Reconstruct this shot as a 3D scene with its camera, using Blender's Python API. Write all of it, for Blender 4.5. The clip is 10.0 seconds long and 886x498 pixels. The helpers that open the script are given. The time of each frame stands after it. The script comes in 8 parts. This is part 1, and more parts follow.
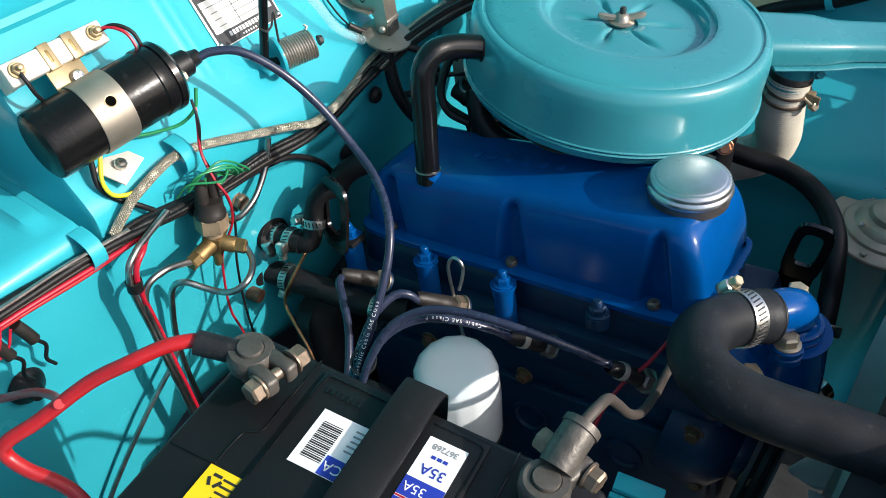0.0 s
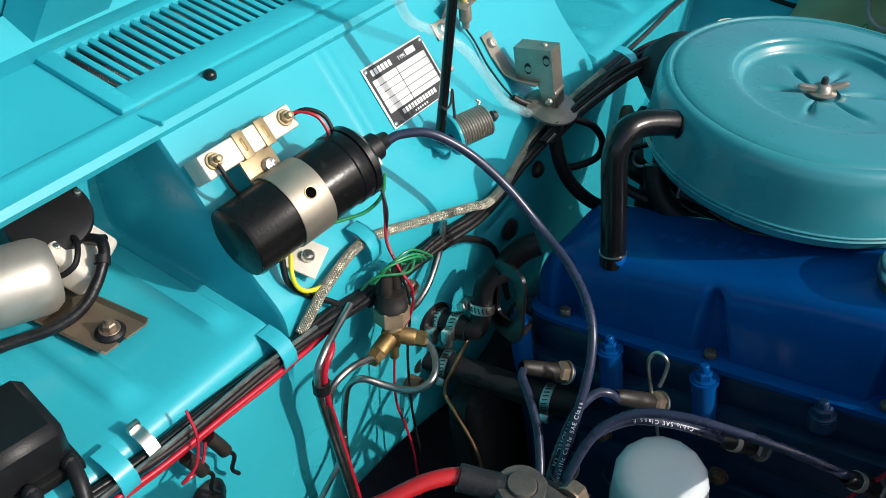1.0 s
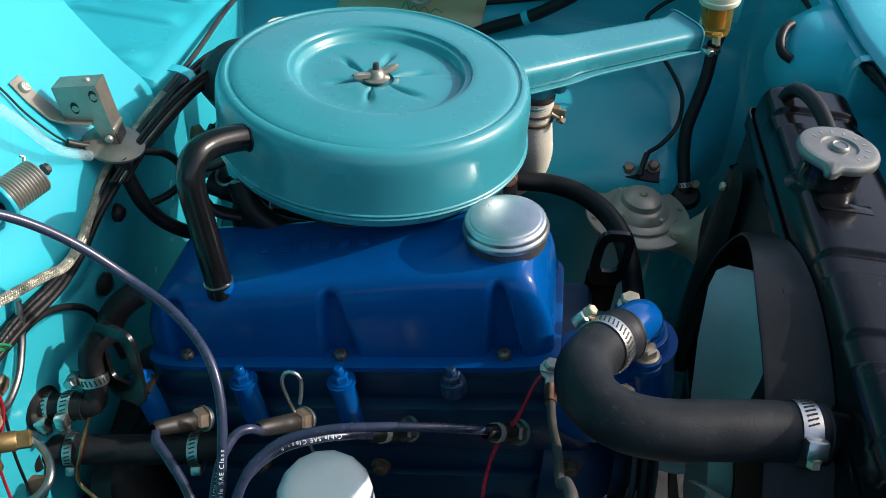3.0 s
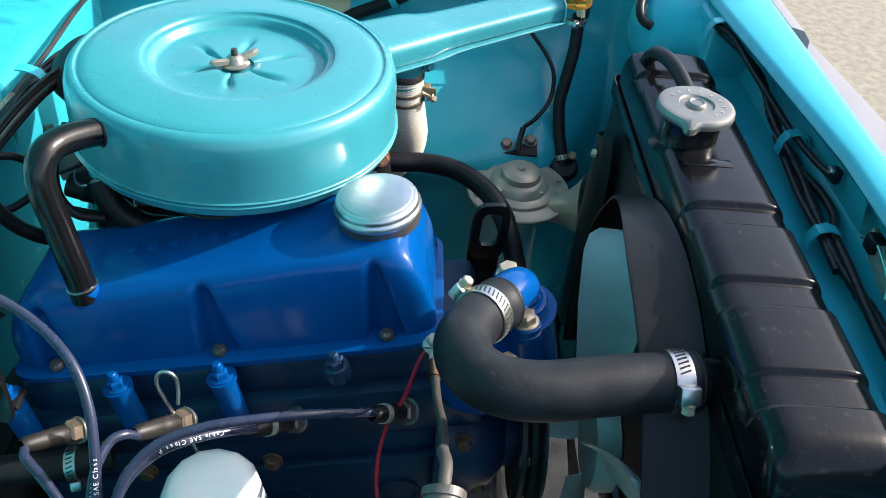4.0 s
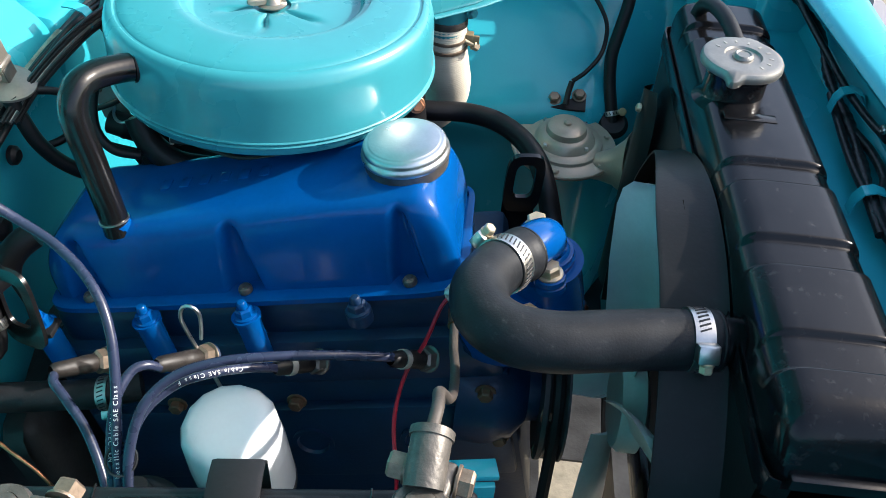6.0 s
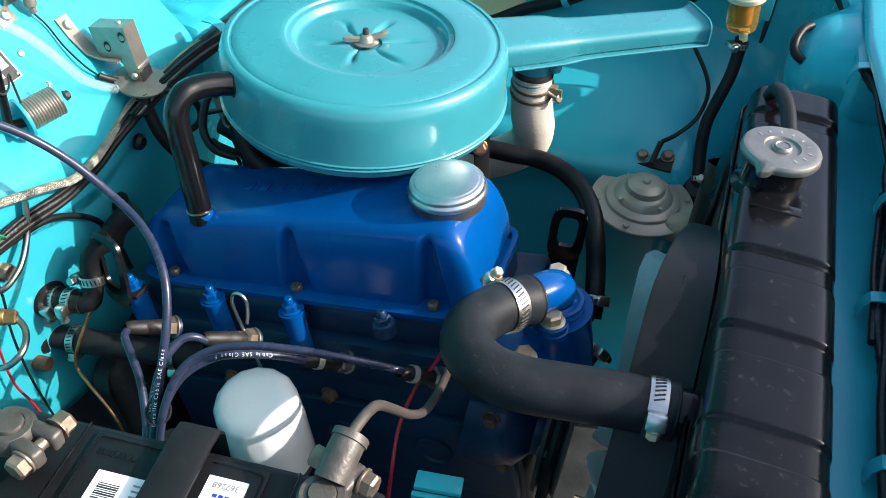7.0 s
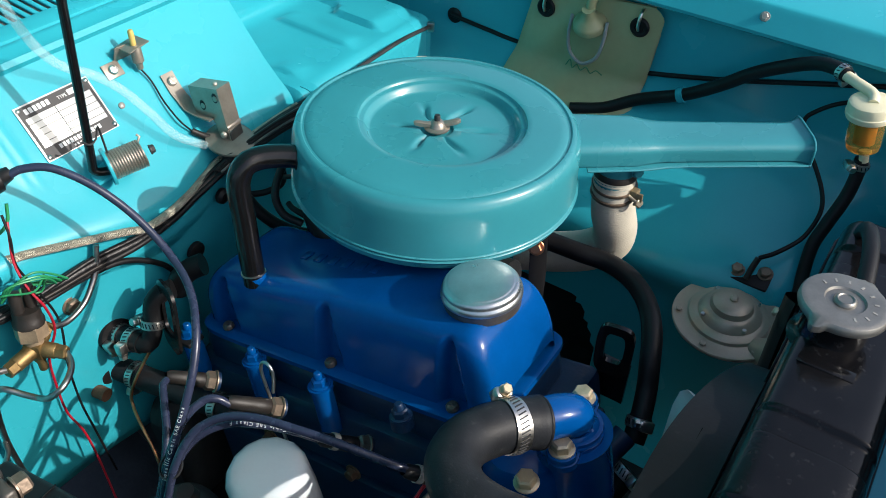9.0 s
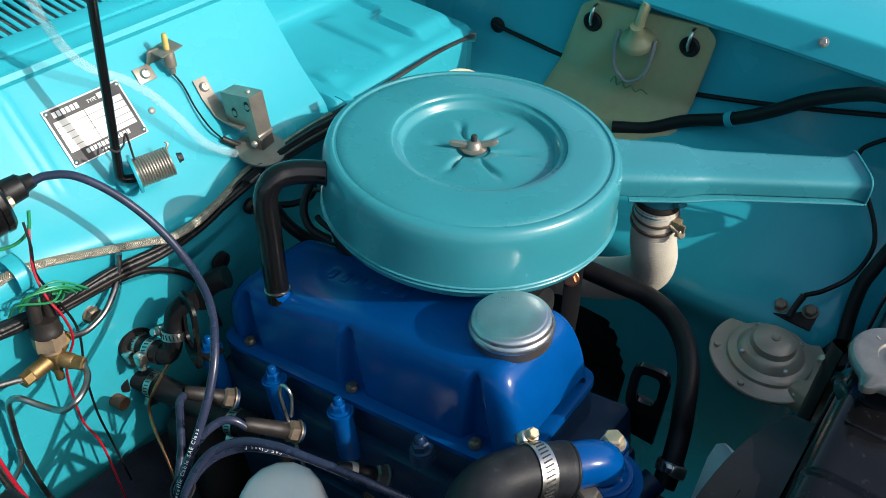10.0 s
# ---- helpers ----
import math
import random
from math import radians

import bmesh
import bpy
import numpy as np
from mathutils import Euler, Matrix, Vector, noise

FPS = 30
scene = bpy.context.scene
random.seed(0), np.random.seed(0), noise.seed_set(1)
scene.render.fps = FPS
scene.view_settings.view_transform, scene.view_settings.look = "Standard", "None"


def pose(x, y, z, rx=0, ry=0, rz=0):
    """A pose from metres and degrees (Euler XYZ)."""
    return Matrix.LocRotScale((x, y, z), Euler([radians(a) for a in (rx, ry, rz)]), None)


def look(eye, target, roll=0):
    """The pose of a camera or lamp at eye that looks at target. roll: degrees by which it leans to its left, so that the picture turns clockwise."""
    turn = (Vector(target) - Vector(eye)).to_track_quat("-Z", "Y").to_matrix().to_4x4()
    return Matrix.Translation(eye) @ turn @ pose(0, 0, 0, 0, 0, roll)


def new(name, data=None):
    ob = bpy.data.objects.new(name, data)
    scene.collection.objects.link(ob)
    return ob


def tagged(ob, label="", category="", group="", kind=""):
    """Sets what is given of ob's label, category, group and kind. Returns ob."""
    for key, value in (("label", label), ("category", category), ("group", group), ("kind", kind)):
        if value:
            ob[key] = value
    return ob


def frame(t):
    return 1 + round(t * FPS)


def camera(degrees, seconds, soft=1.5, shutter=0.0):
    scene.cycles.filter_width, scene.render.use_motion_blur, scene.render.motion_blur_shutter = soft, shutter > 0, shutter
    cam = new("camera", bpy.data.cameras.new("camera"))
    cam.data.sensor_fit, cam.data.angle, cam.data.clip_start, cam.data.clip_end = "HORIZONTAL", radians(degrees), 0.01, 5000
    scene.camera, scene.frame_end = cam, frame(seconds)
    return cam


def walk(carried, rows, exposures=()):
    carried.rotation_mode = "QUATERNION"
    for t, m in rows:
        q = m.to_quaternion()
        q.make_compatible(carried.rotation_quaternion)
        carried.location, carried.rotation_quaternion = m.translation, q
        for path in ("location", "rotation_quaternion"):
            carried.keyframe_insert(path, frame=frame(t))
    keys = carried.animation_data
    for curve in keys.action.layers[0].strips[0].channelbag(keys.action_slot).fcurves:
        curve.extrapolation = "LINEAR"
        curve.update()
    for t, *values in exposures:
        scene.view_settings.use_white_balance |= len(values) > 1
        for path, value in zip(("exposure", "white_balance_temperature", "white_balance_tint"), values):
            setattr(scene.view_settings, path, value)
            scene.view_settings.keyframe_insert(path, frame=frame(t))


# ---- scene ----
cam = camera(54.0, 10.0, soft=0.9)
ROWS = [  # seconds, eye, target, roll
    (0.0, (0.2384, -0.5173, 1.2073), (-0.0626, -0.0157, 0.6615), 4.08),
    (0.5, (0.1376, -0.5354, 1.1946), (-0.1836, -0.0251, 0.6688), 2.14),
    (1.0, (0.0929, -0.5354, 1.1936), (-0.2491, -0.0297, 0.6766), 1.67),
    (1.5, (0.0728, -0.5197, 1.1985), (-0.2263, 0.0155, 0.6847), 2.95),
    (2.0, (0.0707, -0.5045, 1.1935), (-0.1372, 0.0776, 0.6857), 4.61),
    (2.5, (0.0915, -0.4928, 1.1909), (-0.0384, 0.1161, 0.6885), 4.96),
    (3.0, (0.1106, -0.4898, 1.1916), (0.0659, 0.1310, 0.6890), 5.60),
    (3.2, (0.1155, -0.4885, 1.1922), (0.1025, 0.1332, 0.6890), 6.04),
    (4.3, (0.1402, -0.4913, 1.1728), (0.1863, 0.1336, 0.6755), 5.97),
    (4.5, (0.1392, -0.4920, 1.1722), (0.1881, 0.1319, 0.6738), 6.11),
    (5.0, (0.1474, -0.4896, 1.1689), (0.1901, 0.1274, 0.6614), 5.86),
    (5.5, (0.1510, -0.4890, 1.1666), (0.1844, 0.1197, 0.6485), 5.81),
    (6.0, (0.1716, -0.4897, 1.1647), (0.1522, 0.1108, 0.6364), 4.76),
    (6.2, (0.1725, -0.4913, 1.1727), (0.1351, 0.1031, 0.6385), 5.60),
    (7.3, (0.3421, -0.5093, 1.2416), (0.1230, 0.0593, 0.7233), 3.49),
    (7.5, (0.3648, -0.5060, 1.2471), (0.1256, 0.0615, 0.7365), 3.19),
    (8.0, (0.3881, -0.4856, 1.2723), (0.1082, 0.0768, 0.7770), 2.95),
    (8.5, (0.3757, -0.4433, 1.2680), (0.0630, 0.1018, 0.7729), 2.45),
    (9.0, (0.3729, -0.4149, 1.2608), (0.0477, 0.1114, 0.7536), 2.74),
    (9.5, (0.3707, -0.3976, 1.2633), (0.0345, 0.1201, 0.7544), 3.60),
    (10.0, (0.3511, -0.3802, 1.2627), (0.0030, 0.1263, 0.7506), 3.64),
]
walk(cam, [(t, look(eye, target, roll)) for t, eye, target, roll in ROWS],
     exposures=[(0.0, 0.50), (0.5, 0.21), (1.0, 0.13), (2.0, 0.12), (2.5, 0.18), (3.2, 0.66), (4.3, 1.32), (5.5, 1.28), (6.2, 1.26), (7.5, 0.80), (8.0, 0.52), (8.5, 0.34), (9.0, 0.30), (10.0, 0.30)])
# -- end of camera --

# ---- light ----
SUN_TO = Vector((0.762, 0.166, 0.626)).normalized()
world = bpy.data.worlds.new("sky")
scene.world = world
world.use_nodes = True
_n = world.node_tree.nodes
_sky = _n.new("ShaderNodeTexSky")
_sky.sky_type = "NISHITA"
_sky.sun_disc = False
_sky.sun_elevation = math.asin(SUN_TO.z)
_sky.sun_rotation = math.atan2(SUN_TO.x, SUN_TO.y)
_sky.dust_density, _sky.ozone_density, _sky.air_density = 3.0, 1.1, 1.0
_n["Background"].inputs["Strength"].default_value = 0.155
world.node_tree.links.new(_sky.outputs["Color"], _n["Background"].inputs["Color"])
_sun = bpy.data.lights.new("sun", "SUN")
_sun.energy, _sun.angle, _sun.color = 3.1, radians(0.53), (1.0, 0.95, 0.89)
new("sun", _sun).matrix_world = look(SUN_TO * 6, (0, 0, 0.7))


# ---- materials ----
def mat(name, base, rough=0.5, metal=0.0, var=0.12, scale=30.0, bump=0.0, bscale=300.0, coat=0.0, spots=0.0,
        spot_colour=(0.3, 0.3, 0.28), spec=0.5):
    """A surface with colour drift at a large scale, grain at a small one, roughness breakup and optional grime specks."""
    m = bpy.data.materials.new(name)
    m.use_nodes = True
    nt = m.node_tree
    nd, lk = nt.nodes, nt.links
    p = nd["Principled BSDF"]
    p.inputs["Metallic"].default_value = metal
    p.inputs["Specular IOR Level"].default_value = spec
    p.inputs["Coat Weight"].default_value = coat
    p.inputs["Coat Roughness"].default_value = 0.06
    co = nd.new("ShaderNodeTexCoord")
    n1 = nd.new("ShaderNodeTexNoise")
    n1.inputs["Scale"].default_value, n1.inputs["Detail"].default_value = scale, 6
    n2 = nd.new("ShaderNodeTexNoise")
    n2.inputs["Scale"].default_value, n2.inputs["Detail"].default_value = bscale, 4
    for n in (n1, n2):
        lk.new(co.outputs["Object"], n.inputs["Vector"])
    ramp = nd.new("ShaderNodeMapRange")
    ramp.inputs["From Min"].default_value, ramp.inputs["From Max"].default_value = 0.3, 0.7
    ramp.inputs["To Min"].default_value, ramp.inputs["To Max"].default_value = 1 - var, 1 + var
    lk.new(n1.outputs["Fac"], ramp.inputs["Value"])
    grain = nd.new("ShaderNodeMapRange")
    grain.inputs["To Min"].default_value, grain.inputs["To Max"].default_value = 1 - var * 0.6, 1 + var * 0.6
    lk.new(n2.outputs["Fac"], grain.inputs["Value"])
    mul = nd.new("ShaderNodeMath")
    mul.operation = "MULTIPLY"
    lk.new(ramp.outputs[0], mul.inputs[0])
    lk.new(grain.outputs[0], mul.inputs[1])
    col = nd.new("ShaderNodeMix")
    col.data_type, col.blend_type = "RGBA", "MULTIPLY"
    col.inputs["Factor"].default_value = 1
    col.inputs["A"].default_value = (*base, 1)
    lk.new(mul.outputs[0], col.inputs["B"])
    out = col.outputs["Result"]
    if spots:
        v = nd.new("ShaderNodeTexNoise")
        v.inputs["Scale"].default_value, v.inputs["Detail"].default_value = scale * 4, 8
        v.inputs["Roughness"].default_value = 0.75
        lk.new(co.outputs["Object"], v.inputs["Vector"])
        s = nd.new("ShaderNodeMapRange")
        s.inputs["From Min"].default_value, s.inputs["From Max"].default_value = 0.58, 0.72
        s.inputs["To Max"].default_value = spots
        lk.new(v.outputs["Fac"], s.inputs["Value"])
        mx = nd.new("ShaderNodeMix")
        mx.data_type = "RGBA"
        mx.inputs["B"].default_value = (*spot_colour, 1)
        lk.new(s.outputs[0], mx.inputs["Factor"])
        lk.new(out, mx.inputs["A"])
        out = mx.outputs["Result"]
    lk.new(out, p.inputs["Base Color"])
    rr = nd.new("ShaderNodeMapRange")
    rr.inputs["To Min"].default_value, rr.inputs["To Max"].default_value = max(0.02, rough * 0.75), min(1, rough * 1.25)
    lk.new(n1.outputs["Fac"], rr.inputs["Value"])
    lk.new(rr.outputs[0], p.inputs["Roughness"])
    if bump:
        b = nd.new("ShaderNodeBump")
        b.inputs["Strength"].default_value, b.inputs["Distance"].default_value = bump, 0.001
        lk.new(n2.outputs["Fac"], b.inputs["Height"])
        lk.new(b.outputs[0], p.inputs["Normal"])
    return m


def clear(name, colour, rough=0.05, ior=1.45, trans=1.0):
    m = bpy.data.materials.new(name)
    m.use_nodes = True
    p = m.node_tree.nodes["Principled BSDF"]
    p.inputs["Base Color"].default_value = (*colour, 1)
    p.inputs["Roughness"].default_value = rough
    p.inputs["IOR"].default_value = ior
    p.inputs["Transmission Weight"].default_value = trans
    return m


BODY = mat("turquoise body paint", (0.031, 0.392, 0.478), 0.26, var=0.05, scale=9, bscale=400, bump=0.03, coat=0.12, spec=0.35, spots=0.04, spot_colour=(0.05, 0.22, 0.25))
CLEANER = mat("turquoise enamel on steel", (0.036, 0.248, 0.288), 0.28, var=0.06, scale=12, bscale=250, bump=0.03, coat=0.35, spots=0.05, spot_colour=(0.05, 0.16, 0.18))
BLUE = mat("engine blue enamel", (0.0003, 0.066, 0.252), 0.19, var=0.10, scale=18, bscale=220, bump=0.06, coat=0.06, spec=0.22, spots=0.06, spot_colour=(0.01, 0.03, 0.09))
# a darker, rougher blue with near-black specks for head, block and sump
BLUE_DARK = mat("engine blue enamel, dark and speckled", (0.001, 0.022, 0.068), 0.5, var=0.25, scale=25, bscale=260, bump=0.25, coat=0.15, spots=0.5, spot_colour=(0.012, 0.014, 0.018))
BLACK = mat("black gloss paint", (0.006, 0.006, 0.0065), 0.20, spec=0.45, var=0.2, scale=25, bscale=350, bump=0.06, spots=0.06, spot_colour=(0.10, 0.10, 0.10))
COILBLACK = mat("black stoved coil paint", (0.006, 0.006, 0.0065), 0.26, spec=0.24, var=0.2, scale=25, bscale=350, bump=0.10, spots=0.16, spot_colour=(0.08, 0.08, 0.08))
BLACK_MATT = mat("black satin paint", (0.012, 0.012, 0.013), 0.40, spec=0.22, var=0.2, scale=20, bscale=300, bump=0.10, spots=0.10, spot_colour=(0.08, 0.08, 0.08))
PLASTIC = mat("black battery plastic", (0.008, 0.008, 0.009), 0.42, spec=0.3, var=0.15, scale=30, bscale=900, bump=0.12, spots=0.12, spot_colour=(0.07, 0.07, 0.065))
RUBBER = mat("grey black rubber", (0.014, 0.0155, 0.018), 0.48, spec=0.22, var=0.35, scale=38, bscale=600, bump=0.16, spots=0.30, spot_colour=(0.11, 0.11, 0.105))
VOID = mat("unlit black recess", (0.003, 0.003, 0.003), 1.0, spec=0.0, var=0.0)
TANK = mat("worn black tank paint", (0.006, 0.006, 0.007), 0.16, spec=0.27, var=0.3, scale=22, bscale=420, bump=0.10, spots=0.24, spot_colour=(0.12, 0.12, 0.12))
EARTH = mat("brown grey cable sleeve", (0.060, 0.048, 0.040), 0.55, var=0.25, scale=60, bscale=400, bump=0.2)
CAPSTEEL = mat("worn zinc cap", (0.25, 0.243, 0.225), 0.42, metal=0.75, var=0.15, scale=60, bscale=500, bump=0.1, spots=0.25, spot_colour=(0.25, 0.21, 0.16))
HORN = mat("grey horn paint", (0.50, 0.415, 0.32), 0.32, metal=0.30, var=0.12, scale=30, bscale=400, bump=0.1, spots=0.2, spot_colour=(0.22, 0.17, 0.12))
RUBBER_DARK = mat("black rubber", (0.009, 0.009, 0.010), 0.45, spec=0.3, var=0.2, scale=40, bscale=500, bump=0.15, spots=0.1, spot_colour=(0.06, 0.06, 0.06))
TAPE = mat("black loom tape", (0.008, 0.008, 0.009), 0.38, spec=0.35, var=0.3, scale=60, bscale=260, bump=0.5, spots=0.1, spot_colour=(0.07, 0.07, 0.07))
STEEL = mat("bright zinc steel", (0.62, 0.60, 0.56), 0.30, metal=1.0, var=0.12, scale=60, bscale=500, bump=0.06, spots=0.15, spot_colour=(0.25, 0.2, 0.14))
CAPPLATE = mat("satin zinc plate", (0.60, 0.62, 0.62), 0.30, metal=0.92, var=0.10, scale=45, bscale=420, bump=0.10, spots=0.10, spot_colour=(0.30, 0.29, 0.26))
CHROME = mat("polished plated steel", (0.66, 0.68, 0.70), 0.17, metal=1.0, var=0.08, scale=30, bscale=300, bump=0.05)
GOLD = mat("yellow zinc plated steel", (0.56, 0.46, 0.31), 0.32, metal=0.55, var=0.18, scale=70, bscale=500, bump=0.08, spots=0.2, spot_colour=(0.3, 0.24, 0.16))
BRASS = mat("tarnished brass", (0.26, 0.175, 0.075), 0.50, metal=0.85, var=0.3, scale=80, bscale=500, bump=0.15, spots=0.4, spot_colour=(0.12, 0.08, 0.04))
COPPER = mat("copper", (0.60, 0.26, 0.13), 0.35, metal=1.0, var=0.25, scale=80, spots=0.2, spot_colour=(0.15, 0.07, 0.04))
LEAD = mat("dull lead", (0.105, 0.095, 0.083), 0.44, metal=0.4, var=0.35, scale=70, bscale=300, bump=0.45, spots=0.6, spot_colour=(0.10, 0.08, 0.065))
GREY_METAL = mat("grey painted metal", (0.36, 0.34, 0.31), 0.45, metal=0.35, var=0.15, scale=40, bscale=400, bump=0.12, spots=0.2, spot_colour=(0.2, 0.16, 0.12))
TUBE = mat("zinc brake tube", (0.42, 0.40, 0.38), 0.34, metal=1.0, var=0.2, scale=90, spots=0.25, spot_colour=(0.16, 0.12, 0.09))
RUST = mat("brown rusty steel", (0.14, 0.075, 0.045), 0.62, metal=0.3, var=0.4, scale=70, bscale=400, bump=0.4)
CERAMIC = mat("off white ceramic", (0.62, 0.58, 0.50), 0.55, var=0.08, scale=60, bscale=400, bump=0.15, spots=0.18, spot_colour=(0.4, 0.34, 0.26))
WHITE = mat("white filter paint", (0.78, 0.82, 0.83), 0.22, var=0.04, scale=20, bscale=300, bump=0.05, coat=0.4)
PAPER = mat("cream corrugated paper", (0.62, 0.57, 0.46), 0.65, var=0.08, scale=40, bscale=500, bump=0.2)
RED = mat("red cable sleeve", (0.42, 0.012, 0.016), 0.36, var=0.12, scale=50, bscale=300, bump=0.1)
RED_THIN = mat("red wire", (0.42, 0.010, 0.028), 0.35, var=0.1, scale=80)
OCHRE = mat("aged yellow plastic", (0.58, 0.42, 0.12), 0.5, var=0.15, scale=80)
YELLOW = mat("yellow wire", (0.72, 0.60, 0.02), 0.35, var=0.1, scale=80)
GREEN = mat("green wire", (0.02, 0.22, 0.08), 0.35, var=0.2, scale=80)
LEADBLUE = mat("navy ignition lead", (0.026, 0.033, 0.066), 0.27, var=0.15, scale=60, bscale=400, bump=0.05)
BOOT = mat("brown rubber boot", (0.019, 0.015, 0.0125), 0.5, var=0.25, scale=60, bscale=400, bump=0.2)
BRAID = mat("tinned copper braid", (0.42, 0.39, 0.31), 0.42, metal=0.6, var=0.25, scale=90, bscale=900, bump=0.5)
PLATE_W = mat("aluminium plate", (0.74, 0.74, 0.71), 0.38, metal=0.25, var=0.06, scale=60)
INK = mat("black ink", (0.02, 0.02, 0.022), 0.45, var=0.1)
INK_GREY = mat("grey ink", (0.28, 0.28, 0.28), 0.5, var=0.1)
INK_BLUE = mat("blue ink", (0.02, 0.04, 0.36), 0.4, var=0.08)
INK_GREEN = mat("green ink", (0.05, 0.20, 0.10), 0.5, var=0.1)
LABEL_W = mat("white label", (0.80, 0.80, 0.80), 0.32, var=0.04, scale=50)
LABEL_Y = mat("yellow label", (0.80, 0.56, 0.01), 0.32, var=0.05, scale=50)
LETTER = mat("white print", (0.75, 0.75, 0.75), 0.5, var=0.1)
BAG = mat("yellowed plastic bag", (0.36, 0.36, 0.20), 0.40, var=0.10, scale=14, bscale=120, bump=0.12, coat=0.1)
CREAM = mat("cream plastic", (0.78, 0.72, 0.50), 0.35, var=0.06, scale=60)
AMBER = clear("amber fuel", (0.95, 0.60, 0.16), 0.05, 1.2, 0.85)
CLEAR_TUBE = clear("clear vinyl", (0.62, 0.80, 0.82), 0.12, 1.4, 0.0)
CLEAR_TUBE.node_tree.nodes["Principled BSDF"].inputs["Alpha"].default_value = 0.21
FAN = mat("pale grey green plastic", (0.50, 0.51, 0.48), 0.45, var=0.12, scale=20, bscale=300, bump=0.1)
GROUND = mat("coarse concrete", (0.23, 0.205, 0.155), 0.9, var=0.25, scale=35, bscale=150, bump=0.6, spots=0.5, spot_colour=(0.16, 0.14, 0.11))
RUSTBOLT = mat("rusty plated steel", (0.25, 0.19, 0.14), 0.45, metal=0.7, var=0.3, scale=90, bscale=400, bump=0.3, spots=0.5, spot_colour=(0.12, 0.07, 0.045))
ZINC = mat("dull zinc plate", (0.46, 0.42, 0.36), 0.42, metal=0.45, var=0.12, scale=50, bscale=400, bump=0.1, spots=0.25, spot_colour=(0.26, 0.21, 0.15))
LACQUER = mat("brown gold plate", (0.33, 0.25, 0.14), 0.42, metal=0.5, var=0.2, scale=50, spots=0.3, spot_colour=(0.16, 0.11, 0.06))
RIM = mat("darkened steel", (0.16, 0.145, 0.13), 0.4, metal=0.7, var=0.25, scale=60, spots=0.3, spot_colour=(0.06, 0.05, 0.04))
DULL = mat("dull brown zinc", (0.27, 0.24, 0.20), 0.40, metal=0.5, var=0.15, scale=50, bscale=400, bump=0.1, spots=0.3, spot_colour=(0.14, 0.11, 0.08))
LATCH = mat("browned zinc plate", (0.34, 0.30, 0.25), 0.34, metal=0.7, var=0.15, scale=50, bscale=400, bump=0.1, spots=0.3, spot_colour=(0.16, 0.12, 0.08))
BRONZE = mat("dirty bronze plate", (0.31, 0.23, 0.15), 0.50, metal=0.40, var=0.25, scale=70, bscale=400, bump=0.2, spots=0.5, spot_colour=(0.16, 0.11, 0.07))
GAUZE = mat("dark wire gauze", (0.16, 0.17, 0.175), 0.5, metal=0.5, var=0.3, scale=200, bscale=900, bump=0.8)
DARK = mat("oily dark metal", (0.030, 0.031, 0.033), 0.5, metal=0.2, var=0.4, scale=30, bscale=200, bump=0.4, spots=0.3, spot_colour=(0.05, 0.04, 0.03))
SILVER = mat("silver lavender paint", (0.19, 0.185, 0.215), 0.42, metal=0.3, var=0.06, scale=15)


# ---- mesh helpers ----
WORLD = {}


def thing(name, at, label, category, group="", kind=""):
    """An Empty at a thing's base; its parts are given in world coordinates."""
    ob = new(name)
    ob.empty_display_size = 0.02
    ob.location = at
    WORLD[ob] = Matrix.Translation(at)
    return tagged(ob, label, category, group, kind)


def put(name, bm, material, smooth=True, angle=40):
    me = bpy.data.meshes.new(name)
    bmesh.ops.recalc_face_normals(bm, faces=bm.faces)
    if smooth:
        lim = radians(angle)
        for f in bm.faces:
            f.smooth = True
        for e in bm.edges:
            if len(e.link_faces) == 2 and e.calc_face_angle(0) > lim:
                e.smooth = False
    bm.to_mesh(me)
    bm.free()
    me.materials.append(material)
    return me


def part(name, bm, material, parent, label="", angle=40, kind=""):
    """One mesh under a thing or a part; bm is in world coordinates."""
    base = WORLD[parent]
    bm.transform(base.inverted())
    ob = new(name, put(name, bm, material, angle=angle))
    ob.parent = parent
    WORLD[ob] = base
    return tagged(ob, label, "", "", kind)


def single(name, bm, material, at, label, category, group="", kind="", angle=40):
    """A thing that is one mesh."""
    m = Matrix.Translation(at)
    bm.transform(m.inverted())
    ob = new(name, put(name, bm, material, angle=angle))
    ob.location = at
    WORLD[ob] = m
    return tagged(ob, label, category, group, kind)


def frame_to(at, normal, spin=0.0):
    """A pose at a place whose z axis is the normal."""
    q = Vector(normal).normalized().to_track_quat("Z", "Y")
    return Matrix.Translation(at) @ q.to_matrix().to_4x4() @ Matrix.Rotation(radians(spin), 4, "Z")


def lathe(profile, segs=32, m=None, close=False):
    """A turned shape from (radius, height) pairs about z."""
    bm = bmesh.new()
    rings = []
    for r, z in profile:
        if r < 1e-6:
            rings.append([bm.verts.new((0, 0, z))])
        else:
            rings.append([bm.verts.new((r * math.cos(2 * math.pi * k / segs), r * math.sin(2 * math.pi * k / segs), z)) for k in range(segs)])
    pairs = list(zip(rings, rings[1:])) + ([(rings[-1], rings[0])] if close else [])
    for a, b in pairs:
        for k in range(segs):
            j = (k + 1) % segs
            if len(a) == 1 and len(b) == 1:
                continue
            if len(a) == 1:
                bm.faces.new((a[0], b[k], b[j]))
            elif len(b) == 1:
                bm.faces.new((a[k], a[j], b[0]))
            else:
                bm.faces.new((a[k], a[j], b[j], b[k]))
    if m is not None:
        bm.transform(m)
    return bm


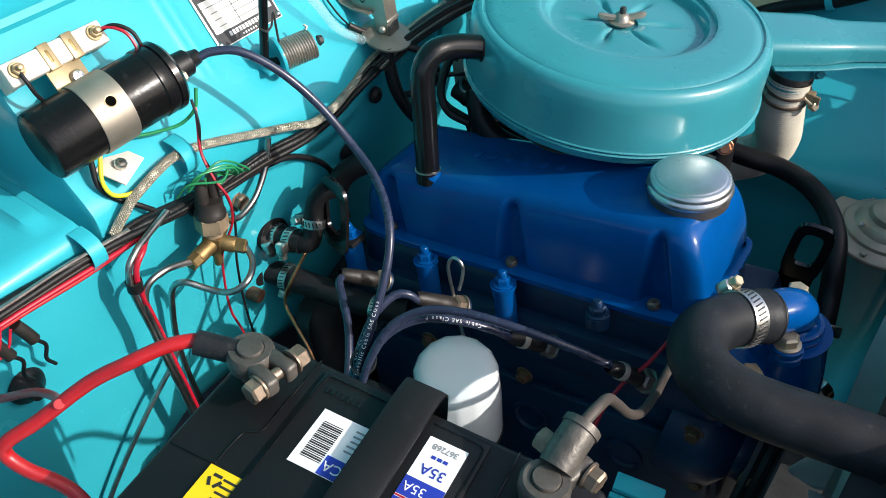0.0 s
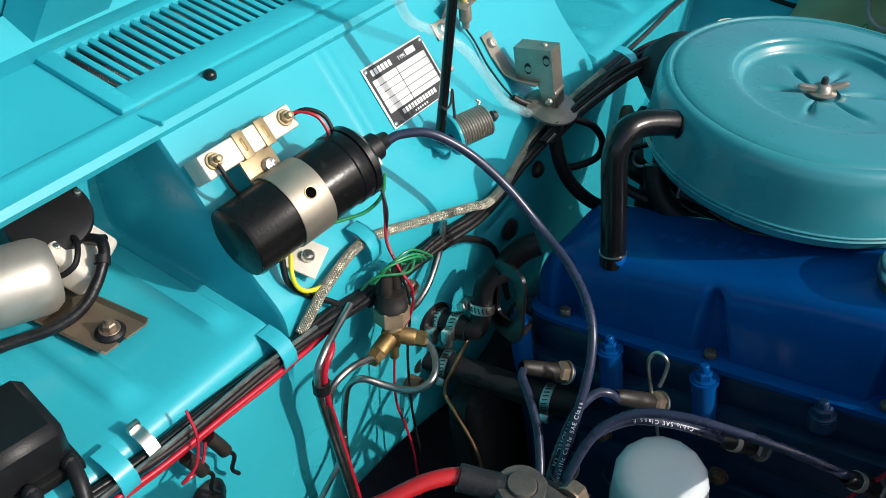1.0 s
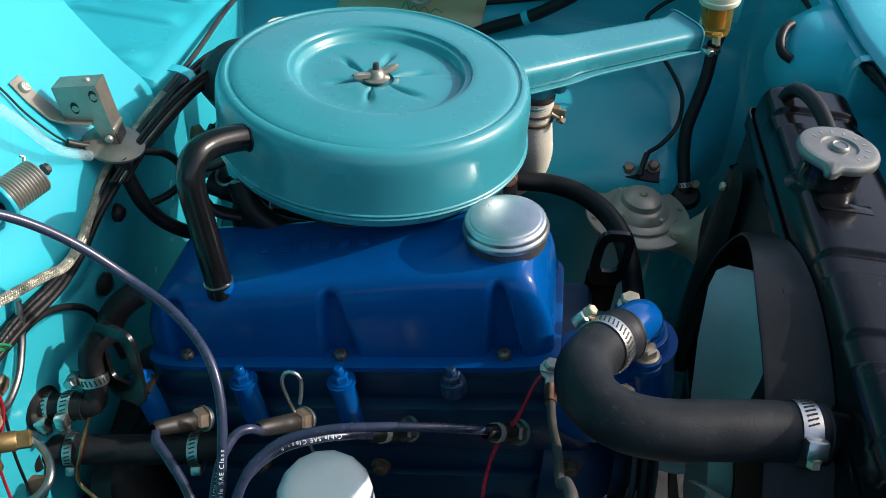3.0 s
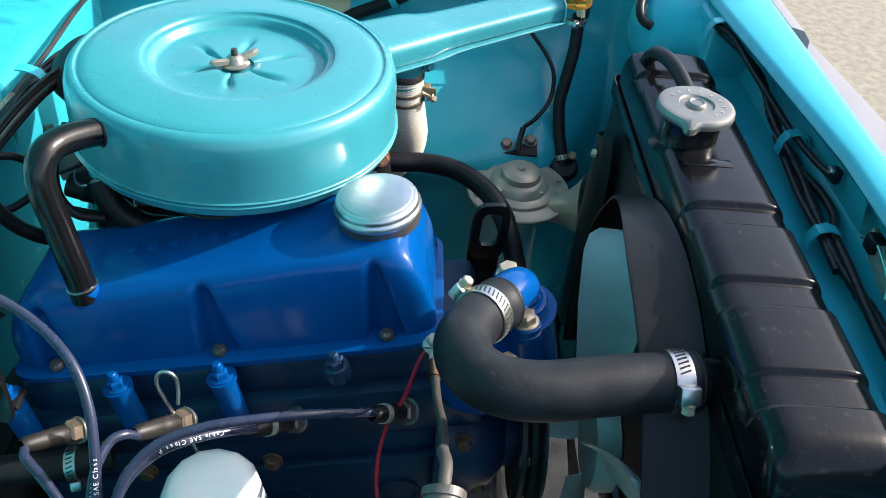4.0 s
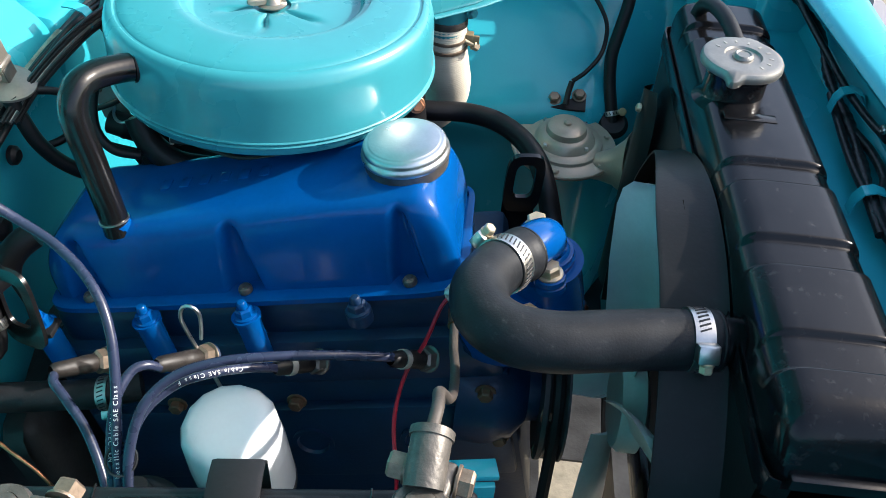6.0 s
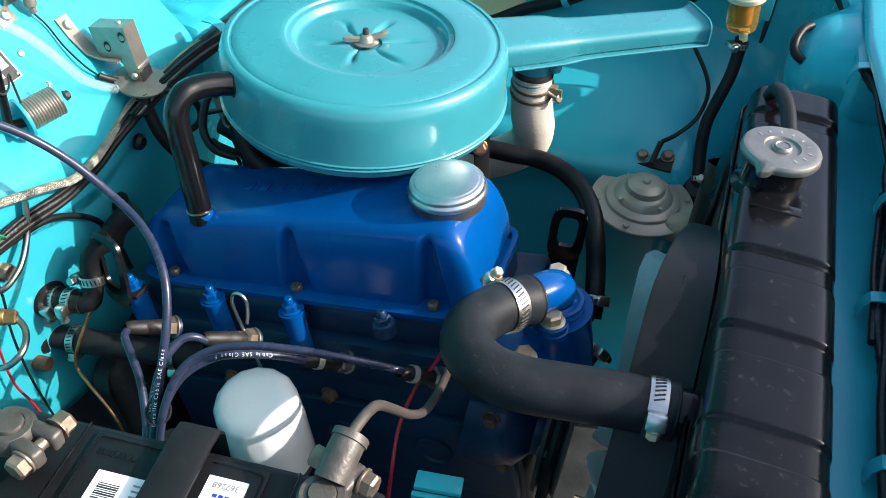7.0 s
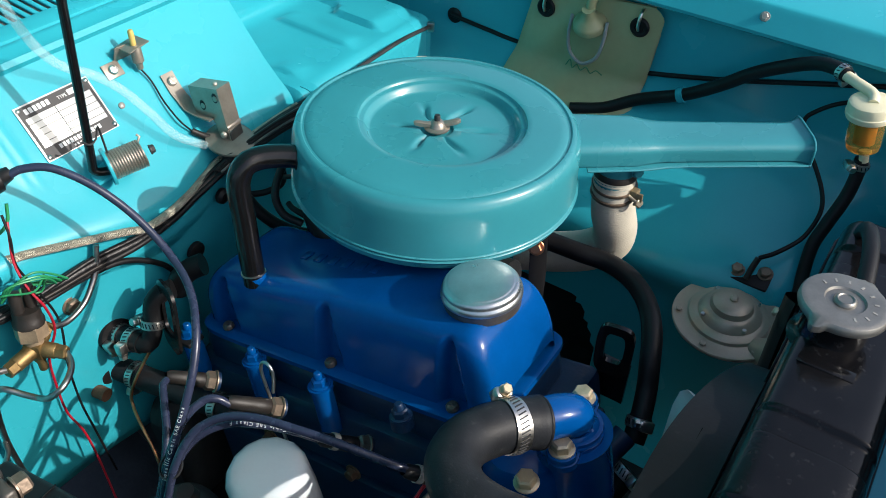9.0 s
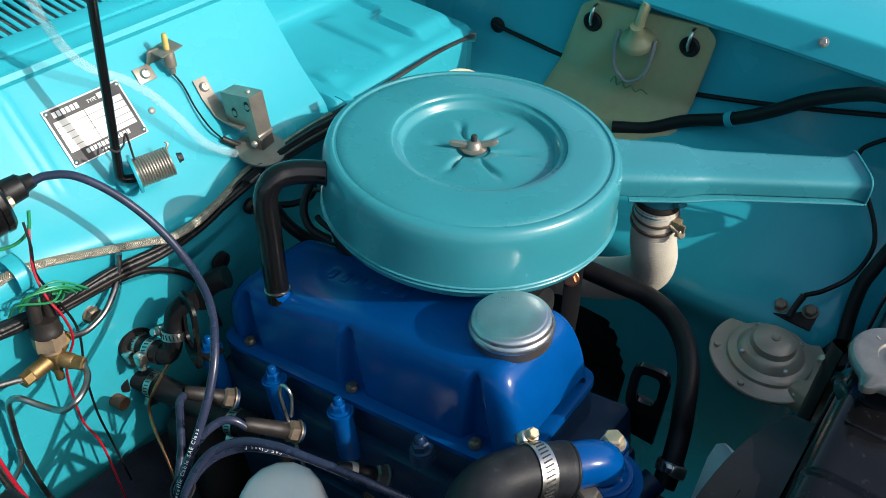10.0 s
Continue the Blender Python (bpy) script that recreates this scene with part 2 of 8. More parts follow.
def loft(sections, closed=True, caps=True):
    """A skin over equal-length sections of points."""
    bm = bmesh.new()
    rows = [[bm.verts.new(p) for p in s] for s in sections]
    n = len(rows[0])
    for a, b in zip(rows, rows[1:]):
        for k in range(n if closed else n - 1):
            j = (k + 1) % n
            bm.faces.new((a[k], a[j], b[j], b[k]))
    if caps and closed:
        bm.faces.new(rows[0])
        bm.faces.new(rows[-1])
    return bm


def box(size, m=None, bevel=0.0, segs=2):
    bm = bmesh.new()
    bmesh.ops.create_cube(bm, size=1)
    bmesh.ops.scale(bm, vec=size, verts=bm.verts)
    if bevel:
        bmesh.ops.bevel(bm, geom=bm.edges[:], offset=bevel, segments=segs, affect="EDGES", profile=0.5)
    if m is not None:
        bm.transform(m)
    return bm


def join(*bms):
    out = bmesh.new()
    for b in bms:
        tmp = bpy.data.meshes.new("tmp")
        b.to_mesh(tmp)
        b.free()
        out.from_mesh(tmp)
        bpy.data.meshes.remove(tmp)
    return out


def smooth_line(pts, step):
    """Points along a Catmull-Rom curve."""
    p = [Vector(q) for q in pts]
    p = [2 * p[0] - p[1]] + p + [2 * p[-1] - p[-2]]
    out = []
    for a, b, c, d in zip(p, p[1:], p[2:], p[3:]):
        n = max(2, int((c - b).length / step))
        for k in range(n):
            t = k / n
            out.append(0.5 * (2 * b + (c - a) * t + (2 * a - 5 * b + 4 * c - d) * t * t + (3 * b - a - 3 * c + d) * t ** 3))
    out.append(p[-2])
    return out


def sweep(line, radii, segs, flat=1.0, twist=0.0):
    """A tube along a line; radii: one number or one for each point."""
    rows = []
    t0 = (line[1] - line[0]).normalized()
    u = t0.orthogonal().normalized()
    for k, q in enumerate(line):
        t = (line[min(k + 1, len(line) - 1)] - line[max(k - 1, 0)]).normalized()
        u = (u - t * u.dot(t)).normalized()
        v = t.cross(u)
        r = radii[k] if isinstance(radii, (list, tuple)) else radii
        row = []
        for s in range(segs):
            a = 2 * math.pi * s / segs + twist * k
            row.append(q + u * (r * math.cos(a)) + v * (r * flat * math.sin(a)))
        rows.append(row)
    return loft(rows)


def tube(pts, r, segs=0, step=0.0, flat=1.0):
    segs = segs or (8 if r < 0.0015 else 12 if r < 0.003 else 14 if r < 0.008 else 24)
    return sweep(smooth_line(pts, step or max(0.003, r * 0.7)), r, segs, flat)


def hexbolt(at, normal, r=0.006, h=0.005, washer=1.35, spin=0.0):
    """A hexagon head on a washer, standing along the normal."""
    m = frame_to(at, normal, spin)
    rows = []
    for z, rad in ((0.001, r), (h, r), (h + r * 0.2, r * 0.8)):
        rows.append([Vector((rad * math.cos(math.pi * k / 3), rad * math.sin(math.pi * k / 3), z)) for k in range(6)])
    head = loft(rows)
    head.transform(m)
    if washer:
        w = lathe([(0.0, 0.0), (r * washer, 0.0), (r * washer, 0.0012), (r * washer * 0.95, 0.0016), (0.0, 0.0016)], 18, m)
        return join(head, w)
    return head


def screw(at, normal, r=0.004):
    """A pan head with a cross slot."""
    m = frame_to(at, normal, 30)
    head = lathe([(0, -0.001), (r, -0.001), (r, r * 0.35), (r * 0.8, r * 0.65), (r * 0.35, r * 0.75), (r * 0.3, r * 0.45), (0, r * 0.4)], 14, m)
    arms = [box((r * 1.2, r * 0.28, r * 0.3), m @ Matrix.Translation((0, 0, r * 0.66)) @ Matrix.Rotation(a, 4, "Z")) for a in (0, math.pi / 2)]
    return join(head, *arms)


def clamp_at(at, axis, r, width=0.012, screw_dir=(0, 0, 1), screw_mat=None, name="hose_clamp", label="perforated steel worm-drive hose clamp"):
    """A worm-drive hose clamp round an axis."""
    ax = Vector(axis).normalized()
    m = frame_to(at, ax)
    t = thing(name, at, label, "clamp", "hose clamps")
    h = width / 2
    part("band", lathe([(r, -h), (r + 0.0011, -h), (r + 0.0014, 0), (r + 0.0011, h), (r, h)], 40, m, close=True), STEEL, t)
    slots = []
    inv = m.inverted()
    d = (inv.to_3x3() @ Vector(screw_dir)).normalized()
    a0 = math.atan2(d.y, d.x)
    count = max(14, int(2 * math.pi * r / 0.0032))
    for k in range(count):
        a = a0 + 2 * math.pi * k / count
        if abs((a - a0 + math.pi) % (2 * math.pi) - math.pi) < 0.5:
            continue
        slots.append(box((0.0005, 0.0011, width * 0.58), m @ Matrix.Rotation(a, 4, "Z") @ Matrix.Translation((r + 0.0015, 0, 0)) @ Matrix.Rotation(radians(18), 4, "X")))
    part("worm_track", join(*slots), DARK, t, "dark worm slots")
    hm = m @ Matrix.Rotation(a0, 4, "Z")
    part("housing", box((0.009, 0.013, width * 1.1), hm @ Matrix.Translation((r + 0.005, 0, 0)), 0.002), STEEL, t)
    part("screw", hexbolt(hm @ Vector((r + 0.005, 0.006, 0)), hm.to_3x3() @ Vector((0, 1, 0)), 0.0045, 0.006, 1.1), screw_mat or STEEL, t)
    return t


def words(text, size, m, material, parent, name="lettering", extrude=0.0002):
    cu = bpy.data.curves.new(name, "FONT")
    cu.body, cu.size, cu.extrude, cu.align_x, cu.align_y = text, size, extrude, "CENTER", "CENTER"
    tmp = new("tmp_text", cu)
    bpy.context.view_layer.update()
    me = bpy.data.meshes.new_from_object(tmp.evaluated_get(bpy.context.evaluated_depsgraph_get()))
    bpy.data.objects.remove(tmp)
    bm = bmesh.new()
    bm.from_mesh(me)
    bm.transform(m)
    return part(name, bm, material, parent)


def smoothstep(a, b, x):
    t = min(1, max(0, (x - a) / (b - a)))
    return t * t * (3 - 2 * t)


def grid(fn, us, vs, thick=0.0):
    """A sheet of points fn(u, v)."""
    bm = bmesh.new()
    rows = [[bm.verts.new(fn(u, v)) for v in vs] for u in us]
    for a, b in zip(rows, rows[1:]):
        for k in range(len(vs) - 1):
            bm.faces.new((a[k], a[k + 1], b[k + 1], b[k]))
    if thick:
        bmesh.ops.recalc_face_normals(bm, faces=bm.faces)
        bmesh.ops.solidify(bm, geom=bm.faces[:], thickness=thick)
    return bm


def strip(pts, y, width, thick, skew=0.0):
    """A bent metal strip: a path of (x, z) at y, wide along y."""
    rows = []
    for k, (x, z) in enumerate(pts):
        a, b = pts[max(k - 1, 0)], pts[min(k + 1, len(pts) - 1)]
        n = Vector((-(b[1] - a[1]), 0, b[0] - a[0])).normalized() * thick / 2
        p = Vector((x, y + skew * k, z))
        h = Vector((0, width / 2, 0))
        rows.append([p - h - n, p + h - n, p + h + n, p - h + n])
    return loft(rows)


def span(a, b, n):
    return [a + (b - a) * k / (n - 1) for k in range(n)]


def resample(poly, n):
    """n points at even steps along a polyline."""
    p = [Vector(q) for q in poly]
    d = [0.0]
    for a, b in zip(p, p[1:]):
        d.append(d[-1] + (b - a).length)
    out, j = [], 0
    for k in range(n):
        s = d[-1] * k / (n - 1)
        while j < len(d) - 2 and d[j + 1] < s:
            j += 1
        f = (s - d[j]) / max(1e-9, d[j + 1] - d[j])
        out.append(p[j].lerp(p[j + 1], min(1, f)))
    return out


# ---- the setting ----
single("ground", grid(lambda u, v: (u, v, 0.004 * noise.noise((u * 2, v * 2, 0)) if abs(u) < 4 and abs(v) < 4 else 0),
       [-900, -60, -8] + span(-3.9, 3.9, 60) + [8, 60, 900], [-900, -60, -8] + span(-3.9, 3.9, 60) + [8, 60, 900]), GROUND, (0, 0, 0),
       "coarse sandy concrete ground in sunlight", "ground", kind="structure")


def firewall_point(s, y):
    """The bulkhead: a sloped box in the middle, a flat ribbed shelf on both sides, and an upright wall below."""
    w = smoothstep(-0.2425, -0.2315, y) * (1 - smoothstep(0.243, 0.264, y))
    slope = FW_SLOPE[s]
    shelf = FW_SHELF[s]
    p = shelf.lerp(slope, w)
    x, z = p.x, p.y
    flat = (1 - w) * smoothstep(-0.41, -0.40, x) * (1 - smoothstep(-0.285, -0.272, x)) * (1 if z < 0.77 else 0)
    for yc in (-0.346, -0.262):
        z += 0.006 * flat * (smoothstep(yc - 0.013, yc - 0.007, y) - smoothstep(yc + 0.007, yc + 0.013, y))
    # three terraces on the far shelf
    zig = 0.464 - 0.021 * smoothstep(-0.364, -0.346, x)
    z += 0.009 * flat * smoothstep(zig, zig + 0.008, y) * (1 - smoothstep(0.514, 0.522, y))
    z += 0.006 * flat * smoothstep(0.380, 0.387, y) * (1 - smoothstep(0.395, 0.435, y)) * smoothstep(-0.405, -0.39, x)
    z += 0.005 * flat * smoothstep(0.281, 0.287, y) * (1 - smoothstep(0.295, 0.33, y)) * smoothstep(-0.32, -0.305, x)
    # a pressed bead down the slope
    for yc in (-0.072, -0.062):
        b = w * math.exp(-((y - yc) / 0.0035) ** 2) * smoothstep(-0.352, -0.345, x) * (1 - smoothstep(-0.29, -0.283, x))
        x, z = x + 0.0006 * b, z + 0.0006 * b
    # the lower edge dips towards the middle
    dip = math.exp(-((y - 0.02) / 0.085) ** 2)
    low = smoothstep(-0.30, -0.25, x) if z > 0.70 else 1.0
    x += 0.018 * dip * low
    z -= 0.020 * dip * low if z > 0.70 else 0
    # the foot of the wall rises over the gearbox tunnel
    z += 0.044 * smoothstep(-0.27, -0.17, y) * smoothstep(0.56, 0.44, z)
    return (x, y, z)


FW_SLOPE = resample([(-0.352, 0.866), (-0.288, 0.789), (-0.270, 0.771), (-0.255, 0.758), (-0.248, 0.748), (-0.246, 0.735), (-0.246, 0.43), (-0.262, 0.40), (-0.30, 0.37), (-0.36, 0.34)], 90)
FW_SHELF = resample([(-0.425, 0.866), (-0.425, 0.765), (-0.42, 0.756), (-0.41, 0.753), (-0.262, 0.748), (-0.252, 0.745), (-0.247, 0.735), (-0.246, 0.43), (-0.262, 0.40), (-0.30, 0.37), (-0.36, 0.34)], 90)
single("firewall", grid(firewall_point, range(90), span(-0.60, -0.25, 90) + span(-0.2475, -0.226, 24) + span(-0.2235, 0.528, 260)), BODY, (-0.25, 0, 0.4),
       "turquoise painted steel engine bay firewall with pressed shelf", "firewall", kind="structure")
# end of the far shelf and the deep side pocket beside it
single("firewall_side", join(
    grid(lambda u, v: (u, 0.528, v), span(-0.425, -0.247, 8), span(0.40, 0.744, 6)),
    grid(lambda u, v: (-0.36, u, v), span(0.528, 0.60, 4), span(0.40, 0.87, 6))), BODY, (-0.25, 0.52, 0.4),
    "turquoise painted steel shelf end panel", "panel", kind="structure")

# cowl: lip, raised panel with louvres
CZ = 0.872


def cowl_z(x):
    return CZ + 0.10 * (-0.352 - x)


cowl = thing("cowl_panel", (-0.42, 0, 0.86), "turquoise cowl panel with a slotted air intake", "cowl", kind="structure")
part("cowl_skin", join(
    loft([[(-0.349, y, 0.862), (-0.346, y, 0.868), (-0.349, y, 0.873), (-0.362, y, 0.8745), (-0.366, y, 0.8765), (-0.372, y, 0.877), (-0.378, y, cowl_z(-0.378) - 0.001)] for y in span(-0.75, 0.75, 40)], closed=False),
    loft([[(-0.470, y, cowl_z(-0.470)), (-0.484, y, cowl_z(-0.484) - 0.001), (-0.492, y, 0.882), (-0.498, y, 0.8795), (-0.502, y, 0.872), (-0.503, y, 0.80)] for y in span(-0.75, 0.75, 40)], closed=False),
    loft([[(-0.378, y, cowl_z(-0.378) - 0.001), (-0.470, y, cowl_z(-0.470))] for y in (-0.75, -0.50, -0.228)], closed=False),
    loft([[(-0.378, y, cowl_z(-0.378) - 0.001), (-0.470, y, cowl_z(-0.470))] for y in (0.19, 0.4, 0.75)], closed=False),
    loft([[(-0.349, y, 0.862), (-0.362, y, 0.858), (-0.43, y, 0.858)] for y in (-0.75, 0.75)], closed=False)), BODY, cowl)
rail = []
for x0, x1 in ((-0.400, -0.374), (-0.474, -0.462)):
    rail.append(box((x1 - x0, 0.425, 0.008), Matrix.Translation(((x0 + x1) / 2, -0.018, cowl_z((x0 + x1) / 2) + 0.001)) @ Matrix.Rotation(radians(5.7), 4, "Y"), 0.0025))
for y0 in (-0.231, 0.195):
    rail.append(box((0.10, 0.016, 0.008), Matrix.Translation((-0.424, y0, cowl_z(-0.424) + 0.001)) @ Matrix.Rotation(radians(5.7), 4, "Y"), 0.0025))
part("grille_frame", join(*rail), BODY, cowl)
for k in range(41):
    y = -0.214 + k * 0.0098
    b = box((0.070, 0.0050, 0.0040), Matrix.Translation((-0.431, y, cowl_z(-0.431) + 0.0022)) @ Matrix.Rotation(radians(5.7), 4, "Y") @ Matrix.Rotation(radians(14), 4, "X"), 0.0012)
    part("louvre", b, BODY, cowl)
part("intake_mesh", grid(lambda u, v: (u, v, 0.8655 + 0.002 * math.sin(u * 4000) * math.sin(v * 4000)), span(-0.485, -0.375, 110), span(-0.24, 0.21, 500)), GAUZE, cowl, "dark wire gauze")
part("plug", lathe([(0.0052, -0.001), (0.0052, 0.0012), (0.0046, 0.0030), (0.0028, 0.0044), (0, 0.0048)], 20, frame_to((-0.366, -0.167, 0.8765), (0.12, 0, 1))), BLACK, cowl, "black rubber plug")
part("cowl_step", join(box((0.030, 0.0022, 0.004), Matrix.Translation((-0.360, -0.232, 0.8745)) @ Matrix.Rotation(radians(12), 4, "Z"), 0.0008), box((0.030, 0.0022, 0.004), Matrix.Translation((-0.360, 0.196, 0.8745)), 0.0008)), BODY, cowl)

# bonnet, raised and hinged behind the cowl
hood = thing("hood", (-0.505, 0, 0.90), "turquoise hood panel propped wide open", "hood")
HA = radians(47)


def hood_pt(u, v, drop=0.0):
    """A place on the raised hood: u metres from its hinge edge, v from -1 to 1 across, drop below the skin."""
    crown = 0.03 * math.sin(min(1, u) * 3) - 0.05 * abs(v) ** 3
    d = -drop + crown
    return (-0.535 + math.cos(HA) * u - math.sin(HA) * d, v * (0.66 - 0.05 * u), 0.842 + math.sin(HA) * u + math.cos(HA) * d)


part("outer_skin", grid(lambda u, v: hood_pt(u, v), span(0, 0.98, 16), span(-1, 1, 20), 0.0015), BODY, hood)
for v in (-0.86, -0.32, 0.32, 0.86):
    part("inner_rib", loft([[hood_pt(u, v + dv, h) for dv, h in ((-0.07, 0.003), (-0.05, 0.022), (0.05, 0.022), (0.07, 0.003))] for u in span(0.03, 0.95, 12)]), BODY, hood)
for u in (0.07, 0.52, 0.93):
    part("inner_rib", loft([[hood_pt(u + du, v, h) for du, h in ((-0.045, 0.003), (-0.03, 0.024), (0.03, 0.024), (0.045, 0.003))] for v in span(-0.95, 0.95, 16)]), BODY, hood)


# inner wing on the far side, turning into the bulkhead beside the radiator
FEND = resample([(0.600, 0.862), (0.580, 0.842), (0.576, 0.76), (0.570, 0.725), (0.548, 0.698), (0.50, 0.668), (0.445, 0.640), (0.415, 0.622), (0.402, 0.605), (0.395, 0.56), (0.385, 0.45), (0.375, 0.25)], 70)
PLAN = resample([(-0.60, 0.576), (0.30, 0.576), (0.360, 0.574), (0.395, 0.562), (0.418, 0.535), (0.430, 0.495), (0.437, 0.44), (0.440, 0.350), (0.446, 0.340), (0.470, 0.338), (0.510, 0.338)], 170)


def fender_point(s, k):
    p = FEND[s]
    d, z = 0.576 - p.x, p.y
    x, y = PLAN[k]
    d *= 1 - smoothstep(0.30, 0.42, x) * (0.9 if d > 0 else 1)
    swell = math.exp(-((x - 0.16) / 0.13) ** 2) * smoothstep(0.735, 0.66, z) * smoothstep(0.55, 0.62, z)
    y -= d + 0.030 * swell
    # lamp housing swell on the bulkhead
    e = ((y - 0.432) / 0.072) ** 2 + ((z - 0.775) / 0.060) ** 2
    x -= 0.055 * math.sqrt(max(0.0, 1 - e)) if x > 0.40 else 0
    # the bulkhead's top folds forward into a ledge
    if x > 0.405 and z > 0.834:
        x, z = x + 1.5 * (z - 0.834), 0.834
    return (x, y, z)


apron = grid(fender_point, range(70), range(170))
low_hole = []
for f in apron.faces:
    c = f.calc_center_median()
    if -0.16 < c.x < 0.122 and c.z < 0.512 - 24 * max(0, c.x - 0.065) ** 2 and c.z > 0.28:
        low_hole.append(f)
bmesh.ops.delete(apron, geom=low_hole, context="FACES")
for v in apron.verts:
    if v.is_boundary and v.co.x < 0.14 and 0.29 < v.co.z < 0.53 and v.co.x > -0.15:
        v.co.z = min(v.co.z, 0.512 - 24 * max(0, v.co.x - 0.065) ** 2)
single("inner_fender", apron, BODY, (0, 0.5, 0.25),
       "turquoise painted steel inner fender apron with pressed swell", "inner fender", kind="structure")
single("inner_fender_near", grid(lambda s, x: (x, -FEND[s].x - 0.03, FEND[s].y), range(70), span(-0.60, 0.476, 30)), BODY, (0, -0.55, 0.25),
       "turquoise painted steel inner fender apron beside the battery", "inner fender", kind="structure")


def wing_section(sign):
    prof = [(0.556, 0.839), (0.548, 0.8395), (0.5445, 0.8420), (0.5435, 0.846), (0.5455, 0.850), (0.5550, 0.8690), (0.5568, 0.8730), (0.5585, 0.8748), (0.5615, 0.8757), (0.575, 0.8775), (0.60, 0.882), (0.66, 0.886), (0.74, 0.873), (0.785, 0.835), (0.80, 0.76), (0.812, 0.45), (0.80, 0.30)]
    prof = [(y * 1.0, z) for y, z in prof]
    return lambda x: [(x, sign * (y + (0.03 if sign < 0 else 0)), z - 0.012 * max(0, x - 0.1)) for y, z in prof]


far = thing("fender", (0, 0.6, 0.45), "turquoise outer fender with a flanged top edge", "fender", kind="structure")
part("fender_skin", loft([wing_section(1)(x) for x in span(-0.75, 0.60, 30)], closed=False), BODY, far)
for x in (0.182, -0.05):
    part("bolt", hexbolt((x, 0.5518, 0.8615 - 0.012 * max(0, x - 0.1)), (0, -0.87, 0.48), 0.0042, 0.0032), GREY_METAL, far)
near_f = thing("fender", (0, -0.63, 0.45), "turquoise outer fender on the battery side", "fender", kind="structure")
part("fender_skin", loft([wing_section(-1)(x) for x in span(-0.75, 0.60, 30)], closed=False), BODY, near_f)


# nose: radiator support tray, front panel and bumper strip
def nose_x(y):
    return 0.475 - 0.03 * y * y


def nose_in(y):
    """The inner lip of the front panel, bending back towards the fender."""
    return nose_x(y) if y < 0.07 else 0.4748 - 0.1 * (min(y, 0.37) - 0.07)


support = thing("radiator_support", (0.45, 0, 0.45), "turquoise painted steel radiator support tray", "radiator support", kind="structure")
part("tray", grid(lambda u, v: (0.424 + (nose_x(v) + 0.020 - 0.424) * u, v, 0.770 + 0.003 * smoothstep(0.0, 0.1, u) + (0.02 * smoothstep(0.82, 1.0, u))), span(0, 1, 14), span(-0.60, 0.36, 60), -0.002), BODY, support)
part("apron", grid(lambda u, v: (0.424, v, u), span(0.45, 0.770, 6), span(-0.60, 0.345, 10)), BODY, support)
part("inner_wall", join(
    grid(lambda u, v: (nose_x(v) + 0.020 - 0.010 * u, v, 0.786 + 0.050 * u), span(0, 1, 6), span(-0.60, -0.03, 20)),
    grid(lambda u, v: (nose_x(v) + 0.020 - 0.010 * u, v, 0.786 + 0.050 * u), span(0, 1, 6), span(0.045, 0.47, 20)),
    grid(lambda u, v: (nose_x(v) + 0.020 - 0.010 * u, v, 0.786 + 0.050 * u), span(0.75, 1, 3), span(-0.03, 0.045, 6))), BODY, support)
nose = thing("front_panel", (0.5, 0, 0.7), "turquoise front top panel with rounded inner edge", "front panel", kind="structure")
part("skin", loft([[(nose_in(y) + dx, y, z) for dx, z in ((0.010, 0.832), (0.000, 0.835), (-0.003, 0.8395), (-0.001, 0.8445), (0.004, 0.8475))] + [(x, y, z) for x, z in ((0.496, 0.8495), (0.5010, 0.8485), (0.5035, 0.846), (0.5045, 0.842), (0.505, 0.80), (0.505, 0.70))] for y in span(-0.62, 0.58, 60)], closed=False), BODY, nose)
trim = thing("grille_trim", (0.56, 0, 0.6), "silver painted grille surround below the front panel", "trim", kind="structure")
part("strip", loft([[(0.5070, y, 0.800), (0.5090, y, 0.8055), (0.594 - 0.09 * abs(y), y, 0.8035), (0.599 - 0.09 * abs(y), y, 0.800), (0.600 - 0.09 * abs(y), y, 0.794), (0.600 - 0.09 * abs(y), y, 0.70)] for y in span(-0.62, 0.62, 50)], closed=False), SILVER, trim)
part("lamp_bezel", loft([[(0.5075, y, 0.79), (0.5075, y, 0.836), (0.5100, y, 0.841), (0.524, y, 0.838), (0.533, y, 0.828), (0.536, y, 0.79)] for y in span(0.318, 0.46, 6)]), SILVER, trim, "pale lamp surround")
for y in (0.361, 0.0, -0.35):
    part("rivet", lathe([(0.005, 0), (0.005, 0.001), (0.003, 0.003), (0, 0.0035)], 16, frame_to((0.548, y, 0.8046), (0.03, 0, 1))), CHROME, trim)


# ---- the engine ----
EM = Matrix.Translation((0, 0, 0.6605)) @ Matrix.Rotation(radians(-12.0), 4, "Y")


def eng(p):
    return EM @ Vector(p)


def engn(n):
    return EM.to_3x3() @ Vector(n)


engine = thing("engine", (0, 0.05, 0.40), "blue enamelled four cylinder engine with a darker speckled block", "engine")


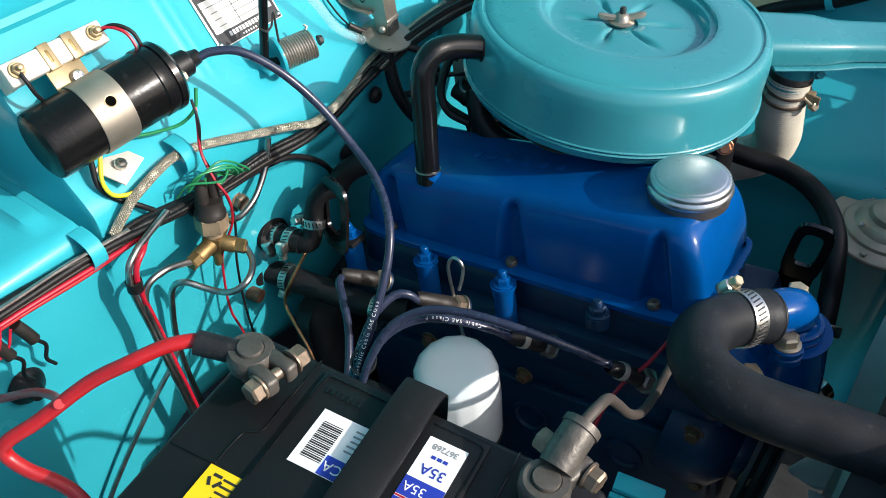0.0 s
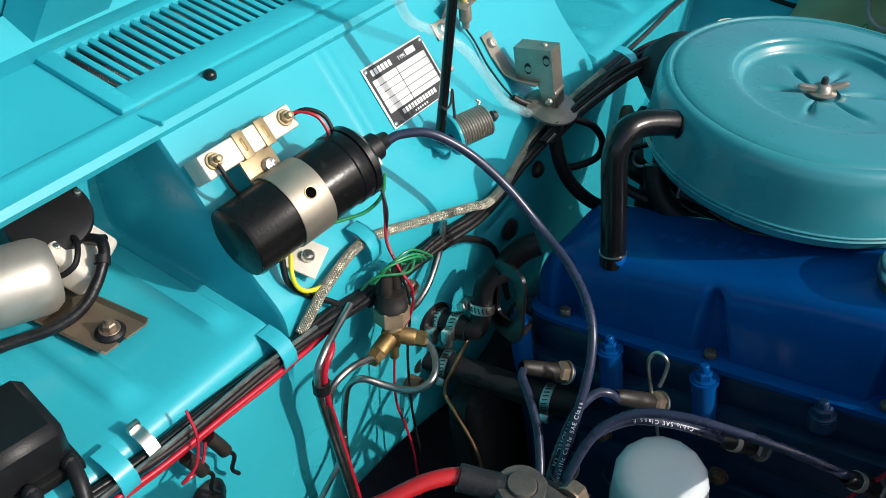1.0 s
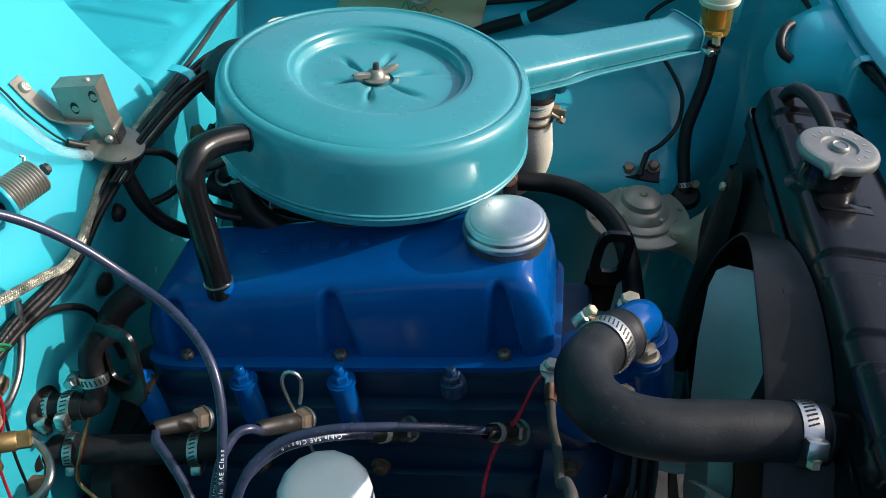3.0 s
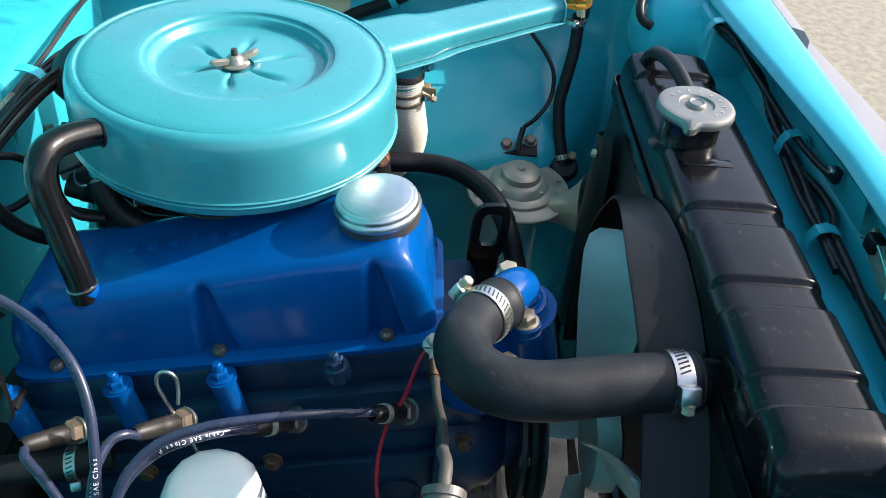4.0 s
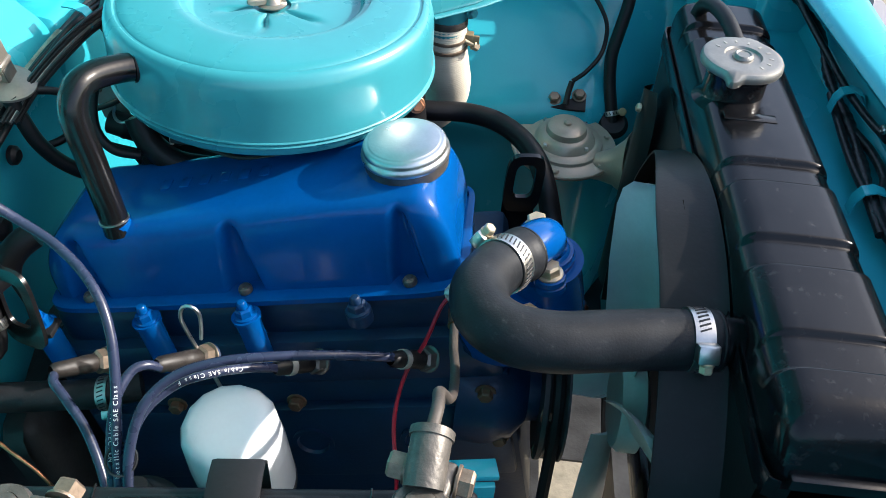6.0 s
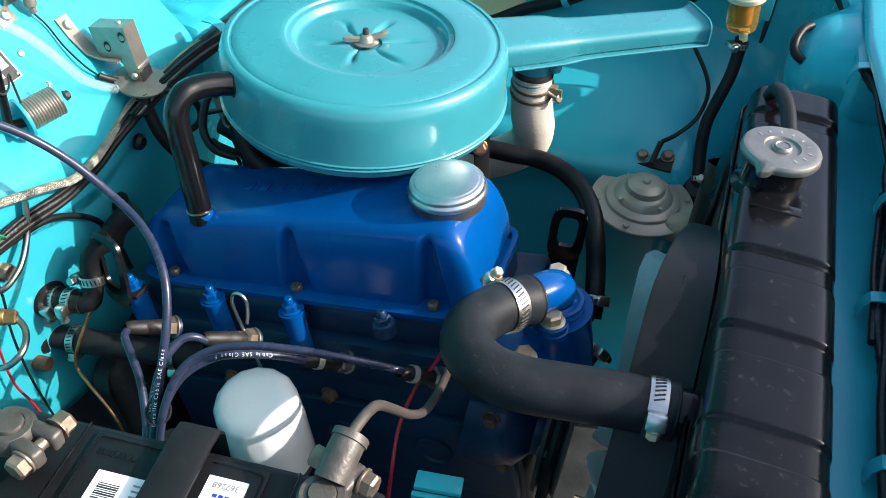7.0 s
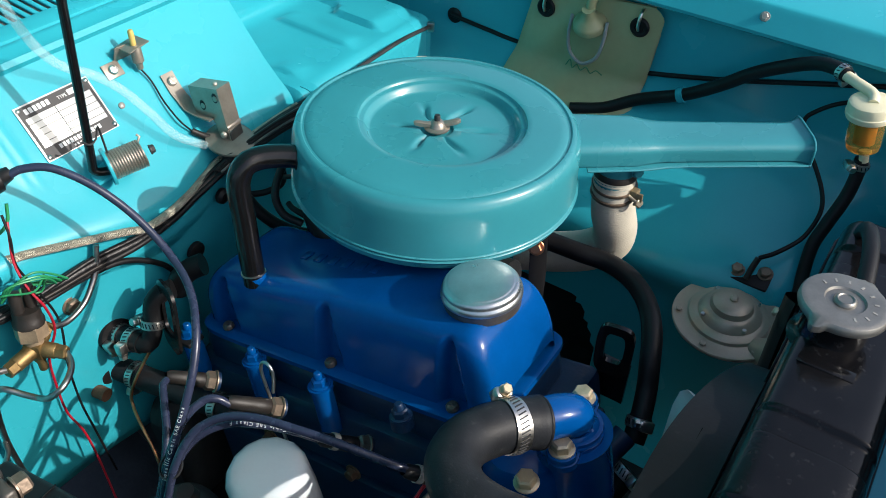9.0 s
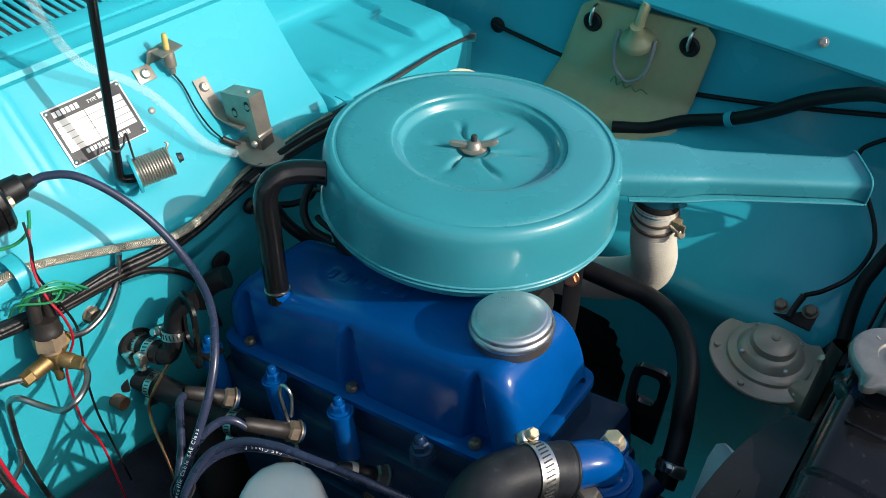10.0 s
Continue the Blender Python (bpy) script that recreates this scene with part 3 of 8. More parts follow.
def cover_section(x):
    """Cross-section of the rocker cover at x along the engine."""
    x0, x1 = -0.170, 0.176
    e = min(1.0, max(0.0, (x - x0) / 0.045))
    f = min(1.0, max(0.0, (x1 - x) / 0.031))
    round_ = math.sqrt(max(0.0, 1 - (1 - e) ** 2.6)) * math.sqrt(max(0.0, 1 - (1 - f) ** 2.6))
    top = 0.064 + 0.013 * smoothstep(-0.12, 0.11, x)
    height = 0.012 + (top - 0.012) * round_
    half = 0.060 * (0.80 + 0.20 * round_)
    out = []
    n = 84
    for k in range(n):
        q = k / (n - 1)
        a = math.pi * q * q * (3 - 2 * q)
        c, s = math.cos(a), math.sin(a)
        y = -half * math.copysign(abs(c) ** 0.30, c)
        z = height * s ** 0.34
        y *= 1 - 0.10 * (z / 0.08)
        notch = 0.0
        for xb in (-0.135, 0.0009, 0.1364):
            d = x - xb
            notch = max(notch, 1 - smoothstep(0.009, 0.0175, abs(d) + 0.010 * z / 0.07))
        notch *= 1 - smoothstep(0.70, 0.96, z / max(top, 0.01))
        y -= math.copysign(0.012, y) * notch * (1 if abs(y) > 0.02 else 0)
        out.append(eng((x, 0.062 + y, 0.003 + z)))
    return out


xs = sorted(set([round(v, 4) for v in span(-0.170, -0.115, 22)] + [round(v, 4) for v in span(-0.115, 0.13, 92)] + [round(v, 4) for v in span(0.13, 0.176, 24)]))
cover = part("rocker_cover", loft([cover_section(x) for x in xs], closed=False), BLUE, engine, "glossy blue pressed steel rocker cover", angle=60)
def outline(hx, hy, z, e=0.2, n=56):
    """A rounded rectangle round the cover's middle, in the engine's frame."""
    return [eng((0.003 + hx * math.copysign(abs(math.cos(2 * math.pi * k / n)) ** e, math.cos(2 * math.pi * k / n)), 0.062 + hy * math.copysign(abs(math.sin(2 * math.pi * k / n)) ** e, math.sin(2 * math.pi * k / n)), z)) for k in range(n)]


part("flange", loft([outline(0.177, 0.0700, -0.0025), outline(0.178, 0.0715, -0.0020), outline(0.178, 0.0715, 0.0030), outline(0.176, 0.0690, 0.0038)]), BLUE, cover)
for x in (-0.135, 0.0009, 0.1364):
    part("screw", screw(eng((x, 0.002, 0.006)), engn((0, -0.1, 1)), 0.0058), RIM, cover, "dirty plated cover screw")
# raised maker's mark on the shaded rear top, as plain bars
for k in range(6):
    part("raised_mark", box((0.0085, 0.0130, 0.0014), EM @ Matrix.Translation((-0.066 + 0.0175 * k, 0.066, 0.0674 + 0.013 * smoothstep(-0.12, 0.11, -0.066 + 0.0175 * k))) @ Matrix.Rotation(radians(-4.0), 4, "Y"), 0.0006), BLUE, cover)
part("filler_neck", lathe([(0.024, -0.02), (0.024, 0.006), (0.026, 0.010), (0.026, 0.016), (0.02, 0.018)], 32, frame_to(eng((0.1390, 0.061, 0.0720)), engn((0.08, 0, 1)))), BLUE, cover)
part("breather_stub", lathe([(0.0105, -0.01), (0.0105, 0.010), (0.009, 0.012)], 24, frame_to(eng((-0.094, 0.0195, 0.061)), (0.05, 0, 1))), BLUE, cover)

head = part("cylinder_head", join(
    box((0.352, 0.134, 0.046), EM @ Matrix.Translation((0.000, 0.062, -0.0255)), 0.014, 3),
    box((0.395, 0.165, 0.055), EM @ Matrix.Translation((0.006, 0.066, -0.066)), 0.010)), BLUE_DARK, engine)
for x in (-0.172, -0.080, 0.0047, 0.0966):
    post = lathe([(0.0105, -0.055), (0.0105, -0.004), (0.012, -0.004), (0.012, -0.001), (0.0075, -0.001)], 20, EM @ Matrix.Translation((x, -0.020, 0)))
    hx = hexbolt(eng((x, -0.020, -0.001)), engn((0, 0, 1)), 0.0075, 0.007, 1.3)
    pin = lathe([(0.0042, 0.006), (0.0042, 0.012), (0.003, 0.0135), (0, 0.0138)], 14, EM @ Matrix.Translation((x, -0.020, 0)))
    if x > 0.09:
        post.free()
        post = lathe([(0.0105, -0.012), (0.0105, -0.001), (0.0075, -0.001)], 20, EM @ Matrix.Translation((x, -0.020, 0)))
    part("head_bolt", join(post, hx, pin), BLUE if x < 0.09 else BLUE_DARK, engine)
part("block", box((0.40, 0.160, 0.20), EM @ Matrix.Translation((0.006, 0.070, -0.190)), 0.008), BLUE_DARK, engine)
part("side_cover", box((0.38, 0.012, 0.10), EM @ Matrix.Translation((0.01, -0.014, -0.17)), 0.004), BLUE_DARK, engine)
part("sump", box((0.36, 0.20, 0.12), EM @ Matrix.Translation((0.006, 0.075, -0.34)), 0.02), BLUE_DARK, engine)
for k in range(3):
    part("core_plug", lathe([(0.019, 0), (0.019, 0.003), (0.015, 0.003), (0.013, -0.001), (0, -0.001)], 28, frame_to(eng((-0.08 + k * 0.10, -0.020, -0.165)), engn((0, -1, 0)))), BLUE_DARK, engine)
for x, z in ((0.185, -0.10), (0.19, -0.16), (0.02, -0.105), (-0.09, -0.105)):
    part("bolt", hexbolt(eng((x, -0.022, z)), engn((0, -1, 0)), 0.0065, 0.007), RUST, engine)

# thermostat housing and water outlet at the front
TA, TB = Vector((0.2271, 0.0467, 0.7275)), Vector((0.2369, -0.0094, 0.7285))
TU = (TB - TA).normalized()
TN = (engn((0.05, -0.05, 1)) - TU * engn((0.05, -0.05, 1)).dot(TU)).normalized()
TV = TN.cross(TU)
TC = (TA + TB) / 2


def lobed(grow, h, n=72):
    """A flange outline: a round middle with a lobe round each bolt."""
    row = []
    for k in range(n):
        a = 2 * math.pi * k / n
        c, sn = math.cos(a), math.sin(a)
        r = 0.0235 + grow
        for m in (-0.0285, 0.0285):
            q = (0.0120 + grow) ** 2 - (m * sn) ** 2
            if q > 0 and m * c > 0:
                r = max(r, m * c + math.sqrt(q))
        row.append(TC + TU * (r * c) + TV * (r * sn) + TN * h)
    return row


th = part("thermostat_housing", join(
    loft([[eng((0.205 + r * math.cos(a) * 0.9, 0.010 + 0.95 * r * math.sin(a), z)) for a in span(0, 2 * math.pi * 27 / 28, 28)] for z, r in ((-0.075, 0.030), (-0.055, 0.046), (-0.030, 0.047), (-0.014, 0.045), (-0.008, 0.041))]),
    loft([[TC + TU * (r * math.cos(a)) + TV * (0.94 * r * math.sin(a)) + TN * h for a in span(0, 2 * math.pi * 39 / 40, 40)] for h, r in ((-0.085, 0.034), (-0.045, 0.033), (-0.016, 0.031), (-0.010, 0.033))]),
    loft([lobed(-0.001, -0.0135), lobed(0.0005, -0.0125), lobed(0.0005, -0.0070), lobed(-0.0006, -0.0062)])), BLUE, engine, "blue cast thermostat housing", angle=35)
part("outlet_flange", loft([lobed(-0.0012, -0.0060), lobed(0.0, -0.0052), lobed(0.0, -0.0008), lobed(-0.0012, 0.0)]), BLUE, th, angle=35)
neck = smooth_line([TC - TN * 0.006, TC + TN * 0.006, Vector((0.2310, 0.0140, 0.7410)), Vector((0.2245, 0.0045, 0.7455)), Vector((0.2150, -0.0090, 0.7470)), Vector((0.2070, -0.0200, 0.7492))], 0.0025)
part("outlet_neck", sweep(neck, [0.0172 + 0.0075 * max(0.0, 1 - k / 5) ** 1.6 for k in range(len(neck))], 28), BLUE, th)
for p, n in ((TA, TN), (TB, TN), (eng((0.2287, -0.037, 0.000)), engn((0.1, -0.15, 1)))):
    part("bolt", hexbolt(p, n, 0.0082, 0.008, 1.25), GOLD, th, "yellow zinc plated bolt")

# oil filler cap
cap = thing("oil_filler_cap", tuple(eng((0.140, 0.061, 0.080))), "round plated steel oil filler cap", "filler cap")
CM = frame_to(eng((0.1400, 0.061, 0.0850)), engn((0.08, -0.02, 1)))
part("top", lathe([(0.0330, 0.001), (0.0343, 0.0022), (0.0347, 0.0045), (0.0343, 0.0066), (0.0331, 0.0080), (0.0327, 0.0088), (0.0329, 0.0098), (0.0326, 0.0116), (0.0314, 0.0132), (0.0296, 0.0141), (0.0288, 0.0141), (0.0282, 0.0146), (0.0270, 0.0151), (0.018, 0.0158), (0.0, 0.0162)], 64, CM), CAPPLATE, cap, angle=60)
rows = []
for z, r in ((-0.008, 0.0295), (-0.0075, 0.0325), (0.002, 0.0335), (0.003, 0.031)):
    rows.append([CM @ Vector(((r + (0.0002 if k % 2 else -0.0001)) * math.cos(2 * math.pi * k / 96), (r + (0.0002 if k % 2 else -0.0001)) * math.sin(2 * math.pi * k / 96), z)) for k in range(96)])
part("knurled_rim", loft(rows, caps=False), RIM, cap, "knurled darkened rim")

# ---- air cleaner ----
AC = Vector((-0.0117, 0.1862, 0.0))
ac = thing("air_cleaner", (AC.x, AC.y, 0.745), "round turquoise painted steel air cleaner with a snorkel", "air cleaner")
ACM = Matrix.Translation((AC.x, AC.y, 0))
prof = [(0.1395, 0.7785), (0.1385, 0.785), (0.1382, 0.812), (0.1372, 0.822), (0.1350, 0.8290), (0.1322, 0.8320), (0.1290, 0.8330), (0.1280, 0.8330), (0.1266, 0.8317), (0.1248, 0.8317), (0.1234, 0.8329), (0.116, 0.8338), (0.105, 0.8345), (0.0925, 0.8352), (0.0885, 0.8350),
        (0.0867, 0.8345), (0.0856, 0.8322), (0.0846, 0.8316), (0.0812, 0.8313), (0.0796, 0.8305), (0.0772, 0.8258), (0.0758, 0.8240), (0.0735, 0.8234), (0.060, 0.8236), (0.052, 0.8239), (0.046, 0.8242), (0.040, 0.8245), (0.034, 0.8248), (0.028, 0.8250), (0.022, 0.8252)]
lid = lathe(prof + [(0.016, 0.8240), (0.0155, 0.8215), (0.0, 0.8215)], 144, ACM)
for v in lid.verts:
    d = v.co.xy - AC.xy
    r, a = d.length, math.atan2(d.y, d.x)
    if 0.017 < r < 0.066:
        s = abs(math.cos(3 * (a - 0.49))) ** 30
        v.co.z -= 0.0050 * s * smoothstep(0.060, 0.030, r) * smoothstep(0.017, 0.024, r)
    # the pressed dish sits a little off the middle
    k = smoothstep(0.118, 0.093, r) * smoothstep(0.020, 0.050, r)
    v.co.x += k * 0.0035 - 0.07 * d.x * k
    v.co.y += k * 0.0040 - 0.07 * d.y * k
part("lid", lid, CLEANER, ac)
part("seam", lathe([(0.1370, 0.7735), (0.1404, 0.7735), (0.1411, 0.7744), (0.1404, 0.7753), (0.1388, 0.7757), (0.1388, 0.7766), (0.1402, 0.7770), (0.1407, 0.7778), (0.1402, 0.7786), (0.1384, 0.7792)], 112, ACM), CLEANER, ac)
part("tray", lathe([(0.1385, 0.7745), (0.1385, 0.7700), (0.1360, 0.7650), (0.110, 0.7560), (0.060, 0.7500), (0.0, 0.7500)], 80, ACM), CLEANER, ac)
part("stud", lathe([(0.0, 0.82), (0.0030, 0.82), (0.0030, 0.8375), (0.0024, 0.8387), (0, 0.8389)], 14, ACM), DARK, ac, "dark threaded stud")
WN = ACM @ Matrix.Translation((0, 0, 0.8248)) @ Matrix.Rotation(radians(42), 4, "Z")
wing = [lathe([(0.0, 0.0), (0.0125, 0.0), (0.0125, 0.001), (0.0085, 0.0022), (0.007, 0.006), (0.0045, 0.0082), (0.003, 0.0085)], 24, WN)]
for s in (-1, 1):
    wing.append(loft([[WN @ Vector((s * x, w * cy, z0 + h * cz)) for cy, cz in ((-1, 0), (-1, 0.8), (-0.4, 1), (0.4, 1), (1, 0.8), (1, 0))] for x, w, z0, h in ((0.005, 0.0035, 0.002, 0.0045), (0.010, 0.0030, 0.0028, 0.0042), (0.016, 0.0026, 0.0032, 0.0052), (0.0205, 0.0022, 0.0042, 0.0048), (0.0225, 0.0014, 0.0055, 0.0028))]))
part("wing_nut", join(*wing), LATCH, ac, "browned wing nut")

# snorkel: rounded box tapering to a flanged mouth
S0, S1 = Vector((0.080, 0.265, 0.8010)), Vector((0.2790, 0.4055, 0.8045))
ax = (S1 - S0).normalized()
sd = ax.cross(Vector((0, 0, 1))).normalized()
secs = []
for t, hw, hh in ((0.0, 0.036, 0.020), (0.30, 0.033, 0.019), (0.37, 0.0285, 0.0165), (0.42, 0.0270, 0.0155), (0.5, 0.0262, 0.0152), (0.93, 0.0247, 0.0150), (0.955, 0.0250, 0.0154), (0.975, 0.0258, 0.0166), (0.988, 0.0268, 0.0184), (1.0, 0.0284, 0.0198)):
    c = S0.lerp(S1, t)
    row = []
    for k in range(44):
        a = 2 * math.pi * k / 44
        ca, sa = math.cos(a), math.sin(a)
        up = 0.98 if sa > 0 else 0.38
        row.append(c + sd * (hw * math.copysign(abs(ca) ** 0.40, ca)) + Vector((0, 0, hh * up * math.copysign(abs(sa) ** 0.46, sa))))
    secs.append(row)
inner = [[c0.lerp(S0.lerp(S1, t), 0.10) for c0 in row] for t, row in ((1.0, secs[-1]), (0.95, secs[-4]), (0.6, secs[3]))]
snork = part("snorkel", loft(secs + inner, caps=False), CLEANER, ac)
part("seam_flange", join(*[loft([[S0.lerp(S1, t) + sd * s * w + Vector((0, 0, z)) for w, z in ((0.6 * hw, -0.0048), (0.6 * hw, -0.0072), (hw + 0.0042, -0.0072), (hw + 0.0042, -0.0052))] for t, hw in ((0.10, 0.0350), (0.18, 0.0345), (0.32, 0.0325), (0.44, 0.0275), (0.6, 0.0262), (0.97, 0.0250), (0.995, 0.0262))]) for s in (-1, 1)]), CLEANER, snork)
rim = [S1 + ax * 0.0004 + (q - S1) * 1.035 for q in secs[-1]]
part("mouth_lip", sweep(rim + rim[:2], 0.0012, 8), CLEANER, snork)
for s in (-1, 1):
    part("rolled_edge", tube([S0.lerp(S1, t) + sd * s * (hw + 0.0042) + Vector((0, 0, -0.0058)) for t, hw in ((0.10, 0.0350), (0.18, 0.0345), (0.32, 0.0325), (0.44, 0.0275), (0.6, 0.0262), (0.97, 0.0250), (0.998, 0.0266))], 0.0013, 8), CLEANER, snork)
part("duct_stub", lathe([(0.0, 0.0), (0.0228, 0.0), (0.0228, 0.026), (0.0, 0.026)], 32, Matrix.Translation((0.1300, 0.3050, 0.7560)) @ Matrix.Diagonal((0.92, 0.92, 1.6, 1))), CLEANER, snork)
part("clip_bolt", join(hexbolt((0.1542, 0.2986, 0.7800), (0.7, -0.7, 0.1), 0.0050, 0.005, 1.3), box((0.004, 0.012, 0.014), Matrix.Translation((0.1490, 0.3020, 0.7840)), 0.001)), CLEANER, snork)

# warm air duct of corrugated paper
duct = thing("warm_air_duct", (0.130, 0.31, 0.62), "cream corrugated paper warm air duct", "duct")
line = smooth_line([(0.1300, 0.3050, 0.7680), (0.1302, 0.3055, 0.7580), (0.1307, 0.3075, 0.7400), (0.1335, 0.3130, 0.7120), (0.1365, 0.3200, 0.6880), (0.1320, 0.3250, 0.6640), (0.1120, 0.3260, 0.6420), (0.0800, 0.3240, 0.6240), (0.030, 0.3180, 0.6060)], 0.0007)
part("sleeve", sweep(line, [0.0214 + 0.00030 * math.sin(k * 1.9) + 0.0020 * smoothstep(34, 80, k) for k in range(len(line))], 28), PAPER, duct, angle=80)
# a dark brown ring round the sleeve's top
part("upper_lip", lathe([(0.0212, 0.0), (0.0222, -0.002), (0.0220, 0.004), (0.0212, 0.005)], 28, Matrix.Translation((0.130, 0.3052, 0.7660))), BOOT, duct, "dark brown upper lip")
wc = thing("hose_clamp", (0.1306, 0.307, 0.747), "brown plated double wire clamp round the paper duct", "clamp", "hose clamps")
for dz in (0.0040, -0.0065):
    part("wire", lathe([(0.0214, -0.0015), (0.0234, -0.0015), (0.0238, 0.0), (0.0234, 0.0015), (0.0214, 0.0015)], 48, frame_to((0.1306, 0.3070, 0.7475 + dz), (0.02, -0.12, 1)), close=True), RUSTBOLT, wc)
part("lug", join(box((0.008, 0.010, 0.012), Matrix.Translation((0.1550, 0.3030, 0.7500)), 0.0012), box((0.010, 0.003, 0.011), Matrix.Translation((0.1600, 0.3000, 0.7495)), 0.0008)), LACQUER, wc)
part("screw", join(tube([(0.150, 0.2980, 0.7500), (0.1610, 0.3000, 0.7440)], 0.0024, 10), hexbolt((0.1590, 0.2997, 0.7450), (0.8, 0.15, -0.5), 0.0042, 0.006, 1.2)), GOLD, wc, "small brass screw")

# breather pipe from the cleaner to the rocker cover
bp = thing("breather_hose", (-0.108, 0.022, 0.71), "shiny black moulded rubber breather hose", "hose")
part("hose", tube([(-0.080, 0.090, 0.8125), (-0.100, 0.074, 0.8170), (-0.1155, 0.056, 0.8190), (-0.1225, 0.041, 0.8160), (-0.1245, 0.0325, 0.8020), (-0.1220, 0.0295, 0.785), (-0.1175, 0.0270, 0.765), (-0.1115, 0.0225, 0.740), (-0.1068, 0.0196, 0.718), (-0.1048, 0.0188, 0.700)], 0.0110, 24, 0.003), BLACK, bp)
part("wire_clip", lathe([(0.0108, -0.0007), (0.0120, -0.0007), (0.0120, 0.0007), (0.0108, 0.0007)], 28, frame_to((-0.1060, 0.0192, 0.7120), (0.18, -0.12, -1)), close=True), STEEL, bp, "spring wire clip")
part("collar", lathe([(0.0108, -0.0025), (0.0122, -0.0025), (0.0122, 0.0025), (0.0108, 0.0025)], 28, frame_to((-0.0925, 0.0800, 0.8155), (-0.80, -0.6, 0.12)), close=True), RUBBER_DARK, bp)


# ---- the front: radiator, shroud, fan, hoses, horn ----
rad = thing("radiator", (0.384, 0.06, 0.45), "black painted radiator with a ribbed brass top tank", "radiator")
T0, T1, TX, TZ = -0.200, 0.318, 0.3905, 0.768


def groove(y):
    g = 0.0
    for a, b in ((0.020, 0.046), (-0.068, -0.041), (-0.154, -0.127), (0.232, 0.258)):
        g = max(g, smoothstep(a - 0.0015, a + 0.0015, y) * (1 - smoothstep(b - 0.0015, b + 0.0015, y)))
    return g


secs = []
for k in range(420):
    y = T0 + (T1 - T0) * k / 419
    e = min(1, (y - T0) / 0.028, (T1 - y) / 0.022)
    rnd = math.sqrt(max(0, 1 - (1 - e) ** 2))
    hw = 0.0425 * (0.76 + 0.24 * rnd)
    hh = 0.004 + 0.041 * rnd - 0.0045 * groove(y)
    row = []
    for j in range(23):
        a = math.pi * j / 22
        c, s = math.cos(a), math.sin(a)
        row.append((TX - hw * math.copysign(abs(c) ** 0.36, c), y, TZ + hh * s ** 0.50))
    secs.append(row)
tank = part("top_tank", loft(secs, closed=False), TANK, rad, "glossy black ribbed top tank", angle=70)
part("seam_flange", loft([[(TX + sx * hw, y, z) for sx, z in ((-1, TZ - 0.010), (-1, TZ + 0.0050), (-0.985, TZ + 0.0062), (-0.955, TZ + 0.0060), (-0.945, TZ + 0.0045), (-0.935, TZ - 0.001), (0.935, TZ - 0.001), (0.945, TZ + 0.0045), (0.955, TZ + 0.0060), (0.985, TZ + 0.0062), (1, TZ + 0.0050), (1, TZ - 0.010))] for y, hw in ((T0 - 0.005, 0.038), (T0 - 0.003, 0.043), (T0 + 0.006, 0.0455), (T1 - 0.006, 0.0455), (T1 + 0.003, 0.043), (T1 + 0.005, 0.038))]), TANK, tank)
part("filler_neck", lathe([(0.031, 0.8020), (0.0270, 0.8060), (0.0245, 0.8100), (0.0242, 0.8270), (0.0265, 0.8285), (0.0265, 0.8320), (0.018, 0.8320)], 36, Matrix.Translation((0.374, 0.143, 0))), TANK, tank)
part("outlet_stub", tube([(0.354, -0.092, 0.761), (0.335, -0.0925, 0.761), (0.322, -0.0940, 0.761)], 0.0175), TANK, tank)
part("pad", box((0.040, 0.011, 0.0012), Matrix.Translation((0.380, 0.1000, 0.8130)), 0.0004), TANK, tank)
part("core", join(box((0.052, 0.49, 0.30), Matrix.Translation((TX, 0.06, 0.605)), 0.003)), BLACK_MATT, rad)
part("side_bracket", box((0.062, 0.014, 0.33), Matrix.Translation((TX, T1 - 0.002, 0.61)), 0.002), BLACK, rad)
part("side_bracket", box((0.062, 0.014, 0.33), Matrix.Translation((TX, T0 + 0.002, 0.61)), 0.002), BLACK, rad)
part("bottom_tank", box((0.07, 0.50, 0.05), Matrix.Translation((TX, 0.06, 0.46)), 0.01), BLACK, rad)

rc = thing("coolant_filler_cap", (0.374, 0.143, 0.8290), "round grey steel radiator cap with two tabs", "radiator cap")
rows = []
for z, r, q in ((0.8345, 0.0295, 1.0), (0.8345, 0.0318, 1.0), (0.8360, 0.0324, 1.0), (0.8400, 0.0320, 0.95), (0.8418, 0.0308, 0.8), (0.8424, 0.0290, 0.4), (0.8426, 0.0265, 0.0), (0.8426, 0.0150, 0.0), (0.8408, 0.0138, 0.0), (0.8408, 0.0085, 0.0)):
    row = []
    for k in range(96):
        a = 2 * math.pi * k / 96
        ear = 0.0075 * q * (math.exp(-((a - math.radians(250)) / 0.16) ** 2) + math.exp(-((a - math.radians(70)) / 0.16) ** 2))
        row.append((0.374 + (r + ear) * math.cos(a), 0.143 + (r + ear) * math.sin(a), z - 0.002 * (ear > 0.003)))
    rows.append(row)
part("disc", loft(rows), CAPSTEEL, rc, angle=35)
part("rivet", lathe([(0.0085, 0.8406), (0.0082, 0.8425), (0.0065, 0.8440), (0.0058, 0.8440), (0.005, 0.8432), (0, 0.8432)], 24, Matrix.Translation((0.374, 0.143, 0))), CAPSTEEL, rc)
for k in range(9):
    a = radians(300 + k * 26)
    part("stamped_mark", box((0.0035, 0.0016, 0.0005), Matrix.Translation((0.374 + 0.0215 * math.cos(a), 0.143 + 0.0215 * math.sin(a), 0.8427)) @ Matrix.Rotation(a, 4, "Z")), GREY_METAL, rc)

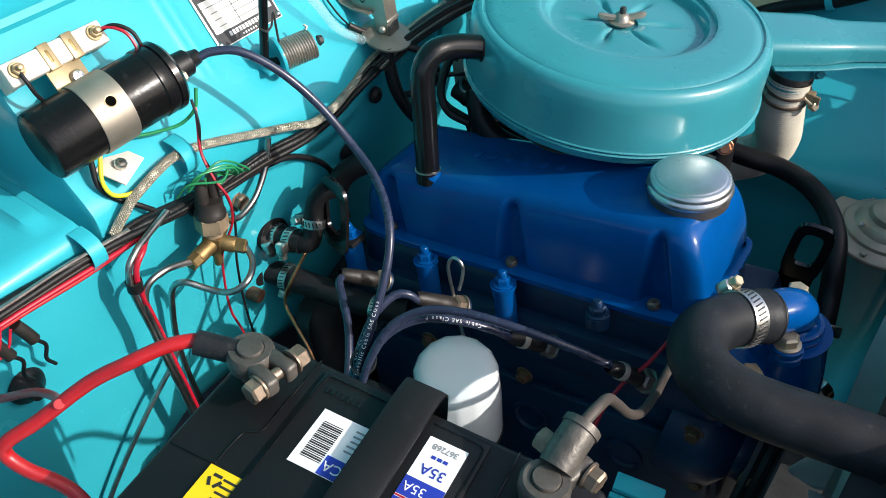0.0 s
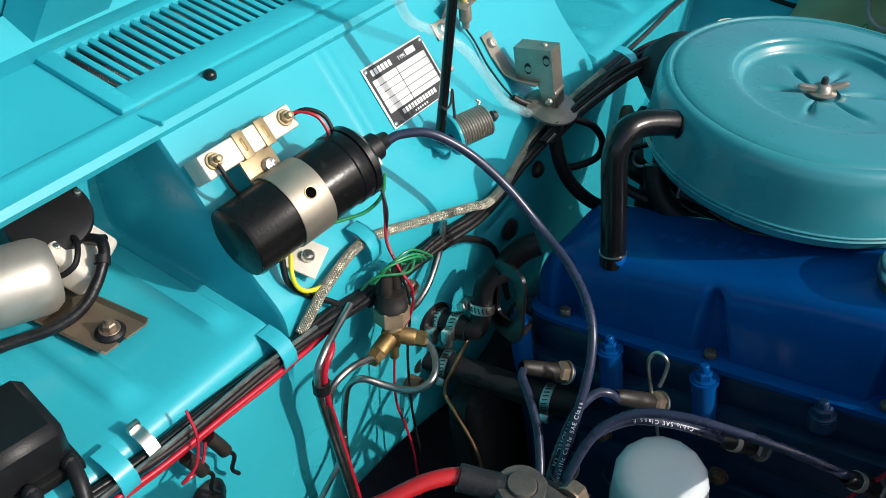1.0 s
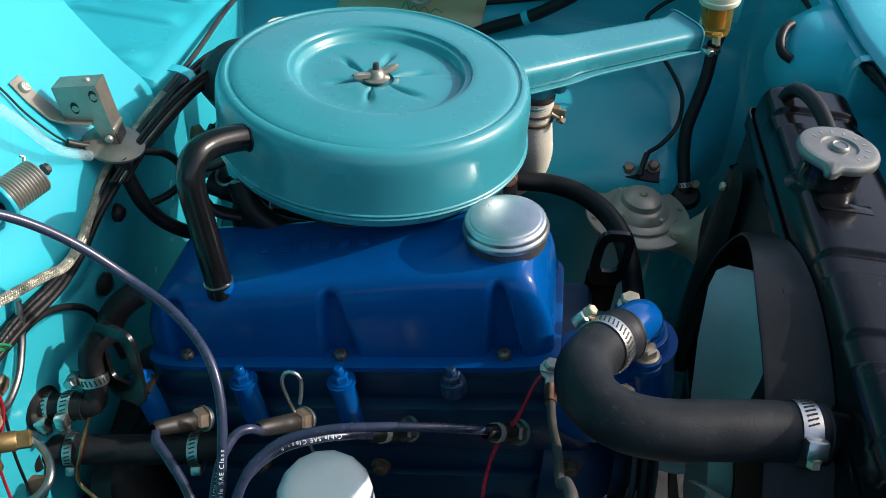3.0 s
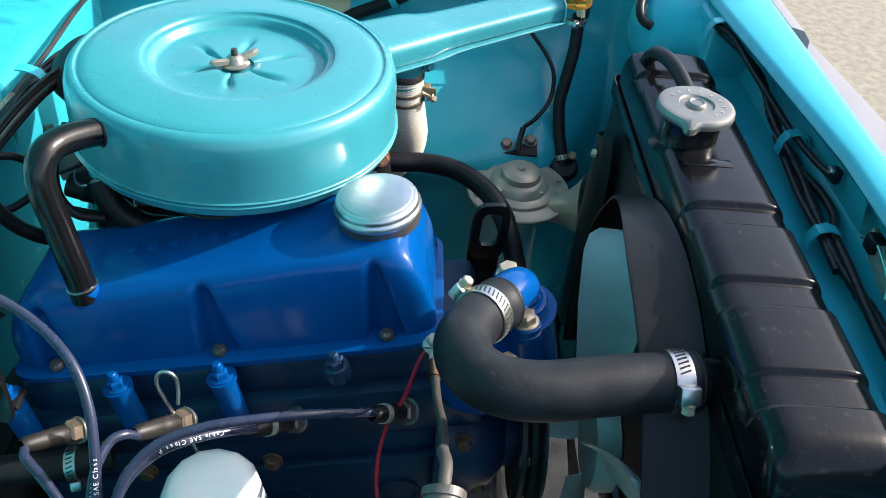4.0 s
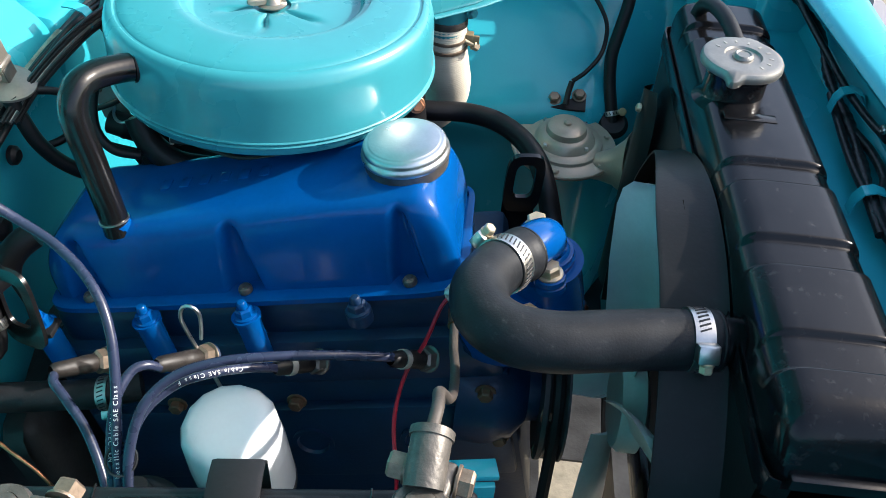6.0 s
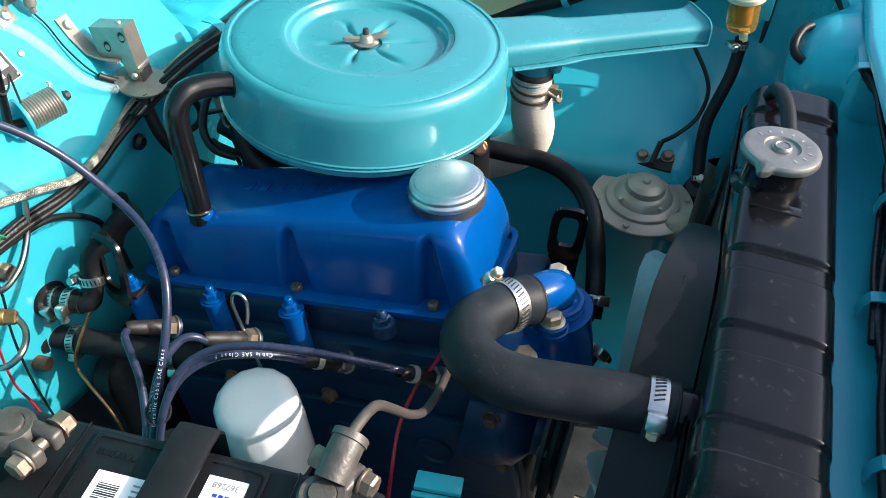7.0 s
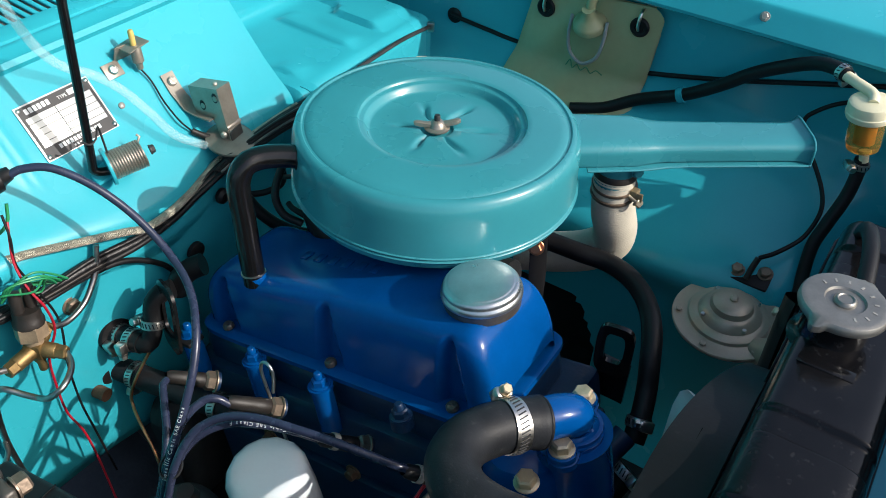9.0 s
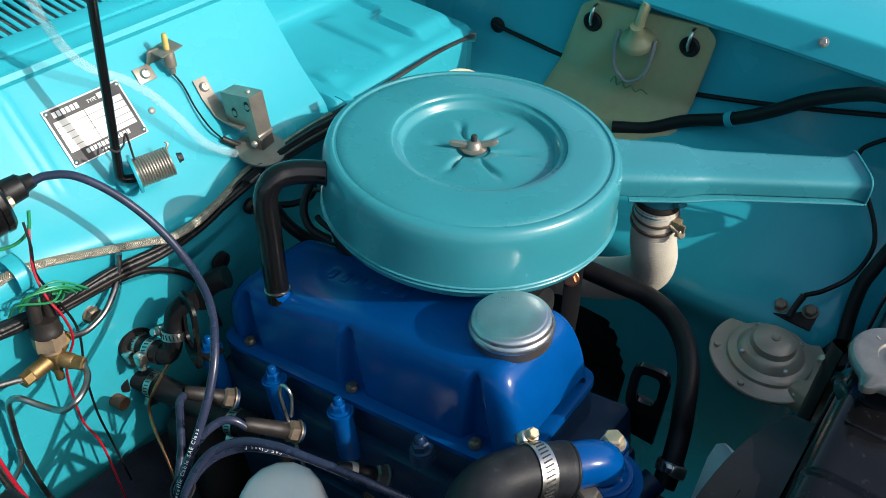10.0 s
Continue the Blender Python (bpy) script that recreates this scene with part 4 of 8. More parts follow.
oh = thing("overflow_hose", (0.365, 0.28, 0.80), "thin black rubber overflow hose", "hose")
part("hose", tube([(0.384, 0.165, 0.8175), (0.382, 0.190, 0.8260), (0.377, 0.225, 0.8320), (0.371, 0.254, 0.8305), (0.3665, 0.271, 0.8230), (0.3645, 0.280, 0.810), (0.364, 0.284, 0.790)], 0.0068, 16), RUBBER_DARK, oh)

shroud = thing("fan_shroud", (0.335, 0.02, 0.42), "black painted sheet steel fan shroud", "fan shroud")
FC, FR = Vector((0.31, 0.012, 0.567)), 0.222


def shroud_ring(x, r, a0=-20, a1=200, n=60):
    return [(x + (0.346 - x) * 0.62 * (1 - smoothstep(35, 100, a)), FC.y + r * math.cos(radians(a)), FC.z + r * math.sin(radians(a))) for a in span(a0, a1, n)]


part("ring", loft([shroud_ring(0.347, FR + 0.004), shroud_ring(0.340, FR + 0.001), shroud_ring(0.306, FR), shroud_ring(0.303, FR - 0.001), shroud_ring(0.303, FR - 0.003), shroud_ring(0.340, FR - 0.002)], closed=False), BLACK_MATT, shroud)
plate_rows = [[(0.346, y, z) for y, z in ((FC.y + FR * math.cos(radians(a)), FC.z + FR * math.sin(radians(a))), (max(-0.20, min(0.30, FC.y + 0.5 * math.cos(radians(a)))), max(0.42, min(0.760, FC.z + 0.5 * math.sin(radians(a))))))] for a in span(0, 360, 90)]
part("back_plate", loft(plate_rows, closed=False), BLACK_MATT, shroud)
part("slot", box((0.0045, 0.013, 0.002), Matrix.Translation((0.3255, 0.0115, FC.z + FR - 0.0006)), 0.0008), VOID, shroud, "dark slot")
part("ear_plate", loft([[(0.338 - 0.012 * math.sin(math.pi * t), y, z) for t, y in zip(span(0, 1, 6), span(0.215 + dy, 0.285 - dy, 6))] for z, dy in ((0.50, 0.0), (0.66, 0.0), (0.715, 0.004), (0.735, 0.012), (0.745, 0.026))], closed=False), BLACK_MATT, shroud)
part("screw", screw((0.3255, 0.245, 0.725), (-1, 0, 0.2), 0.0045), GOLD, shroud)

fan = thing("engine_fan", (0.329, 0.012, 0.567), "pale grey green plastic engine cooling fan", "fan")
part("hub", lathe([(0, -0.012), (0.040, -0.012), (0.044, -0.006), (0.044, 0.008), (0.030, 0.014), (0, 0.014)], 36, frame_to((0.329, 0.012, 0.567), (1, 0, 0))), FAN, fan)
for a in (78, 140, 258, 320):
    ca, sa = math.cos(radians(a)), math.sin(radians(a))
    secs = []
    for r, w, tw in ((0.036, 0.016, 46), (0.080, 0.024, 42), (0.130, 0.033, 38), (0.178, 0.038, 35), (0.194, 0.035, 34), (0.204, 0.025, 33), (0.208, 0.012, 33)):
        row = []
        for k in range(14):
            b = 2 * math.pi * k / 14
            u, v = w * math.cos(b), 0.0018 * math.sin(b) - 0.008 * math.cos(b) ** 2
            tx = u * math.sin(radians(tw)) + v * math.cos(radians(tw))
            tt = u * math.cos(radians(tw)) - v * math.sin(radians(tw))
            row.append((0.319 + tx, 0.012 + r * ca - tt * sa, 0.567 + r * sa + tt * ca))
        secs.append(row)
    part("blade", loft(secs), FAN, fan)
pul = thing("water_pump_pulley", (0.262, 0.012, 0.567), "dark steel water pump pulley with fan belt", "pulley")
part("pulley", lathe([(0, -0.012), (0.058, -0.012), (0.058, -0.008), (0.050, -0.002), (0.050, 0.002), (0.058, 0.008), (0.058, 0.010), (0, 0.010)], 48, frame_to((0.262, 0.012, 0.567), (1, 0, 0))), DARK, pul)
part("fan_belt", sweep([Vector((0.262, 0.012 + 0.054 * math.cos(a), 0.567 + 0.054 * math.sin(a))) for a in span(0, math.pi, 20)] + [Vector((0.262, -0.042 - 0.04 * t, 0.567 - 0.25 * t)) for t in span(0.1, 1, 8)], 0.0055, 8), RUBBER_DARK, pul)
wp = thing("water_pump", (0.235, 0.02, 0.50), "blue cast iron water pump below the outlet", "water pump")
part("body", lathe([(0, -0.05), (0.048, -0.05), (0.050, -0.02), (0.042, 0.0), (0.026, 0.012), (0.024, 0.03), (0, 0.03)], 36, frame_to((0.228, 0.012, 0.567), (1, 0, 0))), BLUE_DARK, wp)
part("elbow", tube([(0.235, 0.05, 0.60), (0.243, 0.085, 0.618), (0.252, 0.112, 0.632)], 0.012), BLUE_DARK, wp)
for y, z in ((-0.0296, 0.591), (0.04, 0.61), (-0.02, 0.53)):
    part("bolt", hexbolt((0.252, y, z), (1, -0.4, 0.2), 0.0065, 0.008), RUST, wp)

uh = thing("radiator_hose", (0.25, -0.09, 0.74), "thick grey black rubber radiator hose, curved", "hose")
HOSE = [(0.2160, -0.0080, 0.7445), (0.2055, -0.0215, 0.7490), (0.1925, -0.0435, 0.7545), (0.1845, -0.0680, 0.7590), (0.1890, -0.0915, 0.7620), (0.2070, -0.1070, 0.7630), (0.2340, -0.1100, 0.7625), (0.2690, -0.1035, 0.7620), (0.3050, -0.0965, 0.7615), (0.3400, -0.0925, 0.7610)]
hl = smooth_line(HOSE, 0.003)
part("hose", sweep(hl, [0.0200 + 0.0008 * (k < 3 or k > len(hl) - 4) - 0.0012 * (k == 0 or k == len(hl) - 1) for k in range(len(hl))], 36), RUBBER, uh)
for q, d in ((HOSE[0], Vector(HOSE[1]) - Vector(HOSE[0])), (HOSE[-1], Vector(HOSE[-2]) - Vector(HOSE[-1]))):
    part("cut_end", lathe([(0.0172, 0.0), (0.0204, 0.0), (0.0209, 0.0008), (0.0209, 0.0020), (0.0204, 0.0026)], 40, frame_to(q, d)), RUBBER_DARK, uh)
clamp_at((0.3255, -0.0938, 0.7612), (1, 0.1, 0), 0.0202, 0.013, (-0.05, -0.88, 0.45), GOLD)
clamp_at((0.2010, -0.0290, 0.7510), (0.52, 0.80, -0.20), 0.0202, 0.013, (-0.80, 0.35, 0.45), GOLD)

hh = thing("heater_hose", (0.2, 0.2, 0.60), "black rubber hose arching behind the filler cap", "hose")
part("hose", tube([(0.055, 0.246, 0.694), (0.095, 0.250, 0.694), (0.130, 0.252, 0.694), (0.158, 0.253, 0.695), (0.189, 0.242, 0.696), (0.215, 0.222, 0.692), (0.233, 0.195, 0.685), (0.243, 0.173, 0.670), (0.250, 0.159, 0.650), (0.256, 0.138, 0.634), (0.2585, 0.122, 0.618)], 0.0100, 20), RUBBER_DARK, hh)
part("moulded_end", tube([(0.2560, 0.1385, 0.6345), (0.2575, 0.1300, 0.6260), (0.2585, 0.1215, 0.6175)], 0.0107, 20), RUBBER_DARK, hh)
clamp_at((0.2565, 0.134, 0.6300), (0.12, -0.65, -0.70), 0.0109, 0.010, (0.5, -0.5, 0.5))
bh = thing("bypass_hose", (0.255, 0.08, 0.58), "short black bypass hose with clamp", "hose")
part("hose", tube([(0.268, 0.09, 0.615), (0.262, 0.075, 0.60), (0.250, 0.055, 0.59)], 0.0115, 20), RUBBER_DARK, bh)
clamp_at((0.267, 0.088, 0.612), (0.3, 0.6, 0.5), 0.0118, 0.010, (0.6, -0.5, 0.3), COPPER)

lift = thing("lifting_eye", (0.222, 0.139, 0.66), "black steel lifting eye with an oval slot", "lifting eye")


def slotted(w, h, hole_w, hole_h, thick, m, n=40, up=0.0):
    """A rounded plate with an oval hole through it."""
    def rr(hw, hh, k):
        a = 2 * math.pi * k / n
        c, s = math.cos(a), math.sin(a)
        return (hw * math.copysign(abs(c) ** 0.5, c), hh * math.copysign(abs(s) ** 0.5, s))
    bm = bmesh.new()
    rings = []
    for z in (-thick / 2, thick / 2):
        rings.append([bm.verts.new((*rr(w / 2, h / 2, k), z)) for k in range(n)])
        rings.append([bm.verts.new((rr(hole_w / 2, hole_h / 2, k)[0], rr(hole_w / 2, hole_h / 2, k)[1] + up, z)) for k in range(n)])
    o0, i0, o1, i1 = rings
    for k in range(n):
        j = (k + 1) % n
        bm.faces.new((o0[k], o0[j], i0[j], i0[k]))
        bm.faces.new((o1[k], i1[k], i1[j], o1[j]))
        bm.faces.new((o0[k], o1[k], o1[j], o0[j]))
        bm.faces.new((i0[k], i0[j], i1[j], i1[k]))
    bm.transform(m)
    return bm


part("plate", slotted(0.034, 0.068, 0.0180, 0.040, 0.0045, frame_to((0.2180, 0.1355, 0.7020), (0.15, -0.98, -0.13)), up=0.004), BLACK, lift)
part("foot", box((0.030, 0.004, 0.05), Matrix.Translation((0.217, 0.152, 0.650))), BLACK, lift)

horn = thing("horn", (0.274, 0.345, 0.60), "round grey metal horn with a flared trumpet", "horn")
HM = frame_to((0.2730, 0.3545, 0.6010), (0.0, -0.08, 0.995)) @ Matrix.Scale(0.965, 4)
part("flange", lathe([(0.0, -0.006), (0.058, -0.006), (0.0625, -0.003), (0.0635, 0.0), (0.0625, 0.0015), (0.050, 0.0015), (0.046, 0.0035)], 56, HM), HORN, horn)
part("dome", lathe([(0.047, 0.0012), (0.045, 0.0070), (0.040, 0.0098), (0.036, 0.0105), (0.0315, 0.0182), (0.0255, 0.0215), (0.0245, 0.0215), (0.0225, 0.0280), (0.017, 0.0312), (0.008, 0.0320), (0, 0.0320)], 56, HM), HORN, horn)
part("stud", lathe([(0.0048, 0.031), (0.0048, 0.0345), (0.003, 0.036), (0, 0.036)], 16, HM), HORN, horn)
for k in range(6):
    a = radians(20 + 60 * k)
    part("screw", hexbolt(HM @ Vector((0.0555 * math.cos(a), 0.0555 * math.sin(a), 0.0015)), HM.to_3x3() @ Vector((0, 0, 1)), 0.0036, 0.003, 0), HORN, horn)
for k in range(4):
    a = radians(45 + 90 * k)
    part("screw", hexbolt(HM @ Vector((0.034 * math.cos(a), 0.034 * math.sin(a), 0.0130)), HM.to_3x3() @ Vector((0, 0, 1)), 0.0026, 0.004, 0), STEEL, horn)
rows = []
for t, r in ((0, 0.015), (0.3, 0.017), (0.6, 0.022), (0.85, 0.032), (1.0, 0.042), (1.0, 0.041), (0.85, 0.030), (0.5, 0.018)):
    c = Vector((0.300, 0.336, 0.588)).lerp(Vector((0.349, 0.322, 0.602)), t)
    fm = frame_to(c, (0.9, -0.35, 0.25))
    rows.append([fm @ Vector((r * math.cos(a) * 0.85, r * math.sin(a), 0)) for a in span(0, 2 * math.pi * 31 / 32, 32)])
part("trumpet", loft(rows, caps=False), HORN, horn)
part("bracket", box((0.046, 0.022, 0.004), frame_to((0.2735, 0.4090, 0.6245), (0, -0.40, 0.9)), 0.001), BLACK_MATT, horn)
for x, y, z in ((0.2585, 0.4095, 0.6270), (0.2880, 0.4165, 0.6300)):
    part("bolt", hexbolt((x, y, z), (0, -0.45, 0.9), 0.0068, 0.006, 1.3), RUSTBOLT, horn)
part("terminal", tube([(0.272, 0.398, 0.628), (0.2735, 0.405, 0.640), (0.2762, 0.4105, 0.652)], 0.0035), BOOT, horn)


# ---- battery side ----
bat = thing("battery", (0.078, -0.33, 0.60), "black plastic car battery with stickers and a hold-down", "battery")
BM = Matrix.Translation((-0.0335, -0.2725, 0.80)) @ Matrix.Rotation(radians(6.6), 4, "Z")


def bb(x, y, z=0.0):
    return BM @ Matrix.Translation((x, y, z))


BL, BW = 0.226, 0.135
part("case", box((BL - 0.006, BW - 0.006, 0.17), bb(BL / 2, -BW / 2, -0.115), 0.006, 3), PLASTIC, bat)
lid_ = part("lid", box((BL, BW, 0.030), bb(BL / 2, -BW / 2, -0.015), 0.005, 3), PLASTIC, bat)
part("raised_deck", join(
    box((0.107, 0.112, 0.004), bb(0.1055, -0.063, 0.001), 0.0016),
    box((0.044, 0.060, 0.004), bb(0.199, -0.100, 0.001), 0.0016)), PLASTIC, lid_)


def bead(pts, z, r=0.0006):
    """A fine moulded line across the battery's top."""
    return tube([bb(x, y, z) @ Vector((0, 0, 0)) for x, y in pts], r, 6, 0.002)


part("seam_line", join(
    bead([(0.0440, -0.001), (0.0432, -0.0386), (0.0430, -0.0550), (0.0408, -0.0606), (0.0350, -0.0640), (0.0335, -0.0698), (0.0329, -0.0858)], 0.0003),
    bead([(0.0329, -0.0870), (0.030, -0.0885), (0.004, -0.0890)], 0.0003),
    bead([(0.1740, -0.002), (0.1740, -0.060), (0.1735, -0.130)], 0.0003),
    bead([(0.0545, -0.086), (0.0545, -0.050), (0.0548, -0.0145), (0.0570, -0.0105), (0.0610, -0.0098), (0.1000, -0.0098)], 0.0031),
    bead([(0.1250, -0.0098), (0.1500, -0.0098), (0.1545, -0.0112), (0.1562, -0.0160), (0.1560, -0.050), (0.1550, -0.100)], 0.0031)), BLACK, lid_, "glossy moulded seam")
for k in range(7):
    part("moulded_mark", box((0.0022, 0.0040, 0.0005), bb(0.0600 + 0.0036 * k, -0.0195, 0.0032)), BLACK, lid_)


def sticker(x0, x1, y0, y1, material, name="sticker", z=0.0032, label=""):
    return part(name, box((x1 - x0, y1 - y0, 0.0004), bb((x0 + x1) / 2, (y0 + y1) / 2, z)), material, bat, label)


s1 = sticker(0.0660, 0.0985, -0.069, -0.031, LABEL_W, label="white barcode sticker")
for k in range(19):
    w = (0.0004, 0.0007, 0.0010)[(k * 7) % 3]
    part("bar", box((0.0125, w, 0.0003), bb(0.0765, -0.0385 - 0.00135 * k, 0.0036)), INK, s1)
part("blue_block", box((0.0130, 0.0125, 0.0003), bb(0.0905, -0.0625, 0.0036)), INK_BLUE, s1)
words("CA", 0.0085, bb(0.0905, -0.0625, 0.0038) @ Matrix.Rotation(math.pi, 4, "Z"), LETTER, s1)
for k in range(5):
    part("print_bar", box((0.006 - 0.0006 * (k % 3), 0.0011, 0.0003), bb(0.0925, -0.036 - 0.0035 * k, 0.0036)), INK_GREY, s1)
s2 = sticker(0.1265, 0.1500, -0.075, -0.018, LABEL_W, label="white and blue rating sticker")
words("367268", 0.0052, bb(0.1385, -0.0232, 0.0036) @ Matrix.Rotation(math.pi, 4, "Z"), INK_GREY, s2)
for k in range(3):
    part("print_bar", box((0.0026, 0.0020, 0.0003), bb(0.1345 + 0.0036 * k, -0.0300, 0.0036)), INK_BLUE, s2)
words("35A", 0.0090, bb(0.1385, -0.0385, 0.0036) @ Matrix.Rotation(math.pi, 4, "Z"), INK_BLUE, s2)
part("blue_band", box((0.0235, 0.0120, 0.0003), bb(0.13825, -0.0520, 0.0036)), INK_BLUE, s2)
words("35A", 0.0080, bb(0.1345, -0.0520, 0.0038) @ Matrix.Rotation(math.pi, 4, "Z"), LETTER, s2)
part("red_line", box((0.0235, 0.0010, 0.0003), bb(0.13825, -0.0590, 0.0036)), RED_THIN, s2)
part("blue_band", box((0.0235, 0.0120, 0.0003), bb(0.13825, -0.0660, 0.0036)), INK_BLUE, s2)
s3 = sticker(0.0320, 0.0640, -0.122, -0.0895, LABEL_Y, z=0.0012, label="yellow recycling sticker")
for k in range(3):
    a = radians(90 + 120 * k)
    part("mark", box((0.0052, 0.0018, 0.0003), bb(0.040 + 0.003 * math.cos(a), -0.097 + 0.003 * math.sin(a), 0.0016) @ Matrix.Rotation(a + math.pi / 2, 4, "Z")), INK, s3)
for k in range(4):
    part("print_bar", box((0.016, 0.0013, 0.0003), bb(0.052, -0.0945 - 0.004 * k, 0.0016)), INK, s3)

strap = thing("battery_strap", (0.085, -0.30, 0.80), "black steel battery hold-down strap across the top", "strap")
part("strap", loft([[bb(x, y, z) @ Vector((0, 0, dz)) for x, dz in ((0.098, 0.0), (0.098, 0.0025), (0.1005, 0.0035), (0.1205, 0.0035), (0.123, 0.0025), (0.123, 0.0))] for y, z in ((-0.16, 0.005), (-0.10, 0.0075), (-0.05, 0.0095), (-0.004, 0.0105), (0.006, 0.0085), (0.0105, 0.002), (0.012, -0.02), (0.012, -0.06))]), BLACK_MATT, strap)


def terminal(name, c, spin, label):
    t = thing(name, (c[0], c[1], c[2] - 0.02), label, "battery terminal", "battery terminals")
    m = Matrix.Translation(c) @ Matrix.Rotation(radians(spin), 4, "Z") @ Matrix.Scale(0.84, 4)
    part("post", lathe([(0.0098, -0.025), (0.0092, 0.004), (0.0086, 0.0052), (0.006, 0.0056), (0, 0.0052)], 28, m), LEAD, t, "worn lead post")
    part("ring", lathe([(0.0098, -0.012), (0.0160, -0.012), (0.0168, -0.008), (0.0165, 0.000), (0.0145, 0.003), (0.0098, 0.003)], 32, m), LEAD, t)
    for s in (-1, 1):
        part("jaw", box((0.024, 0.0105, 0.015), m @ Matrix.Translation((0.021, s * 0.0078, -0.0050)) @ Matrix.Rotation(radians(s * 4), 4, "Z"), 0.003, 3), LEAD, t)
    part("bolt", join(tube([m @ Vector((0.025, -0.02, -0.004)), m @ Vector((0.025, 0, -0.004)), m @ Vector((0.025, 0.02, -0.004))], 0.0038, 10), hexbolt(m @ Vector((0.025, 0.014, -0.004)), m.to_3x3() @ Vector((0, 1, 0)), 0.0072, 0.008, 1.1), hexbolt(m @ Vector((0.025, -0.014, -0.004)), m.to_3x3() @ Vector((0, -1, 0)), 0.0072, 0.007, 1.1)), RUSTBOLT, t, "rusty plated clamp bolt")
    return t


pos = terminal("battery_terminal", (-0.0150, -0.2995, 0.8215), -6, "worn lead battery terminal with a plated bolt")
part("sleeve", tube([(-0.022, -0.302, 0.818), (-0.032, -0.307, 0.8195), (-0.044, -0.3130, 0.8220)], 0.0074, 18), RUBBER, pos)
neg = terminal("battery_terminal", (0.1640, -0.2755, 0.8215), 80, "grey lead battery terminal on the negative post")
part("shoulder", tube([(0.1645, -0.266, 0.8225), (0.1650, -0.255, 0.828), (0.1660, -0.2405, 0.8335)], 0.0098, 24), LEAD, neg)
part("crimp_ring", lathe([(0.0098, -0.002), (0.0108, -0.002), (0.0108, 0.002), (0.0098, 0.002)], 28, frame_to((0.1658, -0.2430, 0.8325), (0.08, 0.93, 0.33)), close=True), LEAD, neg)

rcab = thing("battery_cable", (-0.09, -0.37, 0.74), "thick red insulated battery cable", "cable")
part("cable", tube([(-0.036, -0.3080, 0.8200), (-0.0442, -0.3127, 0.8228), (-0.0560, -0.3250, 0.8212), (-0.0685, -0.3430, 0.8148), (-0.0852, -0.3600, 0.8019), (-0.1023, -0.3869, 0.7820), (-0.1129, -0.4030, 0.7717), (-0.1141, -0.4067, 0.7626), (-0.1036, -0.4040, 0.7528), (-0.0765, -0.3942, 0.7380), (-0.04, -0.40, 0.715), (0.0, -0.42, 0.69)], 0.0044, 16), RED, rcab)
part("branch", tube([(-0.092, -0.377, 0.795), (-0.105, -0.372, 0.780), (-0.130, -0.362, 0.757), (-0.160, -0.360, 0.736), (-0.20, -0.367, 0.705), (-0.22, -0.372, 0.69)], 0.0030, 10), RED, rcab)
ncab = thing("battery_cable", (0.17, -0.15, 0.70), "brown grey earth cable to the engine", "cable")
part("cable", tube([(0.1655, -0.2405, 0.8335), (0.1670, -0.225, 0.832), (0.1665, -0.206, 0.818), (0.1685, -0.188, 0.795), (0.1715, -0.160, 0.757), (0.1741, -0.1353, 0.7334), (0.1740, -0.105, 0.7200), (0.1715, -0.075, 0.708), (0.1700, -0.045, 0.702)], 0.0033, 16), EARTH, ncab)
part("heat_shrink", tube([(0.1700, -0.048, 0.7025), (0.1695, -0.030, 0.7010)], 0.0048, 14), COPPER, ncab, "copper coloured crimp")
part("lug", join(lathe([(0.0038, -0.001), (0.0085, -0.001), (0.0085, 0.001), (0.0038, 0.001)], 24, frame_to((0.1688, -0.0140, 0.7025), (0, -0.3, 1)), close=True), box((0.008, 0.014, 0.002), frame_to((0.1692, -0.0250, 0.7010), (0, -0.2, 1)), 0.0005)), ZINC, ncab, "bright ring lug")
part("bolt", hexbolt((0.1686, -0.0120, 0.7040), (0, -0.2, 1), 0.0058, 0.005, 1.2), ZINC, ncab)
thin = thing("wire", (0.14, -0.06, 0.55), "thin red wire with ring terminal on the engine", "wire")
part("wire", tube([(0.165, -0.016, 0.702), (0.158, -0.022, 0.692), (0.149, -0.036, 0.668), (0.136, -0.046, 0.640), (0.131, -0.070, 0.612), (0.138, -0.105, 0.585), (0.142, -0.13, 0.54)], 0.0017, 8), RED_THIN, thin)
part("ring_terminal", box((0.010, 0.006, 0.0012), frame_to((0.1650, -0.0150, 0.7045), (0, -0.2, 1)), 0.0005), STEEL, thin)

of = thing("oil_filter", (0.02, -0.08, 0.54), "white painted spin-on oil filter", "oil filter")
OM = frame_to((0.0108, -0.1022, 0.6235), (-0.05, -0.15, 1.0))
rows = []
for z, r in ((-0.085, 0.0385), (-0.034, 0.0385), (-0.030, 0.0384), (-0.026, 0.0382), (0.0010, 0.0368), (0.0065, 0.0340), (0.0105, 0.0280), (0.0122, 0.0200), (0.0128, 0.010), (0.0128, 0.0)):
    row = []
    for k in range(90):
        a = 2 * math.pi * k / 90
        flat = 1.0 - (0.020 if z > -0.01 else 0.012) * (abs(math.cos(7.5 * a)) ** 0.8 if -0.028 < z < 0.008 else 0)
        row.append(OM @ Vector((max(r, 1e-4) * flat * math.cos(a), max(r, 1e-4) * flat * math.sin(a), z)))
    rows.append(row)
part("can", loft(rows), WHITE, of, angle=30)
part("base_seal", lathe([(0.0390, -0.092), (0.0390, -0.085), (0.037, -0.084)], 48, OM), DARK, of)

